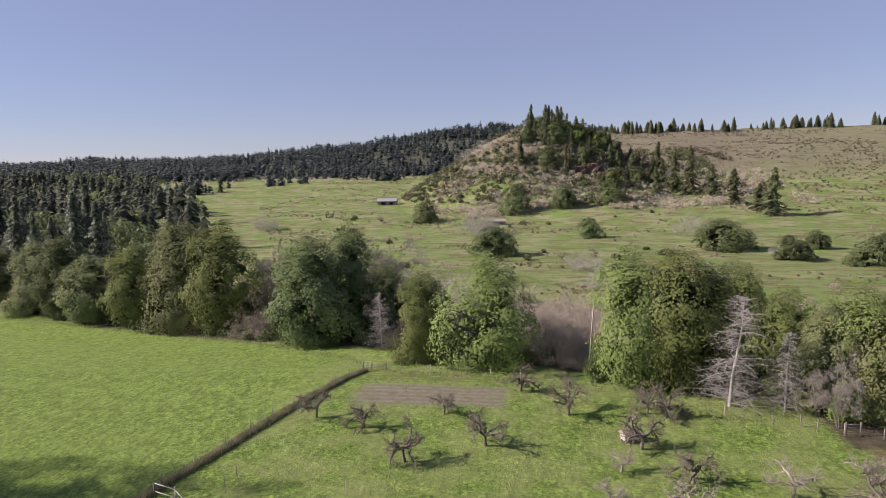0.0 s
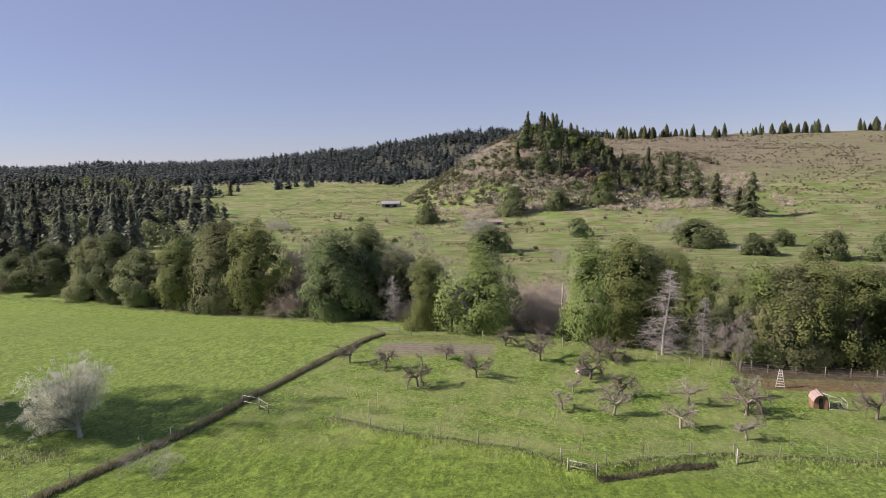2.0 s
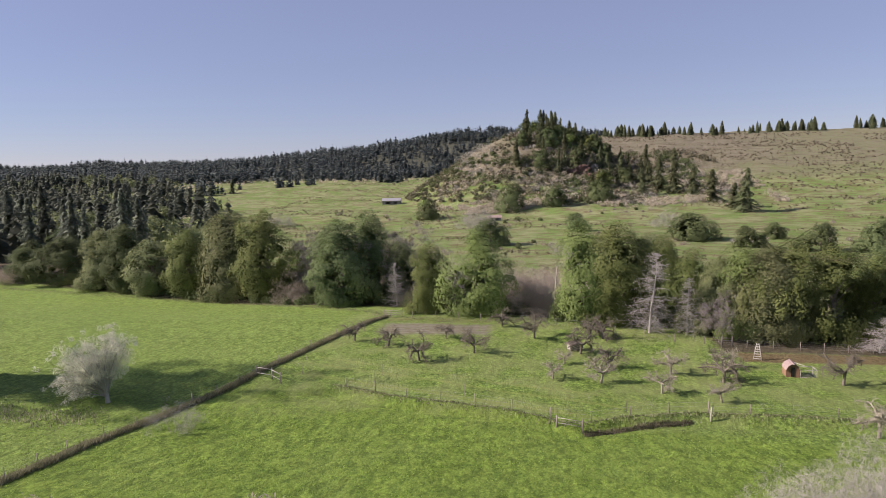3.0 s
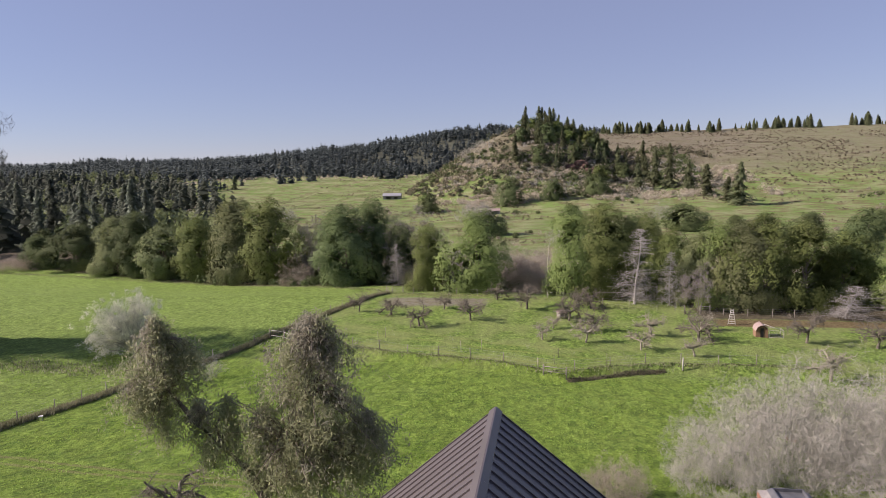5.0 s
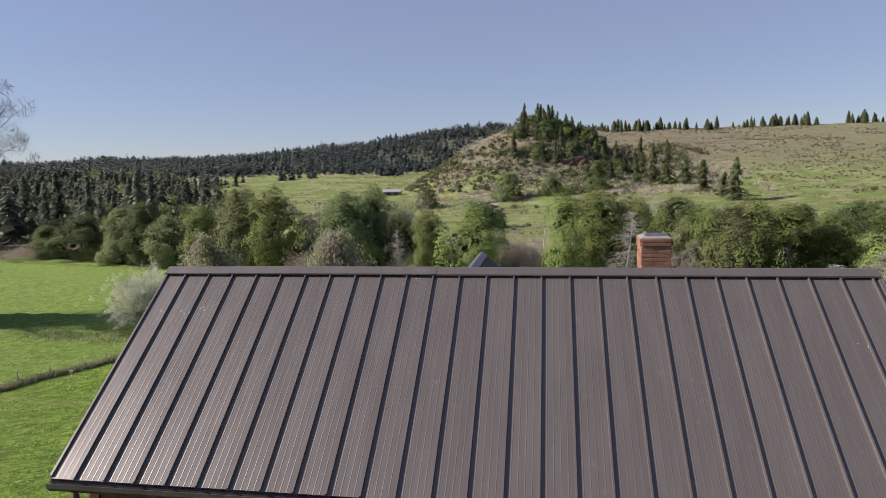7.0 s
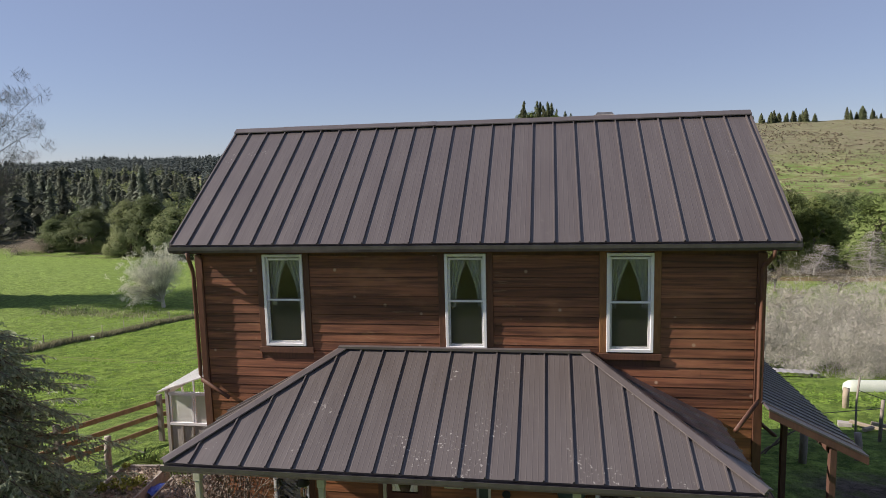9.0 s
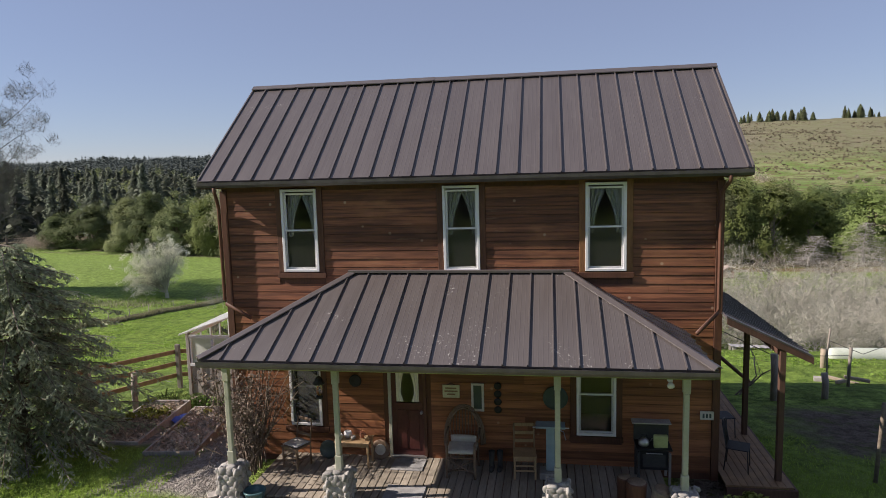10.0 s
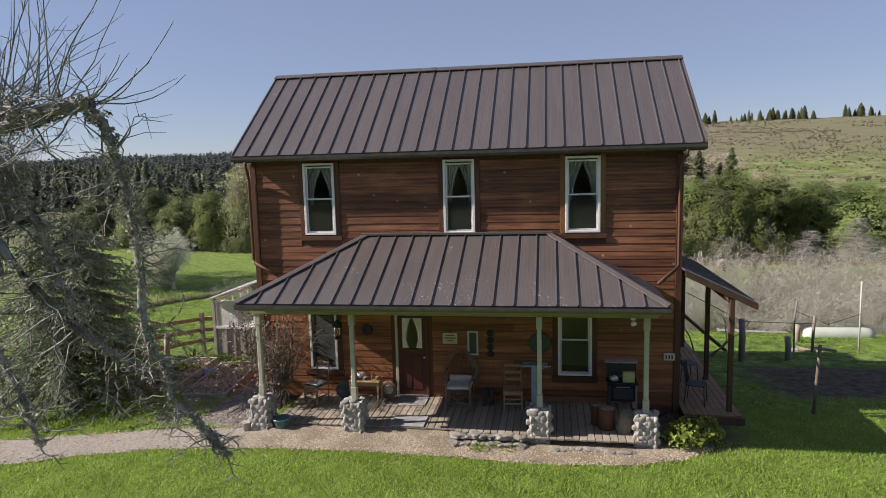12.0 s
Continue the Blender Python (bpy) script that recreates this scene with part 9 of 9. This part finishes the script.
def plain_chair(x, y, turn, material, label, cushion=None, slats=3):
    ob = new("side_chair")
    for sx in (-0.19, 0.19):
        block("leg", sx - 0.018, sx + 0.018, -0.2, -0.164, 0, 0.44, material, ob)
        pipe("back_post", [(sx, 0.18, 0), (sx, 0.18, 0.45), (sx, 0.25, 0.92)], 0.019, material, ob, 6)
        block("side_stretcher", sx - 0.01, sx + 0.01, -0.17, 0.17, 0.18, 0.205, material, ob)
    block("seat", -0.215, 0.215, -0.215, 0.2, 0.43, 0.46, material, ob, 0.008)
    block("apron", -0.17, 0.17, -0.195, -0.18, 0.36, 0.43, material, ob)
    block("stretcher", -0.17, 0.17, -0.192, -0.175, 0.15, 0.185, material, ob)
    block("stretcher", -0.17, 0.17, -0.192, -0.175, 0.25, 0.28, material, ob)
    for i in range(slats):
        z = 0.56 + i * 0.30 / max(1, slats - 1)
        block("back_slat", -0.18, 0.18, 0.185 + (z - 0.45) * 0.14, 0.203 + (z - 0.45) * 0.14, z, z + 0.065, material, ob)
    if cushion:
        pillow("cushion", 0.40, 0.38, 0.05, cushion, ob, pose(0, 0, 0.485))
    tagged(ob, label, "chair")
    return turned(ob, x, y, DECK, turn)


plain_chair(6.38, -0.55, 4, M_OAKWOOD, "pale wooden ladder-back chair on the porch")
plain_chair(1.90, -0.62, -25, M_WILLOW, "dark wooden chair with white seat pad", M_CUSHION, 2)


def metal_chair(x, y, turn):
    ob = new("metal_chair")
    for sx in (-0.2, 0.2):
        pipe("leg", [(sx, -0.2, 0), (sx, -0.18, 0.43)], 0.012, M_BLACK, ob, 6)
        pipe("back_post", [(sx, 0.22, 0), (sx, 0.18, 0.43), (sx * 0.95, 0.26, 0.88)], 0.012, M_BLACK, ob, 6)
    block("seat", -0.21, 0.21, -0.2, 0.2, 0.43, 0.445, M_BLACK, ob)
    pipe("top_rail", [(-0.19, 0.26, 0.88), (0, 0.28, 0.92), (0.19, 0.26, 0.88)], 0.013, M_BLACK, ob, 6)
    for i in range(5):
        pipe("back_bar", [(-0.14 + i * 0.07, 0.19, 0.45), (-0.14 + i * 0.07, 0.265, 0.89)], 0.008, M_BLACK, ob, 5)
    tagged(ob, "black metal chair on the side porch", "chair", "side porch chairs")
    return turned(ob, x, y, 0.30, turn)


metal_chair(10.35, 0.15, 70)
metal_chair(10.45, 1.7, 100)


def plant_table():
    ob = new("small_table")
    block("top", -0.36, 0.36, -0.2, 0.2, 0.50, 0.525, M_OAKWOOD, ob, 0.006)
    block("apron", -0.31, 0.31, -0.17, -0.15, 0.42, 0.50, M_OAKWOOD, ob)
    for x in (-0.32, 0.32):
        for y in (-0.16, 0.16):
            block("leg", x - 0.02, x + 0.02, y - 0.02, y + 0.02, 0, 0.50, M_OAKWOOD, ob)
    tagged(ob, "small pale wooden table crowded with pots", "table")
    return turned(ob, 3.02, -0.42, DECK, 0)


plant_table()
rng = random.Random(50)
for i, (x, r, h, m, lab) in enumerate(((2.74, 0.07, 0.10, M_CUSHION, "round white shell on the porch table"), (2.88, 0.085, 0.13, M_WHITE, "small round white pot on table"), (3.02, 0.05, 0.07, M_STONE, "grey pebble on the porch table"),
                                       (3.18, 0.06, 0.11, M_TERRA, "small terracotta pot holding a succulent"), (3.29, 0.05, 0.08, M_OAKWOOD, "small wooden bowl on porch table"))):
    ob = part("table_pot", lathe(((r * 0.6, 0), (r, h * 0.45), (r * 0.95, h * 0.8), (r * 0.75, h), (r * 0.6, h * 0.92), (0.0, h * 0.88)), 14), m)
    ob.location = (x, -0.46 + 0.1 * (i % 2), DECK + 0.525)
    tagged(ob, lab, "pot", "pots on the table")
suc = strap_plant(3.18, -0.36, 22, 0.16, M_TERRA, "reddish spiky succulent in a terracotta pot", 12)
suc.location = (3.18, -0.36, DECK + 0.62)
suc.scale = (0.22, 0.22, 1)


def wall_plate(name, x, y, z, r, material, label, tilt, inner=None):
    ob = new(name)
    part("disc", lathe(((0.0, 0), (r * 0.95, 0.0), (r, 0.02), (r * 0.96, 0.035), (r * 0.72, 0.02), (0.0, 0.018)), 28), material, ob)
    if inner:
        part("inlay", lathe(((0.0, 0.019), (r * 0.55, 0.021), (r * 0.52, 0.027), (0.0, 0.026)), 24), inner, ob)
    ob.matrix_world = pose(x, y, z, 90 - tilt)
    return tagged(ob, label, "disc")


wall_plate("round_tray", 3.48, -0.15, DECK + 0.20, 0.20, M_WILLOW, "round brown tray leaning on the wall", 12, M_CUSHION)
wall_plate("round_tray", 2.42, -0.22, DECK + 0.19, 0.19, M_DISC, "dark round lid leaning on the wall", 12)
wall_plate("wall_clock", 6.96, -0.02, 1.64, 0.24, M_DISC, "dark green round enamel disc on wall", 0)
wall_plate("wall_wreath", 2.98, -0.02, 1.88, 0.13, M_BLACK, "dark round iron ornament on the wall", 0)
sign = new("house_sign")
block("board", 4.76, 5.10, -0.035, -0.008, 1.58, 1.84, M_PAPER, sign, 0.006)
for i, (a, b) in enumerate(((4.82, 5.04), (4.80, 5.06), (4.85, 5.01))):
    block("lettering_bar", a, b, -0.041, -0.034, 1.765 - i * 0.062, 1.79 - i * 0.062, M_WOOD, sign, 0)
pipe("hanger", [(4.86, -0.02, 1.84), (4.93, -0.02, 1.88), (5.0, -0.02, 1.84)], 0.008, M_BLACK, sign, 5)
tagged(sign, "small pale green painted sign on the wall", "sign")
niche = new("framed_mirror")
for q in ((5.33, 5.375, 1.32, 1.89), (5.535, 5.58, 1.32, 1.89), (5.375, 5.535, 1.845, 1.89), (5.375, 5.535, 1.32, 1.365)):
    block("frame_piece", q[0], q[1], -0.04, -0.005, q[2], q[3], M_CUSHION, niche)
block("glass", 5.375, 5.535, -0.02, -0.012, 1.365, 1.845, M_DISC, niche, 0)
tagged(niche, "narrow white-framed glass hung on the wall", "mirror")
orn = new("iron_ornament")
for i in range(4):
    c = lathe(((0.035, 0), (0.075, 0.004), (0.075, 0.014), (0.035, 0.018)), 12)
    part("scroll", c, M_BLACK, orn).matrix_local = pose(5.85, -0.012, 1.36 + i * 0.16, 90)
tagged(orn, "dark iron scroll ornament on the wall", "ornament")
plate = block("number_plaque", 9.62, 9.86, -0.04, -0.012, 1.30, 1.46, M_CUSHION, None, 0.006)
tagged(plate, "small blank white plaque beside the corner", "plaque")
for a in (9.66, 9.72, 9.78):
    b = block("bar", a, a + 0.035, -0.046, -0.0405, 1.34, 1.42, M_DISC, plate, 0)


def blue_stand():
    ob = new("blue_stand")
    block("upright", -0.08, 0.08, -0.03, 0.03, 0.12, 0.98, M_BLUE, ob, 0.006)
    block("top", -0.27, 0.27, -0.14, 0.14, 0.98, 1.02, M_BLUE, ob, 0.006)
    block("foot", -0.2, 0.2, -0.16, 0.16, 0, 0.12, M_GREYWOOD, ob, 0.01)
    pipe("handle", [(0.10, -0.05, 0.95), (0.24, -0.05, 0.90), (0.28, -0.05, 0.74)], 0.012, M_GALV, ob, 6)
    pipe("bar", [(-0.32, -0.12, 1.0), (0.34, -0.12, 1.0)], 0.014, M_GALV, ob, 6)
    tagged(ob, "pale blue painted stand with metal bar", "stand")
    return turned(ob, 6.86, -0.55, DECK, 0)


blue_stand()


def boot(x, y):
    ob = new("rubber_boot")
    part("shaft", lathe(((0.05, 0.0), (0.055, 0.05), (0.048, 0.12), (0.06, 0.36), (0.055, 0.36), (0.043, 0.13)), 14), M_RUBBER, ob)
    part("foot", box(bmesh.new(), -0.045, 0.045, -0.2, 0.06, 0.0, 0.085, 0.03), M_RUBBER, ob)
    tagged(ob, "dark rubber boot standing on the deck", "boot", "pair of boots")
    return turned(ob, x, y, DECK, rng.uniform(-8, 8))


boot(5.74, -0.35), boot(5.90, -0.33)


def old_stove():
    ob = new("old_stove")
    for x in (-0.27, 0.27):
        for y in (-0.2, 0.2):
            block("leg", x - 0.022, x + 0.022, y - 0.022, y + 0.022, 0, 0.62, M_GREYWOOD if x > 0 else M_RUBBER, ob)
    block("body", -0.25, 0.25, -0.19, 0.19, 0.28, 0.66, M_BLACK, ob, 0.01)
    block("door", -0.2, 0.2, -0.205, -0.19, 0.34, 0.58, M_RUBBER, ob, 0.006)
    pipe("handle", [(-0.14, -0.21, 0.60), (-0.14, -0.235, 0.61), (0.14, -0.235, 0.61), (0.14, -0.21, 0.60)], 0.009, M_GALV, ob, 6)
    block("top", -0.31, 0.31, -0.24, 0.24, 0.66, 0.69, M_BLACK, ob, 0.006)
    block("back_shelf", -0.31, 0.31, 0.18, 0.24, 0.69, 1.05, M_RUBBER, ob, 0.006)
    block("high_shelf", -0.36, 0.33, 0.02, 0.24, 1.05, 1.075, M_GREYWOOD, ob, 0.004)
    tagged(ob, "old dark iron stove with grey shelf", "stove")
    return turned(ob, 8.70, -0.50, DECK, 0)


old_stove()
tin = part("lime_tin", box(bmesh.new(), -0.12, 0.12, -0.05, 0.05, 0, 0.22, 0.01), M_LIMETIN)
tin.location = (8.82, -0.62, DECK + 0.69)
tagged(tin, "square lime green tin on the stove", "tin")
kettle = new("kettle")
part("pot", lathe(((0.07, 0), (0.10, 0.03), (0.095, 0.10), (0.05, 0.14), (0.0, 0.15)), 16), M_GALV, kettle)
pipe("spout", [(0.08, 0, 0.06), (0.13, 0, 0.10), (0.15, 0, 0.14)], 0.014, M_GALV, kettle, 6)
pipe("handle", [(-0.07, 0, 0.12), (-0.05, 0, 0.20), (0.05, 0, 0.20), (0.07, 0, 0.12)], 0.007, M_BLACK, kettle, 6)
kettle.location = (8.53, -0.58, DECK + 0.69)
tagged(kettle, "dull metal kettle on the old stove", "kettle")


M_CUTWOOD = surface("weathered_cut_wood", (0.16, 0.115, 0.075), (0.30, 0.225, 0.155), 0.1, 0.01, 0.85, 0.3)


def log_round(x, y, r, h, tilt, turn, z=DECK):
    ob = new("log_round")
    v, f = [], []
    bm = lathe(((r * 0.97, 0), (r, 0.02), (r * 0.98, h * 0.5), (r * 1.02, h - 0.02), (r * 0.97, h)), 18)
    for q in bm.verts:
        q.co.x *= 1 + 0.06 * noise.noise((q.co.x * 9, q.co.y * 9, q.co.z * 2))
        q.co.y *= 1 + 0.06 * noise.noise((q.co.y * 9, q.co.x * 9, q.co.z * 2 + 4))
    part("bark", bm, M_TRIM if tilt == 0 else M_BARK, ob)
    part("cut_face", lathe(((0.0, h), (r * 0.9, h + 0.001), (r * 0.9, h + 0.006), (0.0, h + 0.006)), 18), M_CUTWOOD, ob)
    ob.matrix_world = Matrix.Translation((x, y, z)) @ Matrix.Rotation(turn, 4, "Z") @ Matrix.Rotation(radians(tilt), 4, "X")
    return tagged(ob, "rough sawn log round on the deck", "log", "log rounds")


log_round(8.30, -1.45, 0.17, 0.42, 0, 0)
log_round(8.62, -1.58, 0.16, 0.42, 16, 0.9)
log_round(8.12, -1.25, 0.12, 0.40, 0, 1)
mat_ = part("door_mat", box(bmesh.new(), 3.78, 4.42, -0.62, -0.12, DECK + 0.004, DECK + 0.022, 0.006), M_MAT)
tagged(mat_, "grey woven mat before the front door", "mat")
mat_ = part("step_slab", box(bmesh.new(), 3.90, 4.62, -1.80, -1.22, DECK + 0.004, DECK + 0.026, 0.008), M_MAT)
tagged(mat_, "pale grey mat at the deck edge", "mat")
pot = part("planter", lathe(((0.12, 0), (0.155, 0.10), (0.185, 0.24), (0.20, 0.25), (0.20, 0.285), (0.175, 0.285), (0.16, 0.22), (0.0, 0.20)), 22), M_TEAL)
pot.location = (1.58, -1.86, land(1.58, -1.86) + 0.02)
tagged(pot, "teal glazed planter pot beside the stone pier", "planter")
pot = part("small_planter", lathe(((0.07, 0), (0.10, 0.2), (0.11, 0.22), (0.095, 0.22), (0.0, 0.18)), 16), M_GREYWOOD)
pot.location = (0.82, -1.95, land(0.82, -1.95))
tagged(pot, "small grey pot beside the stone pier", "planter")
lantern = new("porch_lantern")
pipe("hook", [(2.80, -1.60, 2.66), (2.80, -1.60, 2.48)], 0.006, M_BLACK, lantern, 5)
part("hood", lathe(((0.10, 0.0), (0.11, 0.02), (0.05, 0.12), (0.0, 0.16)), 14), M_BLACK, lantern).matrix_local = pose(2.80, -1.60, 2.34)
part("lamp_glass", lathe(((0.045, -0.20), (0.06, -0.1), (0.05, 0.0)), 12), M_GLASS, lantern).matrix_local = pose(2.80, -1.60, 2.34)
part("base", lathe(((0.06, -0.26), (0.07, -0.24), (0.05, -0.20)), 12), M_BLACK, lantern).matrix_local = pose(2.80, -1.60, 2.34)
tagged(lantern, "black iron lantern hanging under the porch", "lantern")
light = new("porch_floodlight")
part("bracket", box(bmesh.new(), 8.72, 8.80, -1.78, -1.70, 2.60, 2.66), M_WHITE, light)
part("head", lathe(((0.03, 0), (0.055, 0.05), (0.055, 0.08), (0.0, 0.085)), 12), M_WHITE, light).matrix_local = pose(8.76, -1.78, 2.58, 120)
tagged(light, "small white floodlight under the porch beam", "light fitting")
M_VINE = surface("dead_vine", (0.095, 0.072, 0.056), (0.235, 0.190, 0.150), 0.3, 0.03, 0.95, 0.4)
runs = []
rr_ = random.Random(66)
for i in range(62):
    p = Vector((1.02 + rr_.uniform(-0.14, 0.14), -0.75 + rr_.uniform(-0.3, 0.35), 0.25))
    runs.append(limb(rr_, p, (rr_.gauss(0, 0.12), rr_.gauss(0, 0.12), 1), rr_.uniform(1.4, 2.5), 0.014, 9, 0.17, 0.08, 0.5))
    fork(rr_, runs, runs[-1], 1, 11, 0.15, 0.8, 0.4, 0, 0.5)
climber = new("climber")
part("vine_stem", tube_mesh("vine_stem", runs, M_VINE, 4), None, climber)
tips = [tuple(run[-1][0]) for run in runs if run[-1][0].z > 0.8 and run[-1][0].x < 1.32]
v, f = leaves(np.random.RandomState(67), tips, [0.10] * len(tips), 4, 0.035, 1.0, 0.4)
tagged(part("dead_leaves", soup("dead_leaves", v, f, M_VINE), None, climber), kind="stuff")
tagged(climber, "bare twisting climber stems with withered brown leaves", "climber")

# the patterns have served
for first in FIRST:
    for o in list(first.children_recursive) + [first]:
        bpy.data.objects.remove(o)
